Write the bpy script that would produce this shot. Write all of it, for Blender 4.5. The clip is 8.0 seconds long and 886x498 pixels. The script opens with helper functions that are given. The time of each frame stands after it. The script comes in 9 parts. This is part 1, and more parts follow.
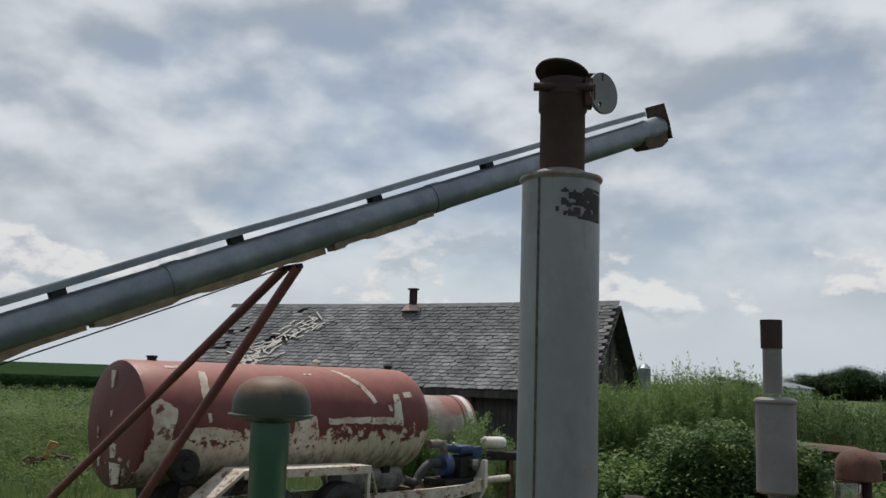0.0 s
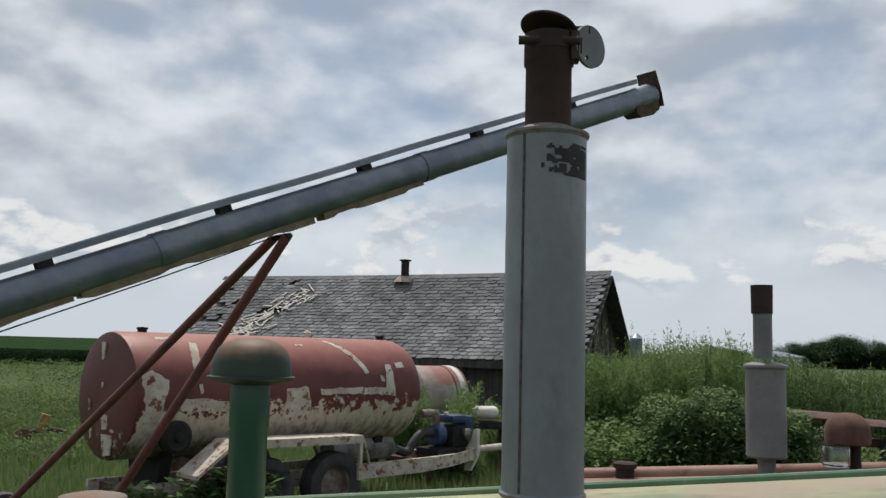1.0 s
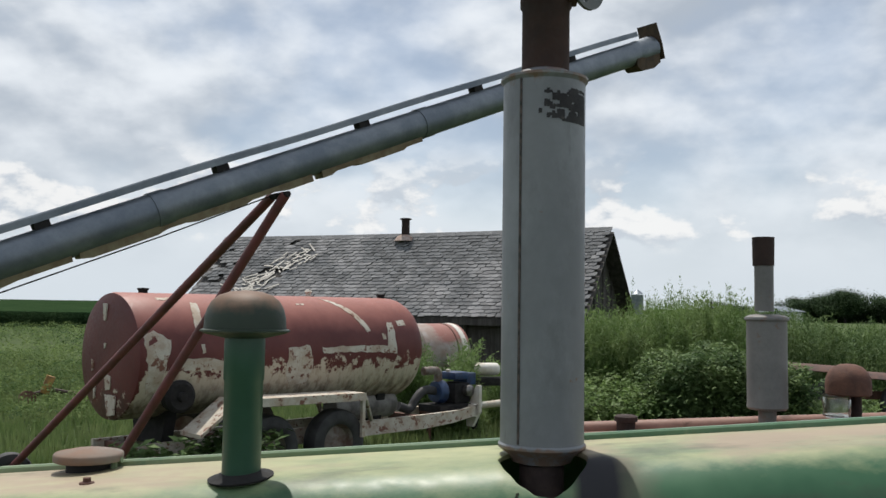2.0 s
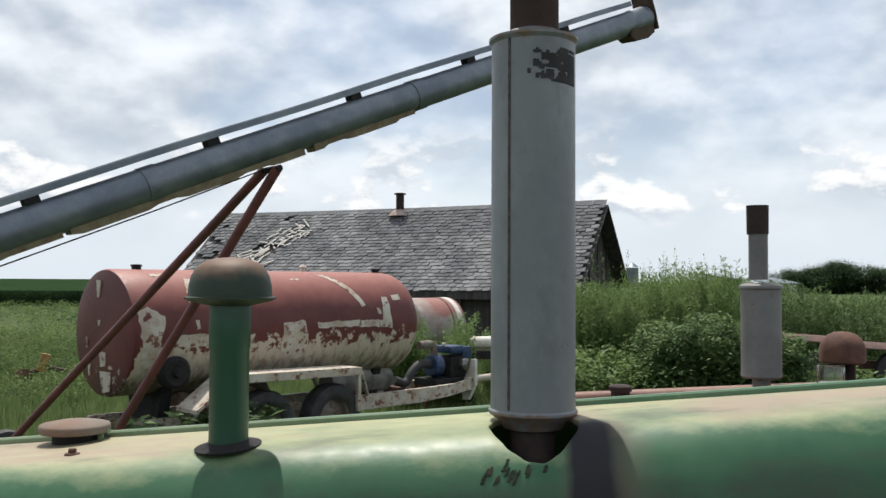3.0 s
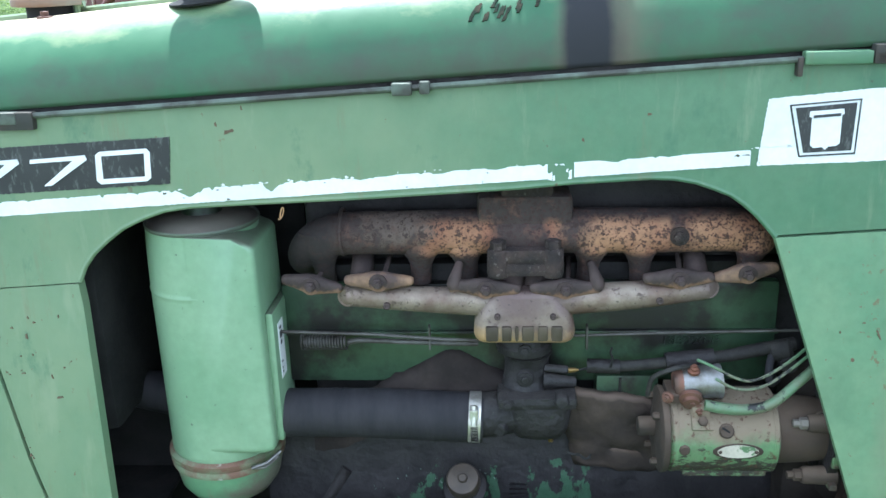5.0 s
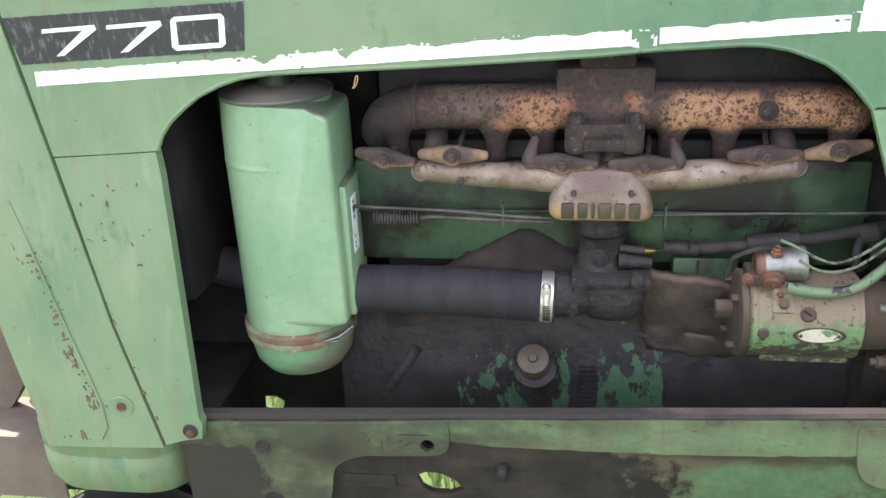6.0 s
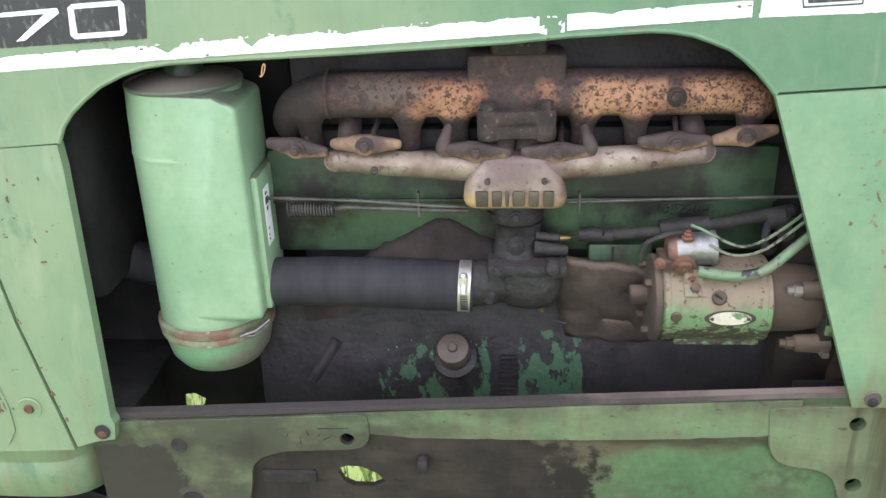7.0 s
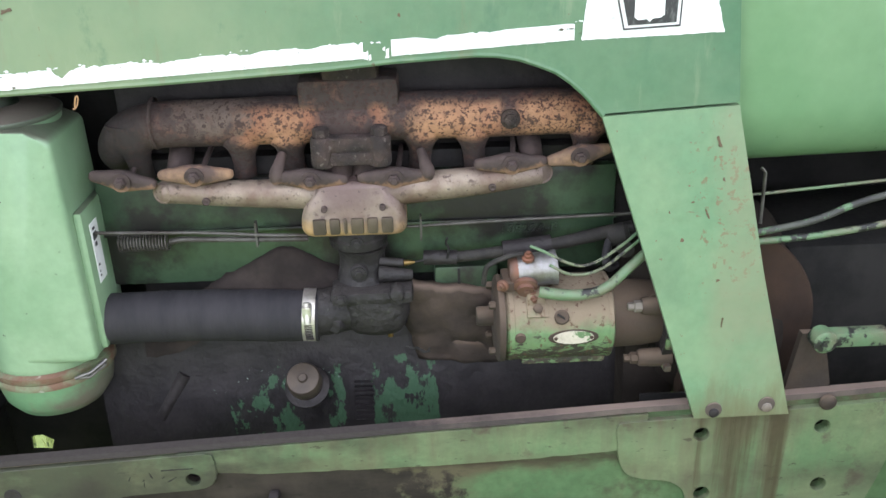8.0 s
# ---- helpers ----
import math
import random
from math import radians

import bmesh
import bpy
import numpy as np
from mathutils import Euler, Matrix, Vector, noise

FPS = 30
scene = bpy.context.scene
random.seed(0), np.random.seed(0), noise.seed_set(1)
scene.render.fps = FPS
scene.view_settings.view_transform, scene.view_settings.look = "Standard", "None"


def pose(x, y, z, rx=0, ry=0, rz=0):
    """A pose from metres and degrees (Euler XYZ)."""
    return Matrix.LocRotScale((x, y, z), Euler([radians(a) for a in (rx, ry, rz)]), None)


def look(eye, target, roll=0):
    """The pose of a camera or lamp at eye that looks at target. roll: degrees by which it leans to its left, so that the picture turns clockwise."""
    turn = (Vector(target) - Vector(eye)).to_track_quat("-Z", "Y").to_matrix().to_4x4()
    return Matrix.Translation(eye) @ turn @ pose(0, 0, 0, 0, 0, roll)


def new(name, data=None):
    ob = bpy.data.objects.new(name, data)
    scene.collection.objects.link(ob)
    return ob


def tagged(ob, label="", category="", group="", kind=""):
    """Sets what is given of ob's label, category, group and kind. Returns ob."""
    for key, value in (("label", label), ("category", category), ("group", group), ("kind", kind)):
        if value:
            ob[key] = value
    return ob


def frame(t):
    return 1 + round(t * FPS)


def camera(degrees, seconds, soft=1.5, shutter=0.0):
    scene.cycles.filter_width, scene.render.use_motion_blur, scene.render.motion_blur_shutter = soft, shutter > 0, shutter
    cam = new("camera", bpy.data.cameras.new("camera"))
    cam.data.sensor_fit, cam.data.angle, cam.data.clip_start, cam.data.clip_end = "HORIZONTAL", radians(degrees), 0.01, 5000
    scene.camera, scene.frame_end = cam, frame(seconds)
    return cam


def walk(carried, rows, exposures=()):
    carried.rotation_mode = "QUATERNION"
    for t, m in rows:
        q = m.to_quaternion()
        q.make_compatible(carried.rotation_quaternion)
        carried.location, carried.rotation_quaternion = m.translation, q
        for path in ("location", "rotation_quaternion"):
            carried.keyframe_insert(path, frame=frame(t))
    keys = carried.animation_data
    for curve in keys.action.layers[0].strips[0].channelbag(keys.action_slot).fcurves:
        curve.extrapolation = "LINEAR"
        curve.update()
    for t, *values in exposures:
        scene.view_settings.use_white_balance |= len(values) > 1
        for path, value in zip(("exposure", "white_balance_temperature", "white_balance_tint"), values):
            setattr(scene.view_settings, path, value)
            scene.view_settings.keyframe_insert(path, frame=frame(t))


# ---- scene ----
cam = camera(52.8, 8.0)
PATH = [
    (0, (-0.19, -1.52, 1.799), (-0.216, 0.46, 2.081), 1.9),
    (0.5, (-0.187, -1.51, 1.794), (-0.204, 0.473, 2.053), 1.6),
    (1, (-0.175, -1.483, 1.782), (-0.182, 0.504, 2.002), 1.5),
    (1.5, (-0.173, -1.465, 1.776), (-0.178, 0.528, 1.946), 1.1),
    (1.7, (-0.171, -1.46, 1.774), (-0.179, 0.534, 1.925), 1.0),
    (2.8, (-0.158, -1.43, 1.758), (-0.153, 0.569, 1.8445), 0.4),
    (3, (-0.156, -1.426, 1.755), (-0.152, 0.572, 1.828), 0.3),
    (3.5, (-0.144, -1.416, 1.729), (-0.148, 0.584, 1.689), -0.1),
    (4, (-0.135, -1.398, 1.664), (-0.139, 0.583, 1.385), -0.5),
    (4.5, (-0.122, -1.383, 1.61), (-0.134, 0.551, 1.103), -1.3),
    (5, (-0.107, -1.383, 1.566), (-0.163, 0.511, 0.927), -1.8),
    (5.2, (-0.106, -1.384, 1.551), (-0.19, 0.5, 0.867), -1.86),
    (6.3, (-0.124, -1.388, 1.4885), (-0.345, 0.42, 0.668), -2.62),
    (6.5, (-0.115, -1.386, 1.487), (-0.304, 0.426, 0.661), -2.4),
    (7, (-0.081, -1.377, 1.487), (-0.159, 0.446, 0.667), -1.9),
    (7.5, (-0.029, -1.358, 1.496), (-0.009, 0.465, 0.674), -1.8),
    (8, (0.023, -1.338, 1.513), (0.142, 0.477, 0.682), -1.6),
]
EXPOSURES = [(0, -0.40, 6500, 10), (1.5, -0.2, 6500, 10), (3.0, 0.08, 6500, 10), (3.6, 0.14, 6450, 7), (4.1, 0.38, 6350, 6), (4.6, 1.56, 6250, 4), (5.0, 1.95, 5500, 4), (5.2, 2.06, 5800, 8), (6.3, 2.2, 6550, 17), (7.0, 2.37, 6600, 17), (7.5, 2.54, 6750, 18), (8, 2.26, 6600, 15)]
walk(cam, [(t, look(eye, target, roll)) for t, eye, target, roll in PATH], EXPOSURES)

# ---- world and light ----
SUN_EL, SUN_AZ = 67.5, -17.0  # degrees; azimuth from +y towards +x


def make_world():
    world = bpy.data.worlds.new("sky")
    scene.world = world
    world.use_nodes = True
    nt = world.node_tree
    nt.nodes.clear()
    n, link = nt.nodes.new, nt.links.new
    out, bg = n("ShaderNodeOutputWorld"), n("ShaderNodeBackground")
    sky = n("ShaderNodeTexSky")
    sky.sky_type, sky.sun_disc = "NISHITA", False
    sky.sun_elevation, sky.sun_rotation = radians(SUN_EL), radians(SUN_AZ % 360)
    sky.air_density, sky.dust_density = 1.0, 0.6
    dim = n("ShaderNodeMix")
    dim.data_type, dim.blend_type = "RGBA", "MULTIPLY"
    dim.inputs["Factor"].default_value = 1.0
    dim.inputs[7].default_value = (0.115, 0.115, 0.115, 1)
    link(sky.outputs[0], dim.inputs[6])
    co = n("ShaderNodeTexCoord")

    def puffs(lift, place, stretch, size, rough):
        mp, t = n("ShaderNodeMapping"), n("ShaderNodeTexNoise")
        mp.inputs["Location"].default_value = (place[0], place[1], place[2] + lift)
        mp.inputs["Scale"].default_value = stretch
        link(co.outputs["Generated"], mp.inputs[0])
        link(mp.outputs[0], t.inputs["Vector"])
        t.inputs["Scale"].default_value, t.inputs["Detail"].default_value, t.inputs["Roughness"].default_value = size, 10, rough
        return t.outputs["Fac"]

    def ramp(value, lo, hi):
        r = n("ShaderNodeMapRange")
        r.interpolation_type = "SMOOTHSTEP"
        r.inputs[1].default_value, r.inputs[2].default_value = lo, hi
        link(value, r.inputs[0])
        return r.outputs[0]

    def math_node(op, a, b):
        m = n("ShaderNodeMath")
        m.operation = op
        for sock, v in zip(m.inputs, (a, b)):
            if isinstance(v, float):
                sock.default_value = v
            else:
                link(v, sock)
        return m.outputs[0]

    def blend(fac, a, b):
        x = n("ShaderNodeMix")
        x.data_type = "RGBA"
        link(fac, x.inputs["Factor"])
        for sock, v in ((x.inputs[6], a), (x.inputs[7], b)):
            if isinstance(v, tuple):
                sock.default_value = v
            else:
                link(v, sock)
        return x.outputs[2]

    # broken high cloud: coverage, and shading from the thickness just above
    high = ((0.35, 0.0, 0.6), (1.0, 1.0, 1.7), 4.6, 0.47)
    here, above = puffs(0.0, *high), puffs(0.05, *high)
    cover = ramp(here, 0.36, 0.58)
    body = ramp(math_node("SUBTRACT", here, above), -0.13, 0.12)
    tone = blend(body, (0.48, 0.54, 0.615, 1), (0.91, 0.955, 1.0, 1))
    mix = n("ShaderNodeMix")
    mix.data_type = "RGBA"
    scale = n("ShaderNodeMath")
    scale.operation = "MULTIPLY_ADD"
    scale.inputs[1].default_value, scale.inputs[2].default_value = 0.38, 0.58
    link(cover, scale.inputs[0])
    link(scale.outputs[0], mix.inputs["Factor"])
    link(dim.outputs[2], mix.inputs[6])
    link(tone, mix.inputs[7])
    # a row of small fair-weather clouds low over the horizon, flat below and heaped above
    up = n("ShaderNodeSeparateXYZ")
    link(co.outputs["Generated"], up.inputs[0])
    low = ((3.1, 1.7, 0.2), (1.0, 1.0, 1.7), 8.0, 0.53)
    heap, heap_above = puffs(0.0, *low), puffs(0.018, *low)
    band = math_node("MULTIPLY", ramp(up.outputs[2], 0.055, 0.085), ramp(up.outputs[2], 0.19, 0.12))
    fluff = math_node("MULTIPLY", ramp(math_node("ADD", heap, math_node("MULTIPLY", band, 0.06)), 0.545, 0.60), band)
    heap_tone = blend(ramp(math_node("SUBTRACT", heap, heap_above), -0.05, 0.045), (0.60, 0.66, 0.73, 1), (1.0, 1.0, 0.99, 1))
    haze = blend(ramp(up.outputs[2], 0.20, 0.0), mix.outputs[2], (0.72, 0.79, 0.85, 1))
    link(blend(math_node("MULTIPLY", fluff, 0.85), haze, heap_tone), bg.inputs[0])
    bg.inputs[1].default_value = 1.0
    link(bg.outputs[0], out.inputs[0])


make_world()
sun = new("sun", bpy.data.lights.new("sun", "SUN"))
sun.data.energy, sun.data.angle, sun.data.color = 4.6, radians(0.6), (1.0, 0.95, 0.87)
_e, _a = radians(SUN_EL), radians(SUN_AZ)
sun.matrix_world = look((0, 0, 0), (-math.sin(_a) * math.cos(_e), -math.cos(_a) * math.cos(_e), -math.sin(_e)))
sun.location = (-20, 40, 60)

# ---- materials ----


def material(name, base, second=None, scale=6.0, spread=(0.4, 0.62), rough=0.5, metal=0.0, bump=0.1, bump_scale=60.0,
             third=None, third_scale=14.0, third_at=(0.62, 0.66), spec=0.5, stretch=(1, 1, 1), third_rough=None,
             fine=0.12, translucent=0.0, third_stretch=(1, 1, 1), coord="Object", random_amount=0.0):
    """Two-scale procedural surface: base to second by large noise, third as ragged patches, plus fine grain and relief."""
    m = bpy.data.materials.new(name)
    m.use_nodes = True
    nt = m.node_tree
    n, link = nt.nodes.new, nt.links.new
    b = nt.nodes["Principled BSDF"]
    tc = n("ShaderNodeTexCoord")

    def mapped(s):
        mp = n("ShaderNodeMapping")
        mp.inputs["Scale"].default_value = s
        link(tc.outputs[coord], mp.inputs[0])
        return mp.outputs[0]

    def noise_fac(vec, sc, detail, lo, hi, rg=0.6):
        t, r = n("ShaderNodeTexNoise"), n("ShaderNodeMapRange")
        t.inputs["Scale"].default_value, t.inputs["Detail"].default_value, t.inputs["Roughness"].default_value = sc, detail, rg
        link(vec, t.inputs["Vector"])
        r.inputs[1].default_value, r.inputs[2].default_value = lo, hi
        link(t.outputs["Fac"], r.inputs[0])
        return r.outputs[0]

    def mix(fac, a, c, blend="MIX"):
        x = n("ShaderNodeMix")
        x.data_type, x.blend_type = "RGBA", blend
        for sock, v in ((x.inputs["Factor"], fac), (x.inputs[6], a), (x.inputs[7], c)):
            if isinstance(v, (tuple, list)):
                sock.default_value = (*v[:3], 1)
            elif isinstance(v, float):
                sock.default_value = v
            else:
                link(v, sock)
        return x.outputs[2]

    vec = mapped(stretch)
    col = tuple(base)
    if second:
        col = mix(noise_fac(vec, scale, 6, *spread), col, second)
    grain = noise_fac(vec, scale * 11 + 9, 4, 0.25, 0.75)
    g = n("ShaderNodeMapRange")
    g.inputs[3].default_value, g.inputs[4].default_value = 1 - fine, 1 + fine
    link(grain, g.inputs[0])
    gc = n("ShaderNodeCombineColor")
    for k in range(3):
        link(g.outputs[0], gc.inputs[k])
    col = mix(1.0, col, gc.outputs[0], "MULTIPLY")
    if random_amount:
        oi, rr = n("ShaderNodeObjectInfo"), n("ShaderNodeMapRange")
        rr.inputs[3].default_value, rr.inputs[4].default_value = 1 - random_amount, 1 + random_amount
        link(oi.outputs["Random"], rr.inputs[0])
        rc = n("ShaderNodeCombineColor")
        for k in range(3):
            link(rr.outputs[0], rc.inputs[k])
        col = mix(1.0, col, rc.outputs[0], "MULTIPLY")
    r0 = n("ShaderNodeMapRange")
    r0.inputs[3].default_value, r0.inputs[4].default_value = max(rough - 0.1, 0.05), min(rough + 0.12, 1)
    link(grain, r0.inputs[0])
    rough_out = r0.outputs[0]
    if third:
        f = noise_fac(mapped(third_stretch), third_scale, 8, *third_at, 0.65)
        col = mix(f, col, third)
        if third_rough is not None:
            rm = n("ShaderNodeMix")
            rm.inputs[3].default_value = third_rough
            link(f, rm.inputs[0])
            link(rough_out, rm.inputs[2])
            rough_out = rm.outputs[0]
    link(col, b.inputs["Base Color"])
    link(rough_out, b.inputs["Roughness"])
    b.inputs["Metallic"].default_value = metal
    b.inputs["Specular IOR Level"].default_value = spec
    if translucent:
        tr, ms = n("ShaderNodeBsdfTranslucent"), n("ShaderNodeMixShader")
        link(col, tr.inputs["Color"])
        ms.inputs[0].default_value = translucent
        link(b.outputs[0], ms.inputs[1])
        link(tr.outputs[0], ms.inputs[2])
        link(ms.outputs[0], nt.nodes["Material Output"].inputs[0])
    if bump:
        t, bp = n("ShaderNodeTexNoise"), n("ShaderNodeBump")
        t.inputs["Scale"].default_value, t.inputs["Detail"].default_value = bump_scale, 5
        link(vec, t.inputs["Vector"])
        bp.inputs["Strength"].default_value, bp.inputs["Distance"].default_value = bump, 0.004
        link(t.outputs["Fac"], bp.inputs["Height"])
        link(bp.outputs[0], b.inputs["Normal"])
    return m


def layer(m, colour, ramps, noise_at=(8.0, 0.6), edge=(0.45, 0.55), stretch=(1, 1, 1), strength=1.0, rough=None):
    """Lays a second colour over a material where the product of axis ramps, broken up by noise, passes the edge.
    ramps: (axis, ((place, value), ...)) in the object's own metres."""
    nt = m.node_tree
    n, link = nt.nodes.new, nt.links.new
    b = nt.nodes["Principled BSDF"]
    tc, sep = n("ShaderNodeTexCoord"), n("ShaderNodeSeparateXYZ")
    link(tc.outputs["Object"], sep.inputs[0])
    total = None
    for axis, stops in ramps:
        mr, cr = n("ShaderNodeMapRange"), n("ShaderNodeValToRGB")
        lo, hi = stops[0][0], stops[-1][0]
        mr.inputs[1].default_value, mr.inputs[2].default_value = lo, hi
        link(sep.outputs[axis], mr.inputs[0])
        els = cr.color_ramp.elements
        while len(els) < len(stops):
            els.new(0.5)
        for el, (p, v) in zip(els, stops):
            el.position, el.color = (p - lo) / (hi - lo), (v, v, v, 1)
        link(mr.outputs[0], cr.inputs[0])
        if total is None:
            total = cr.outputs[0]
        else:
            mul = n("ShaderNodeMath")
            mul.operation = "MULTIPLY"
            link(total, mul.inputs[0])
            link(cr.outputs[0], mul.inputs[1])
            total = mul.outputs[0]
    mp, t, sc, add, er = n("ShaderNodeMapping"), n("ShaderNodeTexNoise"), n("ShaderNodeMath"), n("ShaderNodeMath"), n("ShaderNodeMapRange")
    mp.inputs["Scale"].default_value = stretch
    link(tc.outputs["Object"], mp.inputs[0])
    link(mp.outputs[0], t.inputs["Vector"])
    t.inputs["Scale"].default_value, t.inputs["Detail"].default_value, t.inputs["Roughness"].default_value = noise_at[0], 8, 0.65
    sc.operation, add.operation = "MULTIPLY_ADD", "ADD"
    sc.inputs[1].default_value, sc.inputs[2].default_value = noise_at[1], -0.5 * noise_at[1]
    link(t.outputs["Fac"], sc.inputs[0])
    link(sc.outputs[0], add.inputs[0])
    link(total, add.inputs[1])
    er.inputs[1].default_value, er.inputs[2].default_value = edge
    er.inputs[4].default_value = strength
    link(add.outputs[0], er.inputs[0])
    x = n("ShaderNodeMix")
    x.data_type = "RGBA"
    link(er.outputs[0], x.inputs["Factor"])
    link(b.inputs["Base Color"].links[0].from_socket, x.inputs[6])
    x.inputs[7].default_value = (*colour, 1)
    link(x.outputs[2], b.inputs["Base Color"])
    if rough is not None:
        y = n("ShaderNodeMix")
        link(er.outputs[0], y.inputs[0])
        link(b.inputs["Roughness"].links[0].from_socket, y.inputs[2])
        y.inputs[3].default_value = rough
        link(y.outputs[0], b.inputs["Roughness"])
    return m


def dusty(m, colour, lo=0.35, hi=0.9, strength=0.8, noise_scale=14.0, amount=0.5):
    """Tints faces looking up: settled dust, and lit tops put into the colour."""
    nt = m.node_tree
    n, link = nt.nodes.new, nt.links.new
    b = nt.nodes["Principled BSDF"]
    tc, sep, t, ma, mr, x = n("ShaderNodeTexCoord"), n("ShaderNodeSeparateXYZ"), n("ShaderNodeTexNoise"), n("ShaderNodeMath"), n("ShaderNodeMapRange"), n("ShaderNodeMix")
    link(tc.outputs["Normal"], sep.inputs[0])
    link(tc.outputs["Object"], t.inputs["Vector"])
    t.inputs["Scale"].default_value, t.inputs["Detail"].default_value = noise_scale, 7
    ma.operation = "MULTIPLY_ADD"
    ma.inputs[1].default_value = amount
    link(t.outputs["Fac"], ma.inputs[0])
    link(sep.outputs[2], ma.inputs[2])
    mr.inputs[1].default_value, mr.inputs[2].default_value, mr.inputs[4].default_value = lo + amount * 0.5, hi + amount * 0.5, strength
    link(ma.outputs[0], mr.inputs[0])
    x.data_type = "RGBA"
    link(mr.outputs[0], x.inputs["Factor"])
    link(b.inputs["Base Color"].links[0].from_socket, x.inputs[6])
    x.inputs[7].default_value = (*colour, 1)
    link(x.outputs[2], b.inputs["Base Color"])
    return m


GREEN = material("faded_green_paint", (0.060, 0.150, 0.080), (0.110, 0.192, 0.112), scale=4.2, spread=(0.36, 0.66), rough=0.42, bump=0.05,
                 bump_scale=18, third=(0.10, 0.065, 0.045), third_scale=34, third_at=(0.675, 0.70), third_rough=0.8, fine=0.10)
layer(GREEN, (0.205, 0.255, 0.150), [(0, ((-1.1, 0.66), (-0.3, 0.62), (0.0, 0.45), (0.2, 0.2), (0.5, 0.1)))], (4.5, 0.8), (0.34, 0.72), (1, 1, 0.7), strength=0.75)
layer(GREEN, (0.050, 0.125, 0.075), [(2, ((0.4, 0.44), (1.6, 0.40)))], (8.0, 1.0), (0.50, 0.58), (1.4, 1, 0.8), strength=0.55)
layer(GREEN, (0.25, 0.29, 0.19), [(2, ((0.4, 0.40), (0.9, 0.40), (1.6, 0.34)))], (24.0, 1.2), (0.45, 0.60), (1.5, 1, 0.25), strength=0.35)
layer(GREEN, (0.17, 0.125, 0.075), [(2, ((0.58, 0.52), (0.72, 0.45), (0.9, 0.40), (1.5, 0.36)))], (13.0, 1.2), (0.48, 0.66), (2.2, 1, 0.35), strength=0.5)
layer(GREEN, (0.13, 0.065, 0.04), [(2, ((0.4, 0.36), (1.0, 0.34), (1.6, 0.28)))], (75.0, 1.2), (0.545, 0.575), strength=0.8)
HOODGREEN = material("bleached_green_with_painted_light", (0.025, 0.093, 0.043), (0.047, 0.130, 0.063), scale=2.6, spread=(0.4, 0.7), rough=0.44, bump=0.04,
                     bump_scale=14, third=(0.08, 0.085, 0.05), third_scale=5, third_at=(0.64, 0.74), third_rough=0.6, fine=0.08, spec=0.4)
# faded crown, made paler still for the sunlit top
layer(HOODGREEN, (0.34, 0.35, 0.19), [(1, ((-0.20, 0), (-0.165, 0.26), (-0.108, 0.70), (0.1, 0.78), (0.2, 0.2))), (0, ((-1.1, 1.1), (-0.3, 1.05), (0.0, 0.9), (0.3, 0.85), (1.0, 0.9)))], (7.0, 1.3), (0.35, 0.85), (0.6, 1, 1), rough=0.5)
layer(HOODGREEN, (0.30, 0.222, 0.172), [(1, ((-0.20, 0), (-0.165, 0.08), (-0.10, 0.78), (0.1, 0.85), (0.2, 0.2))),
                                        (0, ((-1.1, 1.0), (-0.60, 0.92), (-0.45, 0.62), (-0.32, 0.40), (-0.06, 0.46), (0.06, 0.85), (0.13, 0.45), (0.20, 0.50), (0.30, 0.88), (1.0, 1.05)))], (8.0, 1.7), (0.40, 0.86), (0.55, 1, 1), rough=0.65, strength=0.78)
layer(HOODGREEN, (0.05, 0.06, 0.04), [(2, ((1.3, 0.40), (1.7, 0.40)))], (11.0, 1.1), (0.44, 0.60), (0.4, 1, 1), strength=0.6)
# darker brownish strip along the lower edge
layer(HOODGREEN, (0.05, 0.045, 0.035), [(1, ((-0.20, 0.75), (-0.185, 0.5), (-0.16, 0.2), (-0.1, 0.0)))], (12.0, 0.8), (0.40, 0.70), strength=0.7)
# scorched paint by the stack, with the muffler's shadow put into the colour
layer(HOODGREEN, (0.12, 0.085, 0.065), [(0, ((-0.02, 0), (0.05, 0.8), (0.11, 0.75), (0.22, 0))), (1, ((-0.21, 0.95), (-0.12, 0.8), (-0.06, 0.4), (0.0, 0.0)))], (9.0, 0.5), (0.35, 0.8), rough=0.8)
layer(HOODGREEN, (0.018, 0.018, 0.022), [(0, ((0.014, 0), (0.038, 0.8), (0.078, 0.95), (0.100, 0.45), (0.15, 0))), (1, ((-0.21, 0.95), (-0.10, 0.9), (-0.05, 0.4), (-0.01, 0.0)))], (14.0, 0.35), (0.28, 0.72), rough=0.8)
GRIMY_STEEL = material("grimy_steel_wire", (0.10, 0.095, 0.09), (0.05, 0.042, 0.038), scale=24, rough=0.6, metal=0.5, bump=0.2)
GREASE = material("black_grease", (0.014, 0.0118, 0.0130), (0.028, 0.0235, 0.0245), scale=14, rough=0.6, spec=0.35, bump=0.9, bump_scale=70, fine=0.3)
GREY_PAINT = material("dull_grey_metal_paint", (0.15, 0.16, 0.175), (0.19, 0.20, 0.215), scale=4, rough=0.45, bump=0.05, third=(0.16, 0.10, 0.07),
                      third_scale=30, third_at=(0.67, 0.70), fine=0.05, spec=0.4)
layer(GREY_PAINT, (0.245, 0.26, 0.28), [(2, ((1.5, 0.5), (2.2, 0.46)))], (7.0, 1.2), (0.44, 0.66), (1, 1, 0.6), strength=0.6)
layer(GREY_PAINT, (0.085, 0.09, 0.095), [(2, ((1.5, 0.42), (2.2, 0.42)))], (12.0, 1.3), (0.46, 0.66), (1, 1, 0.6), strength=0.5)
layer(GREY_PAINT, (0.06, 0.058, 0.06), [(2, ((1.5, 0.40), (2.2, 0.40)))], (22.0, 1.2), (0.58, 0.66), (1, 1, 0.12), strength=0.5)
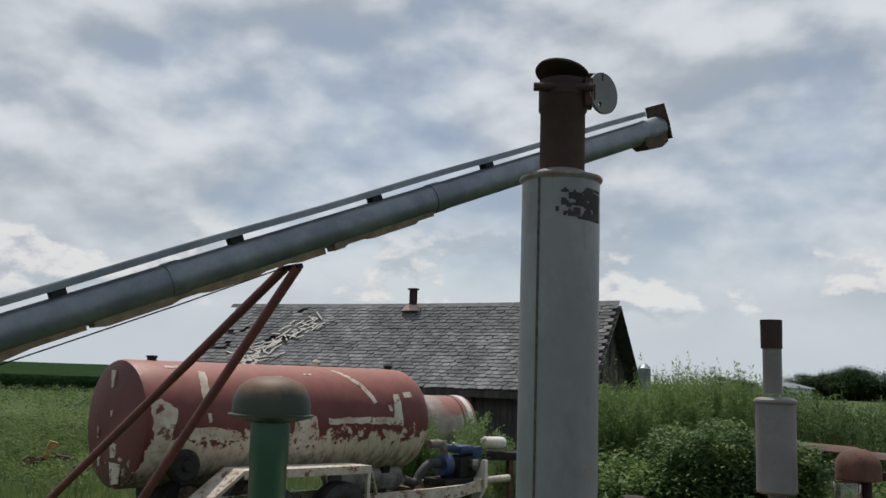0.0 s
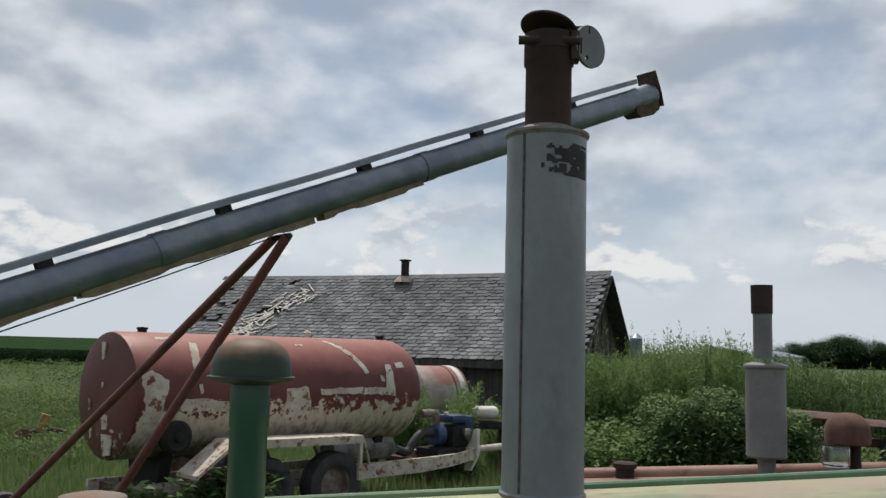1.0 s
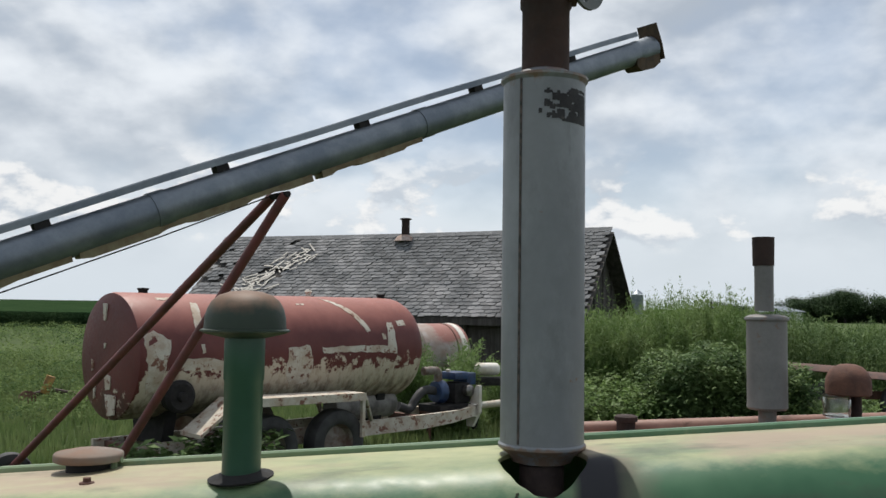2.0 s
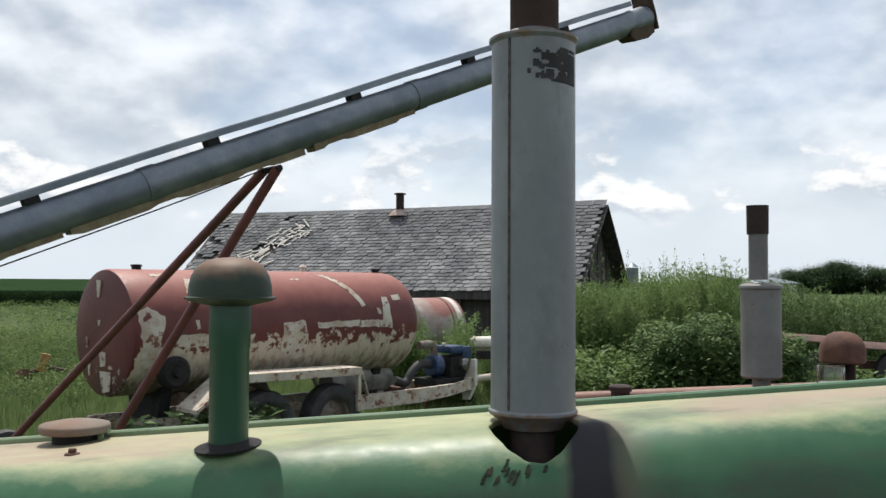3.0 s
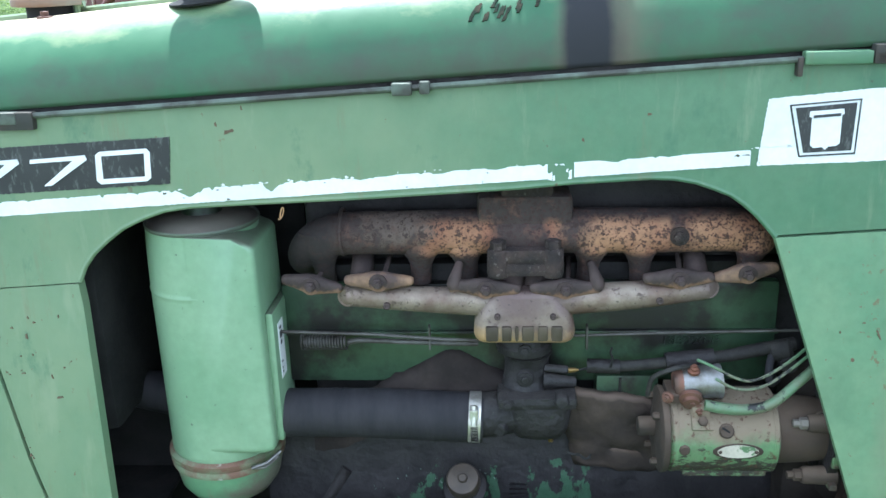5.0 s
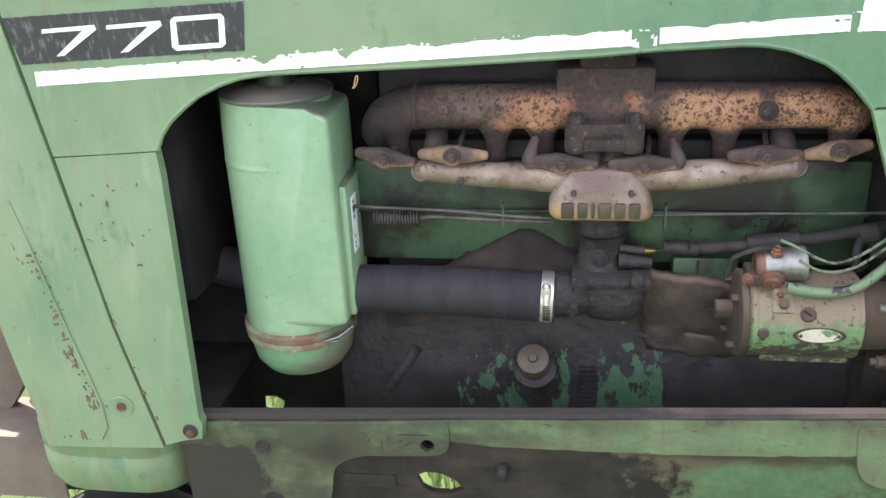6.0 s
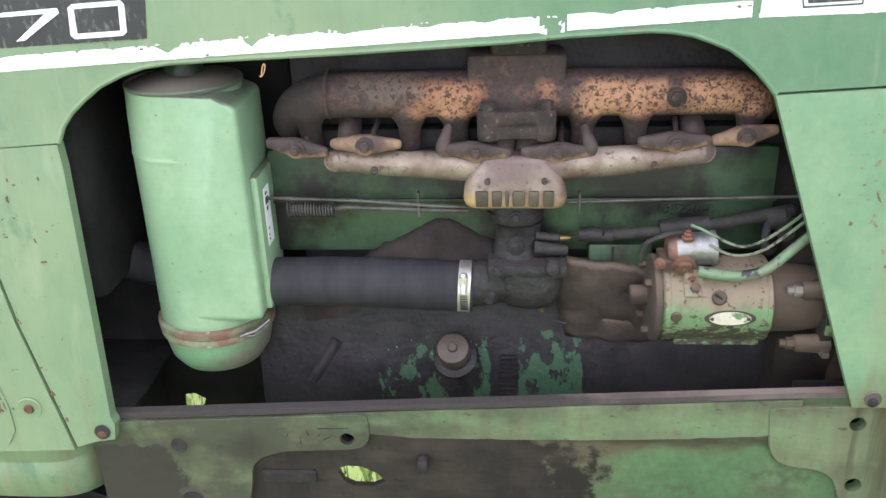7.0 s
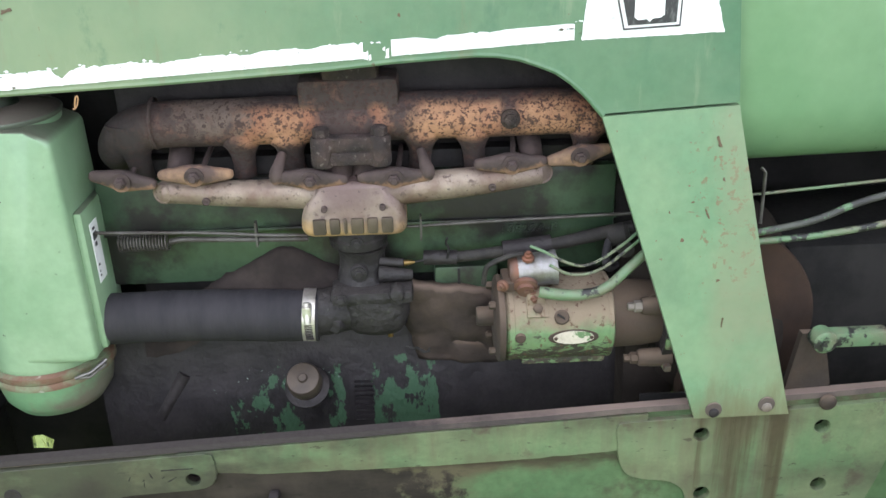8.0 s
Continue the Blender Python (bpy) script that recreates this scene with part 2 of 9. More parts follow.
layer(GREY_PAINT, (0.17, 0.10, 0.065), [(2, ((1.52, 0.6), (1.548, 0.75), (1.558, 0.35), (1.60, 0.28), (2.12, 0.28), (2.14, 0.6), (2.2, 0.6)))], (30.0, 1.2), (0.52, 0.66), strength=0.8)
RUST = material("dark_brown_rust", (0.075, 0.035, 0.025), (0.13, 0.06, 0.04), scale=14, rough=0.85, bump=0.4, bump_scale=80)
WHITE_FLAKE = material("flaking_white_paint", (0.50, 0.47, 0.41), (0.38, 0.31, 0.24), scale=6, rough=0.7, bump=0.2, third=(0.17, 0.075, 0.05),
                       third_scale=14, third_at=(0.56, 0.60))
RED_LEG = material("red_brown_oxide_paint", (0.16, 0.045, 0.046), (0.10, 0.036, 0.036), scale=8, rough=0.6, bump=0.15)
GALV = material("weathered_galvanised_steel", (0.125, 0.148, 0.178), (0.20, 0.225, 0.25), scale=3.5, rough=0.42, metal=0.55, bump=0.08, fine=0.1)
SHINGLE = material("grey_asphalt_shingle", (0.112, 0.116, 0.121), (0.200, 0.199, 0.202), scale=1.6, rough=0.95, bump=0.4, bump_scale=120, random_amount=0.26, spec=0.2)
WOOD_DARK = material("weathered_dark_boards", (0.032, 0.028, 0.026), (0.065, 0.06, 0.056), scale=4, rough=0.9, bump=0.4, stretch=(3, 3, 0.4), random_amount=0.3)
RUBBER = material("dusty_black_rubber", (0.02, 0.02, 0.022), (0.04, 0.04, 0.042), scale=7, rough=0.7, bump=0.1)
SOIL = material("grassy_soil", (0.07, 0.10, 0.035), (0.045, 0.065, 0.025), scale=0.8, rough=1.0, bump=0.6, bump_scale=20, third=(0.12, 0.10, 0.06),
                third_scale=1.5, third_at=(0.66, 0.75), spec=0.1)
GRASS = material("meadow_grass", (0.130, 0.195, 0.066), (0.195, 0.245, 0.10), scale=0.7, rough=0.7, bump=0, translucent=0.35, spec=0.2)
LEAF = material("weed_leaves", (0.105, 0.175, 0.052), (0.165, 0.235, 0.085), scale=1.3, rough=0.55, bump=0, translucent=0.4, spec=0.18)
MEADOW = material("meadow_weed_leaves", (0.045, 0.085, 0.030), (0.155, 0.215, 0.07), scale=0.5, rough=0.75, bump=0, translucent=0.35, spec=0.12)
LEAF_DARK = material("bush_leaves", (0.060, 0.108, 0.037), (0.15, 0.215, 0.08), scale=2.0, rough=0.65, bump=0, translucent=0.3, spec=0.2)
CROP = material("tall_crop_leaves", (0.022, 0.045, 0.02), (0.035, 0.062, 0.027), scale=0.5, rough=1.0, bump=0, translucent=0.2, spec=0.0)
TREE_LEAF = material("distant_tree_leaves", (0.025, 0.05, 0.02), (0.045, 0.08, 0.03), scale=0.5, rough=0.8, bump=0, translucent=0.15, spec=0.2)

# ---- mesh tools ----


def to_mesh(name, bm, mat, smooth=40):
    me = bpy.data.meshes.new(name)
    bmesh.ops.recalc_face_normals(bm, faces=bm.faces)
    bm.to_mesh(me)
    bm.free()
    me.materials.append(mat)
    if smooth:
        me.shade_smooth()
        me.set_sharp_from_angle(angle=radians(smooth))
    return me


def part(name, bm, mat, parent=None, label="", smooth=40):
    ob = new(name, to_mesh(name, bm, mat, smooth))
    ob.parent = parent
    return tagged(ob, label)


def thing(name, label, category, group="", kind="", m=None):
    ob = new(name)
    ob.empty_display_size = 0.1
    if m is not None:
        ob.matrix_world = m
    return tagged(ob, label, category, group, kind)


def box(bm, x0, x1, y0, y1, z0, z1, m=None, bevel=0.0):
    vs = [bm.verts.new((x, y, z)) for z in (z0, z1) for x, y in ((x0, y0), (x1, y0), (x1, y1), (x0, y1))]
    fs = [bm.faces.new([vs[i] for i in f]) for f in ((3, 2, 1, 0), (4, 5, 6, 7), (0, 1, 5, 4), (1, 2, 6, 5), (2, 3, 7, 6), (3, 0, 4, 7))]
    if bevel:
        r = bmesh.ops.bevel(bm, geom=list({e for f in fs for e in f.edges}), offset=bevel, segments=2, profile=0.6, affect="EDGES")
        vs = list({v for f in r["faces"] for v in f.verts} | {v for v in vs if v.is_valid})
    if m is not None:
        for v in vs:
            v.co = m @ v.co
    return bm


def axis_frame(d):
    """A matrix whose z axis is d."""
    return Vector(d).normalized().to_track_quat("Z", "Y").to_matrix().to_4x4()


def lathe(bm, profile, base=(0, 0, 0), axis=(0, 0, 1), seg=32, close=True):
    """Turns (radius, height) pairs round an axis from base; a radius of 0 closes to a point."""
    m = Matrix.Translation(base) @ axis_frame(axis)
    rings = []
    for r, h in profile:
        if r <= 1e-6:
            rings.append([bm.verts.new(m @ Vector((0, 0, h)))])
        else:
            rings.append([bm.verts.new(m @ Vector((r * math.cos(2 * math.pi * k / seg), r * math.sin(2 * math.pi * k / seg), h))) for k in range(seg)])
    for a, b in zip(rings, rings[1:]):
        for k in range(seg):
            j = (k + 1) % seg
            if len(a) == 1 and len(b) == 1:
                continue
            if len(a) == 1:
                bm.faces.new((a[0], b[k], b[j]))
            elif len(b) == 1:
                bm.faces.new((a[k], a[j], b[0]))
            else:
                bm.faces.new((a[k], a[j], b[j], b[k]))
    if close:
        for ring in (rings[0], rings[-1]):
            if len(ring) > 1:
                bm.faces.new(ring)
    return bm


def tube(bm, points, radius, seg=10, cap=True, flat=1.0, smooth=0):
    """A pipe along points; radius may be one number or one per point."""
    pts = [Vector(p) for p in points]
    radii = list(radius) if hasattr(radius, "__len__") else [radius] * len(pts)
    for _ in range(smooth):
        q, rr = [pts[0]], [radii[0]]
        for i in range(len(pts) - 1):
            q += [pts[i].lerp(pts[i + 1], 0.25), pts[i].lerp(pts[i + 1], 0.75)]
            rr += [radii[i] * 0.75 + radii[i + 1] * 0.25, radii[i] * 0.25 + radii[i + 1] * 0.75]
        pts, radii = q + [pts[-1]], rr + [radii[-1]]
    rings, side = [], None
    for i, p in enumerate(pts):
        d = (pts[min(i + 1, len(pts) - 1)] - pts[max(i - 1, 0)]).normalized()
        if side is None:
            side = d.cross(Vector((0, 0, 1)) if abs(d.z) < 0.9 else Vector((1, 0, 0))).normalized()
        side = (side - d * side.dot(d)).normalized()
        up = side.cross(d)
        rings.append([bm.verts.new(p + radii[i] * (math.cos(2 * math.pi * k / seg) * side + flat * math.sin(2 * math.pi * k / seg) * up)) for k in range(seg)])
    for a, b in zip(rings, rings[1:]):
        for k in range(seg):
            bm.faces.new((a[k], a[(k + 1) % seg], b[(k + 1) % seg], b[k]))
    if cap:
        bm.faces.new(rings[0][::-1])
        bm.faces.new(rings[-1])
    return bm


def plate(bm, outline, thick, holes=(), to3d=None):
    """A flat plate from an (x, z) outline with holes; to3d(x, z, d) lays it into space, d from 0 (front) to 1 (back)."""
    to3d = to3d or (lambda x, z, d: (x, thick * d, z))
    loops = [list(outline)] + [list(h) for h in holes]
    sides = []
    flat = bmesh.new()
    edges = []
    for loop in loops:
        vs = [flat.verts.new((x, z, 0)) for x, z in loop]
        edges += [flat.edges.new((vs[k], vs[(k + 1) % len(vs)])) for k in range(len(vs))]
    fill = bmesh.ops.triangle_fill(flat, use_beauty=True, use_dissolve=False, edges=edges)
    flat.verts.index_update()
    for d in (0, 1):
        vs = [bm.verts.new(to3d(v.co.x, v.co.y, d)) for v in flat.verts]
        sides.append(vs)
        for f in flat.faces:
            try:
                bm.faces.new([vs[v.index] for v in f.verts])
            except ValueError:
                pass
    for e in flat.edges:
        if len(e.link_faces) == 1:
            a, b = (v.index for v in e.verts)
            bm.faces.new((sides[0][a], sides[0][b], sides[1][b], sides[1][a]))
    flat.free()
    return bm


def soft_plate(bm, outline, holes, y_front, y_back, radius):
    """A cast pad: a plate facing -y whose front edges are rounded over."""
    plate(bm, outline, 1, holes=holes, to3d=lambda x, z, d: (x, y_front + (y_back - y_front) * d, z))
    rim = [e for e in bm.edges if len(e.link_faces) == 2 and all(abs(v.co.y - y_front) < 1e-6 for v in e.verts)
           and sum(all(abs(v.co.y - y_front) < 1e-6 for v in f.verts) for f in e.link_faces) == 1]
    bmesh.ops.bevel(bm, geom=rim, offset=radius, offset_type="OFFSET", segments=3, profile=0.5, affect="EDGES", clamp_overlap=True)
    return bm


def circle(cx, cz, r, seg=16, sx=1.0):
    return [(cx + sx * r * math.cos(2 * math.pi * k / seg), cz + r * math.sin(2 * math.pi * k / seg)) for k in range(seg)]


def mesh_from(name, verts, faces, mat):
    """One mesh from numpy arrays of vertices and equal-sized faces."""
    me = bpy.data.meshes.new(name)
    faces = np.asarray(faces)
    me.vertices.add(len(verts))
    me.vertices.foreach_set("co", np.asarray(verts, np.float32).ravel())
    me.loops.add(faces.size)
    me.loops.foreach_set("vertex_index", faces.astype(np.int32).ravel())
    me.polygons.add(len(faces))
    me.polygons.foreach_set("loop_start", (np.arange(len(faces)) * faces.shape[1]).astype(np.int32))
    me.update(calc_edges=True)
    me.materials.append(mat)
    return me

# ---- ground, field and distance ----
rng = np.random.default_rng(7)


def make_ground():
    xs = np.concatenate([-np.geomspace(2000, 14, 22), np.linspace(-12, 12, 49), np.geomspace(14, 2000, 22)])
    ys = np.concatenate([-np.geomspace(1500, 8, 16), np.linspace(-6, 24, 61), np.geomspace(27, 2500, 22)])
    verts = []
    for y in ys:
        for x in xs:
            near = 1.0 if abs(x) < 30 and abs(y) < 40 else 0.3
            verts.append((x, y, near * 0.05 * noise.noise((x * 0.35, y * 0.35, 2.0)) - 0.03 + 0.0002 * max(0, y - 60)))
    w = len(xs)
    faces = [(j * w + i, j * w + i + 1, (j + 1) * w + i + 1, (j + 1) * w + i) for j in range(len(ys) - 1) for i in range(w - 1)]
    me = mesh_from("ground", np.array(verts), np.array(faces), SOIL)
    me.shade_smooth()
    tagged(new("ground", me), "uneven grassy farmyard ground running out to the fields", "ground", kind="structure")


def blades(name, label, pts, height, width, mat, lean=0.35, category="grass"):
    """Two-segment grass blades at the given (x, y, z) points, as one object."""
    k = len(pts)
    a = rng.uniform(0, 2 * np.pi, k)
    h = height * rng.uniform(0.5, 1.2, k)
    side = np.stack([np.cos(a), np.sin(a), 0 * a], 1) * (width * rng.uniform(0.6, 1.3, k))[:, None]
    b = rng.uniform(0, 2 * np.pi, k)
    tilt = np.stack([np.cos(b), np.sin(b), 0 * b], 1) * (h * lean * rng.uniform(0.1, 1, k))[:, None]
    up = np.zeros((k, 3))
    up[:, 2] = h
    v = np.stack([pts - side, pts + side, pts + up * 0.55 + tilt * 0.35 + side * 0.8, pts + up * 0.55 + tilt * 0.35 - side * 0.8, pts + up + tilt], 1)
    i = np.arange(k)[:, None] * 5
    tris = np.concatenate([i + [0, 1, 2], i + [0, 2, 3], i + [3, 2, 4]], 1).reshape(-1, 3)
    return tagged(new(name, mesh_from(name, v.reshape(-1, 3), tris, mat)), label, category, kind="stuff")


def scatter(n, x0, x1, y0, y1, clump=0.5, seed=0.0):
    p = np.stack([rng.uniform(x0, x1, n), rng.uniform(y0, y1, n), np.full(n, -0.04)], 1)
    keep = [noise.noise((x * clump, y * clump, seed)) > -0.35 + 0.5 * rng.random() - 0.25 for x, y, _ in p]
    # the patch thins out towards its borders
    border = np.minimum(np.minimum(p[:, 0] - x0, x1 - p[:, 0]), np.minimum(p[:, 1] - y0, y1 - p[:, 1]))
    return p[np.array(keep) & (border > 1.6 * rng.random(len(p)) ** 1.5)]


def leaf_arrays(centres, size, droop=0.2, wide=0.24):
    """Folded diamond leaves, four triangles each."""
    k = len(centres)
    a = rng.uniform(0, 2 * np.pi, k)
    el = rng.uniform(-0.5, 0.7, k) - droop
    d = np.stack([np.cos(a) * np.cos(el), np.sin(a) * np.cos(el), np.sin(el)], 1)
    s = np.stack([-np.sin(a), np.cos(a), 0.35 * rng.standard_normal(k)], 1)
    s /= np.linalg.norm(s, axis=1)[:, None]
    L = (size * rng.uniform(0.55, 1.3, k))[:, None]
    up = np.cross(d, s)
    v = np.stack([centres, centres + d * L * 0.5 + s * L * wide + up * L * 0.06, centres + d * L, centres + d * L * 0.5 - s * L * wide + up * L * 0.06], 1)
    i = np.arange(k)[:, None] * 4
    f = np.concatenate([i + [0, 1, 2], i + [0, 2, 3]], 1).reshape(-1, 3)
    return v.reshape(-1, 3), f


def weed_patch(name, label, stems, height, leaf, per_stem, mat, spread=0.12, plume=0.0, category="weeds", wide=0.24, droop=0.2):
    """Leafy upright weeds: each stem carries leaves all along, some with a seed plume."""
    k = len(stems)
    h = np.maximum(height(stems) * rng.uniform(0.75, 1.08, k), 0.1)
    lean = rng.normal(0, 0.10, (k, 2)) * h[:, None]
    t = rng.uniform(0.08, 1.0, (k, per_stem))
    c = np.empty((k, per_stem, 3))
    reach = spread * (1.15 - t)
    for axis in (0, 1):
        c[..., axis] = stems[:, axis, None] + lean[:, axis, None] * t**1.5 + rng.normal(0, 1, (k, per_stem)) * reach
    c[..., 2] = stems[:, 2, None] + h[:, None] * t
    v, f = leaf_arrays(c.reshape(-1, 3), leaf, droop, wide)
    # stems as thin three-sided spikes
    top = np.stack([stems[:, 0] + lean[:, 0], stems[:, 1] + lean[:, 1], stems[:, 2] + h * (1 + plume)], 1)
    r = 0.006
    tri = np.array([(r, 0, 0), (-r / 2, r * 0.87, 0), (-r / 2, -r * 0.87, 0)])
    sv = np.concatenate([stems[:, None, :] + tri[None], top[:, None, :]], 1).reshape(-1, 3)
    i = np.arange(k)[:, None] * 4 + len(v)
    sf = np.concatenate([i + [0, 1, 3], i + [1, 2, 3], i + [2, 0, 3]], 1).reshape(-1, 3)
    return tagged(new(name, mesh_from(name, np.concatenate([v, sv]), np.concatenate([f, sf]), mat)), label, category, kind="stuff")


def make_vegetation():
    near = scatter(75000, -7.0, 6.0, 0.2, 10, 0.8)
    blades("grass", "ragged green yard grass between the machines", near, 0.16, 0.006, GRASS)
    blades("grass", "mown-height rough grass around the tank trailer", scatter(90000, -12, 11, 8, 24, 0.5, 3.0), 0.22, 0.010, GRASS)
    under = scatter(60000, -5.0, 5.0, -4.5, 2.2, 0.9, 5.0)
    blades("grass", "bright grass under the green tractor", under, 0.10, 0.005, GRASS)

    def along(n, x0, x1, y0, y1):
        return np.stack([rng.uniform(x0, x1, n), rng.uniform(y0, y1, n), np.full(n, -0.03)], 1)

    def tall(p):
        return 1.74 + 0.20 * np.sin(p[:, 0] * 1.7) + 0.12 * np.cos(p[:, 1] * 2.3)

    weed_patch("tall_weeds", "dense tall green weeds with feathery tops beside the shed", along(1700, 2.0, 4.95, 13.2, 17.5), tall, 0.085, 90, LEAF, 0.085, 0.05, wide=0.11, droop=-0.5)
    weed_patch("seeding_weeds", "a few taller weeds gone to seed", along(30, 2.5, 4.9, 14, 15.5), lambda p: 2.2 + 0.12 * np.sin(p[:, 0] * 9), 0.06, 110, LEAF, 0.06, 0.04, wide=0.12, droop=-0.5)
    weed_patch("broadleaf_bush", "dark broad-leaved bush in front of tall weeds",
               along(420, 2.9, 5.0, 11.0, 12.9), lambda p: 1.28 - 0.25 * np.abs(p[:, 0] - 3.8), 0.078, 165, LEAF_DARK, 0.21)
    weed_patch("low_weeds", "low leafy weeds in the grass", along(500, 1.6, 3.4, 11.2, 13.6), lambda p: 0.55 + 0.4 * (p[:, 1] - 11.2) / 2.4, 0.09, 34, LEAF, 0.16)
    weed_patch("tall_weeds", "tall green weeds in front of the far trees", along(1900, 5.6, 11.5, 14.5, 19), lambda p: 1.56 + 0.16 * np.sin(p[:, 0] * 1.3), 0.095, 80, LEAF_DARK, 0.11, wide=0.12, droop=-0.5)
    weed_patch("low_weeds", "leafy weeds round the rusty machinery", along(420, 4.4, 9.5, 10.5, 15), lambda p: 0.5 + 0 * p[:, 0], 0.09, 30, LEAF, 0.16)
    weed_patch("tall_weeds", "weeds grown up between the tanks", along(420, -0.9, 0.26, 10.9, 12.2), lambda p: 1.06 + 0.22 * np.sin(p[:, 0] * 7), 0.07, 70, LEAF, 0.10, wide=0.13, droop=-0.4)
    weed_patch("tall_weeds", "weeds grown up behind the small white tank", along(150, 0.5, 1.6, 11.9, 12.8), lambda p: 0.95 + 0.2 * np.sin(p[:, 0] * 5), 0.07, 60, LEAF, 0.10, wide=0.13, droop=-0.4)
    weed_patch("broadleaf_plant", "broad-leaved plants growing at the trailer wheel", along(40, -2.45, -1.75, 6.7, 7.6), lambda p: 0.62 + 0 * p[:, 0], 0.13, 26, LEAF_DARK, 0.14)
    weed_patch("broadleaf_plant", "broad-leaved plants below the tank end", along(36, -3.1, -2.35, 6.1, 6.8), lambda p: 0.55 + 0 * p[:, 0], 0.12, 26, LEAF_DARK, 0.14)
    weed_patch("meadow_weeds", "knee-high weeds in the rough meadow", along(1500, -17, -4.2, 11, 26), lambda p: 0.35 + 0.25 * np.sin(p[:, 0]) ** 2, 0.075, 34, MEADOW, 0.2)
    weed_patch("meadow_weeds", "knee-high weeds in the farther meadow", along(1600, -45, -8, 26, 57), lambda p: 0.4 + 0.2 * np.sin(p[:, 0] * 0.7) ** 2, 0.14, 22, MEADOW, 0.35)
    weed_patch("meadow_weeds", "green growth in the far meadow", along(1200, 8, 60, 22, 60), lambda p: 0.45 + 0 * p[:, 0], 0.25, 14, LEAF, 0.4)
    # the crop: a long block of leaves with a wavy top
    front = np.stack([rng.uniform(-75, 6, 60000), 58 + rng.exponential(0.8, 60000), rng.uniform(0, 1.02, 60000)], 1)
    v, f = leaf_arrays(front, 0.15)
    crop = new("crop_field", mesh_from("crop_field", v, f, CROP))
    tagged(crop, "wide dark green field crop at the horizon", "field", kind="stuff")
    sheet = bmesh.new()
    n = 40
    rows = []
    for j, (y, z) in enumerate(((58.6, -0.1), (58.8, 1.0), (90, 1.16), (160, 1.45), (280, 1.95))):
        rows.append([sheet.verts.new((-260 + 266 * i / n + 0.2 * j, y + 0.8 * noise.noise((i * 0.7, j, 1)), z + 0.06 * noise.noise((i * 1.3, j, 4)))) for i in range(n + 1)])
    for a, b in zip(rows, rows[1:]):
        for i in range(n):
            sheet.faces.new((a[i], a[i + 1], b[i + 1], b[i]))
    part("crop_canopy", sheet, CROP, crop)


def crown(bm_pts, n, size, name, parent, mat):
    v, f = leaf_arrays(bm_pts, size)
    ob = new(name, mesh_from(name, v, f, mat))
    ob.parent = parent
    return ob


def make_tree(x, y, height, width, seed):
    height, width = height * 1.02, width * 1.05
    t = thing("tree", "dark leafy deciduous tree on the skyline", "tree", "trees on the skyline", m=pose(x, y, 0))
    r = np.random.default_rng(seed)
    bm = bmesh.new()
    tube(bm, [(0, 0, -0.2), (0.05, 0, height * 0.35), (-0.05, 0.05, height * 0.8)], [height * 0.035, height * 0.025, height * 0.008], 7)
    for k in range(5):
        a = k * 1.26
        z = height * (0.3 + 0.08 * k)
        tube(bm, [(0, 0, z), (math.cos(a) * width * 0.2, math.sin(a) * width * 0.2, z + height * 0.12), (math.cos(a) * width * 0.38, math.sin(a) * width * 0.38, z + height * 0.2)],
             [height * 0.014, height * 0.009, height * 0.004], 5)
    part("trunk", bm, WOOD_DARK, t)
    lobes = np.stack([r.normal(0, width * 0.22, 16), r.normal(0, width * 0.22, 16), height * r.uniform(0.04, 0.84, 16)], 1)
    pts = np.concatenate([c + r.normal(0, 1, (950, 3)) * (width * 0.13, width * 0.13, height * 0.08) for c in lobes])
    pts[:, 2] = np.clip(pts[:, 2], 0.0, None)
    crown(pts, 0, height * 0.058, "crown", t, TREE_LEAF)


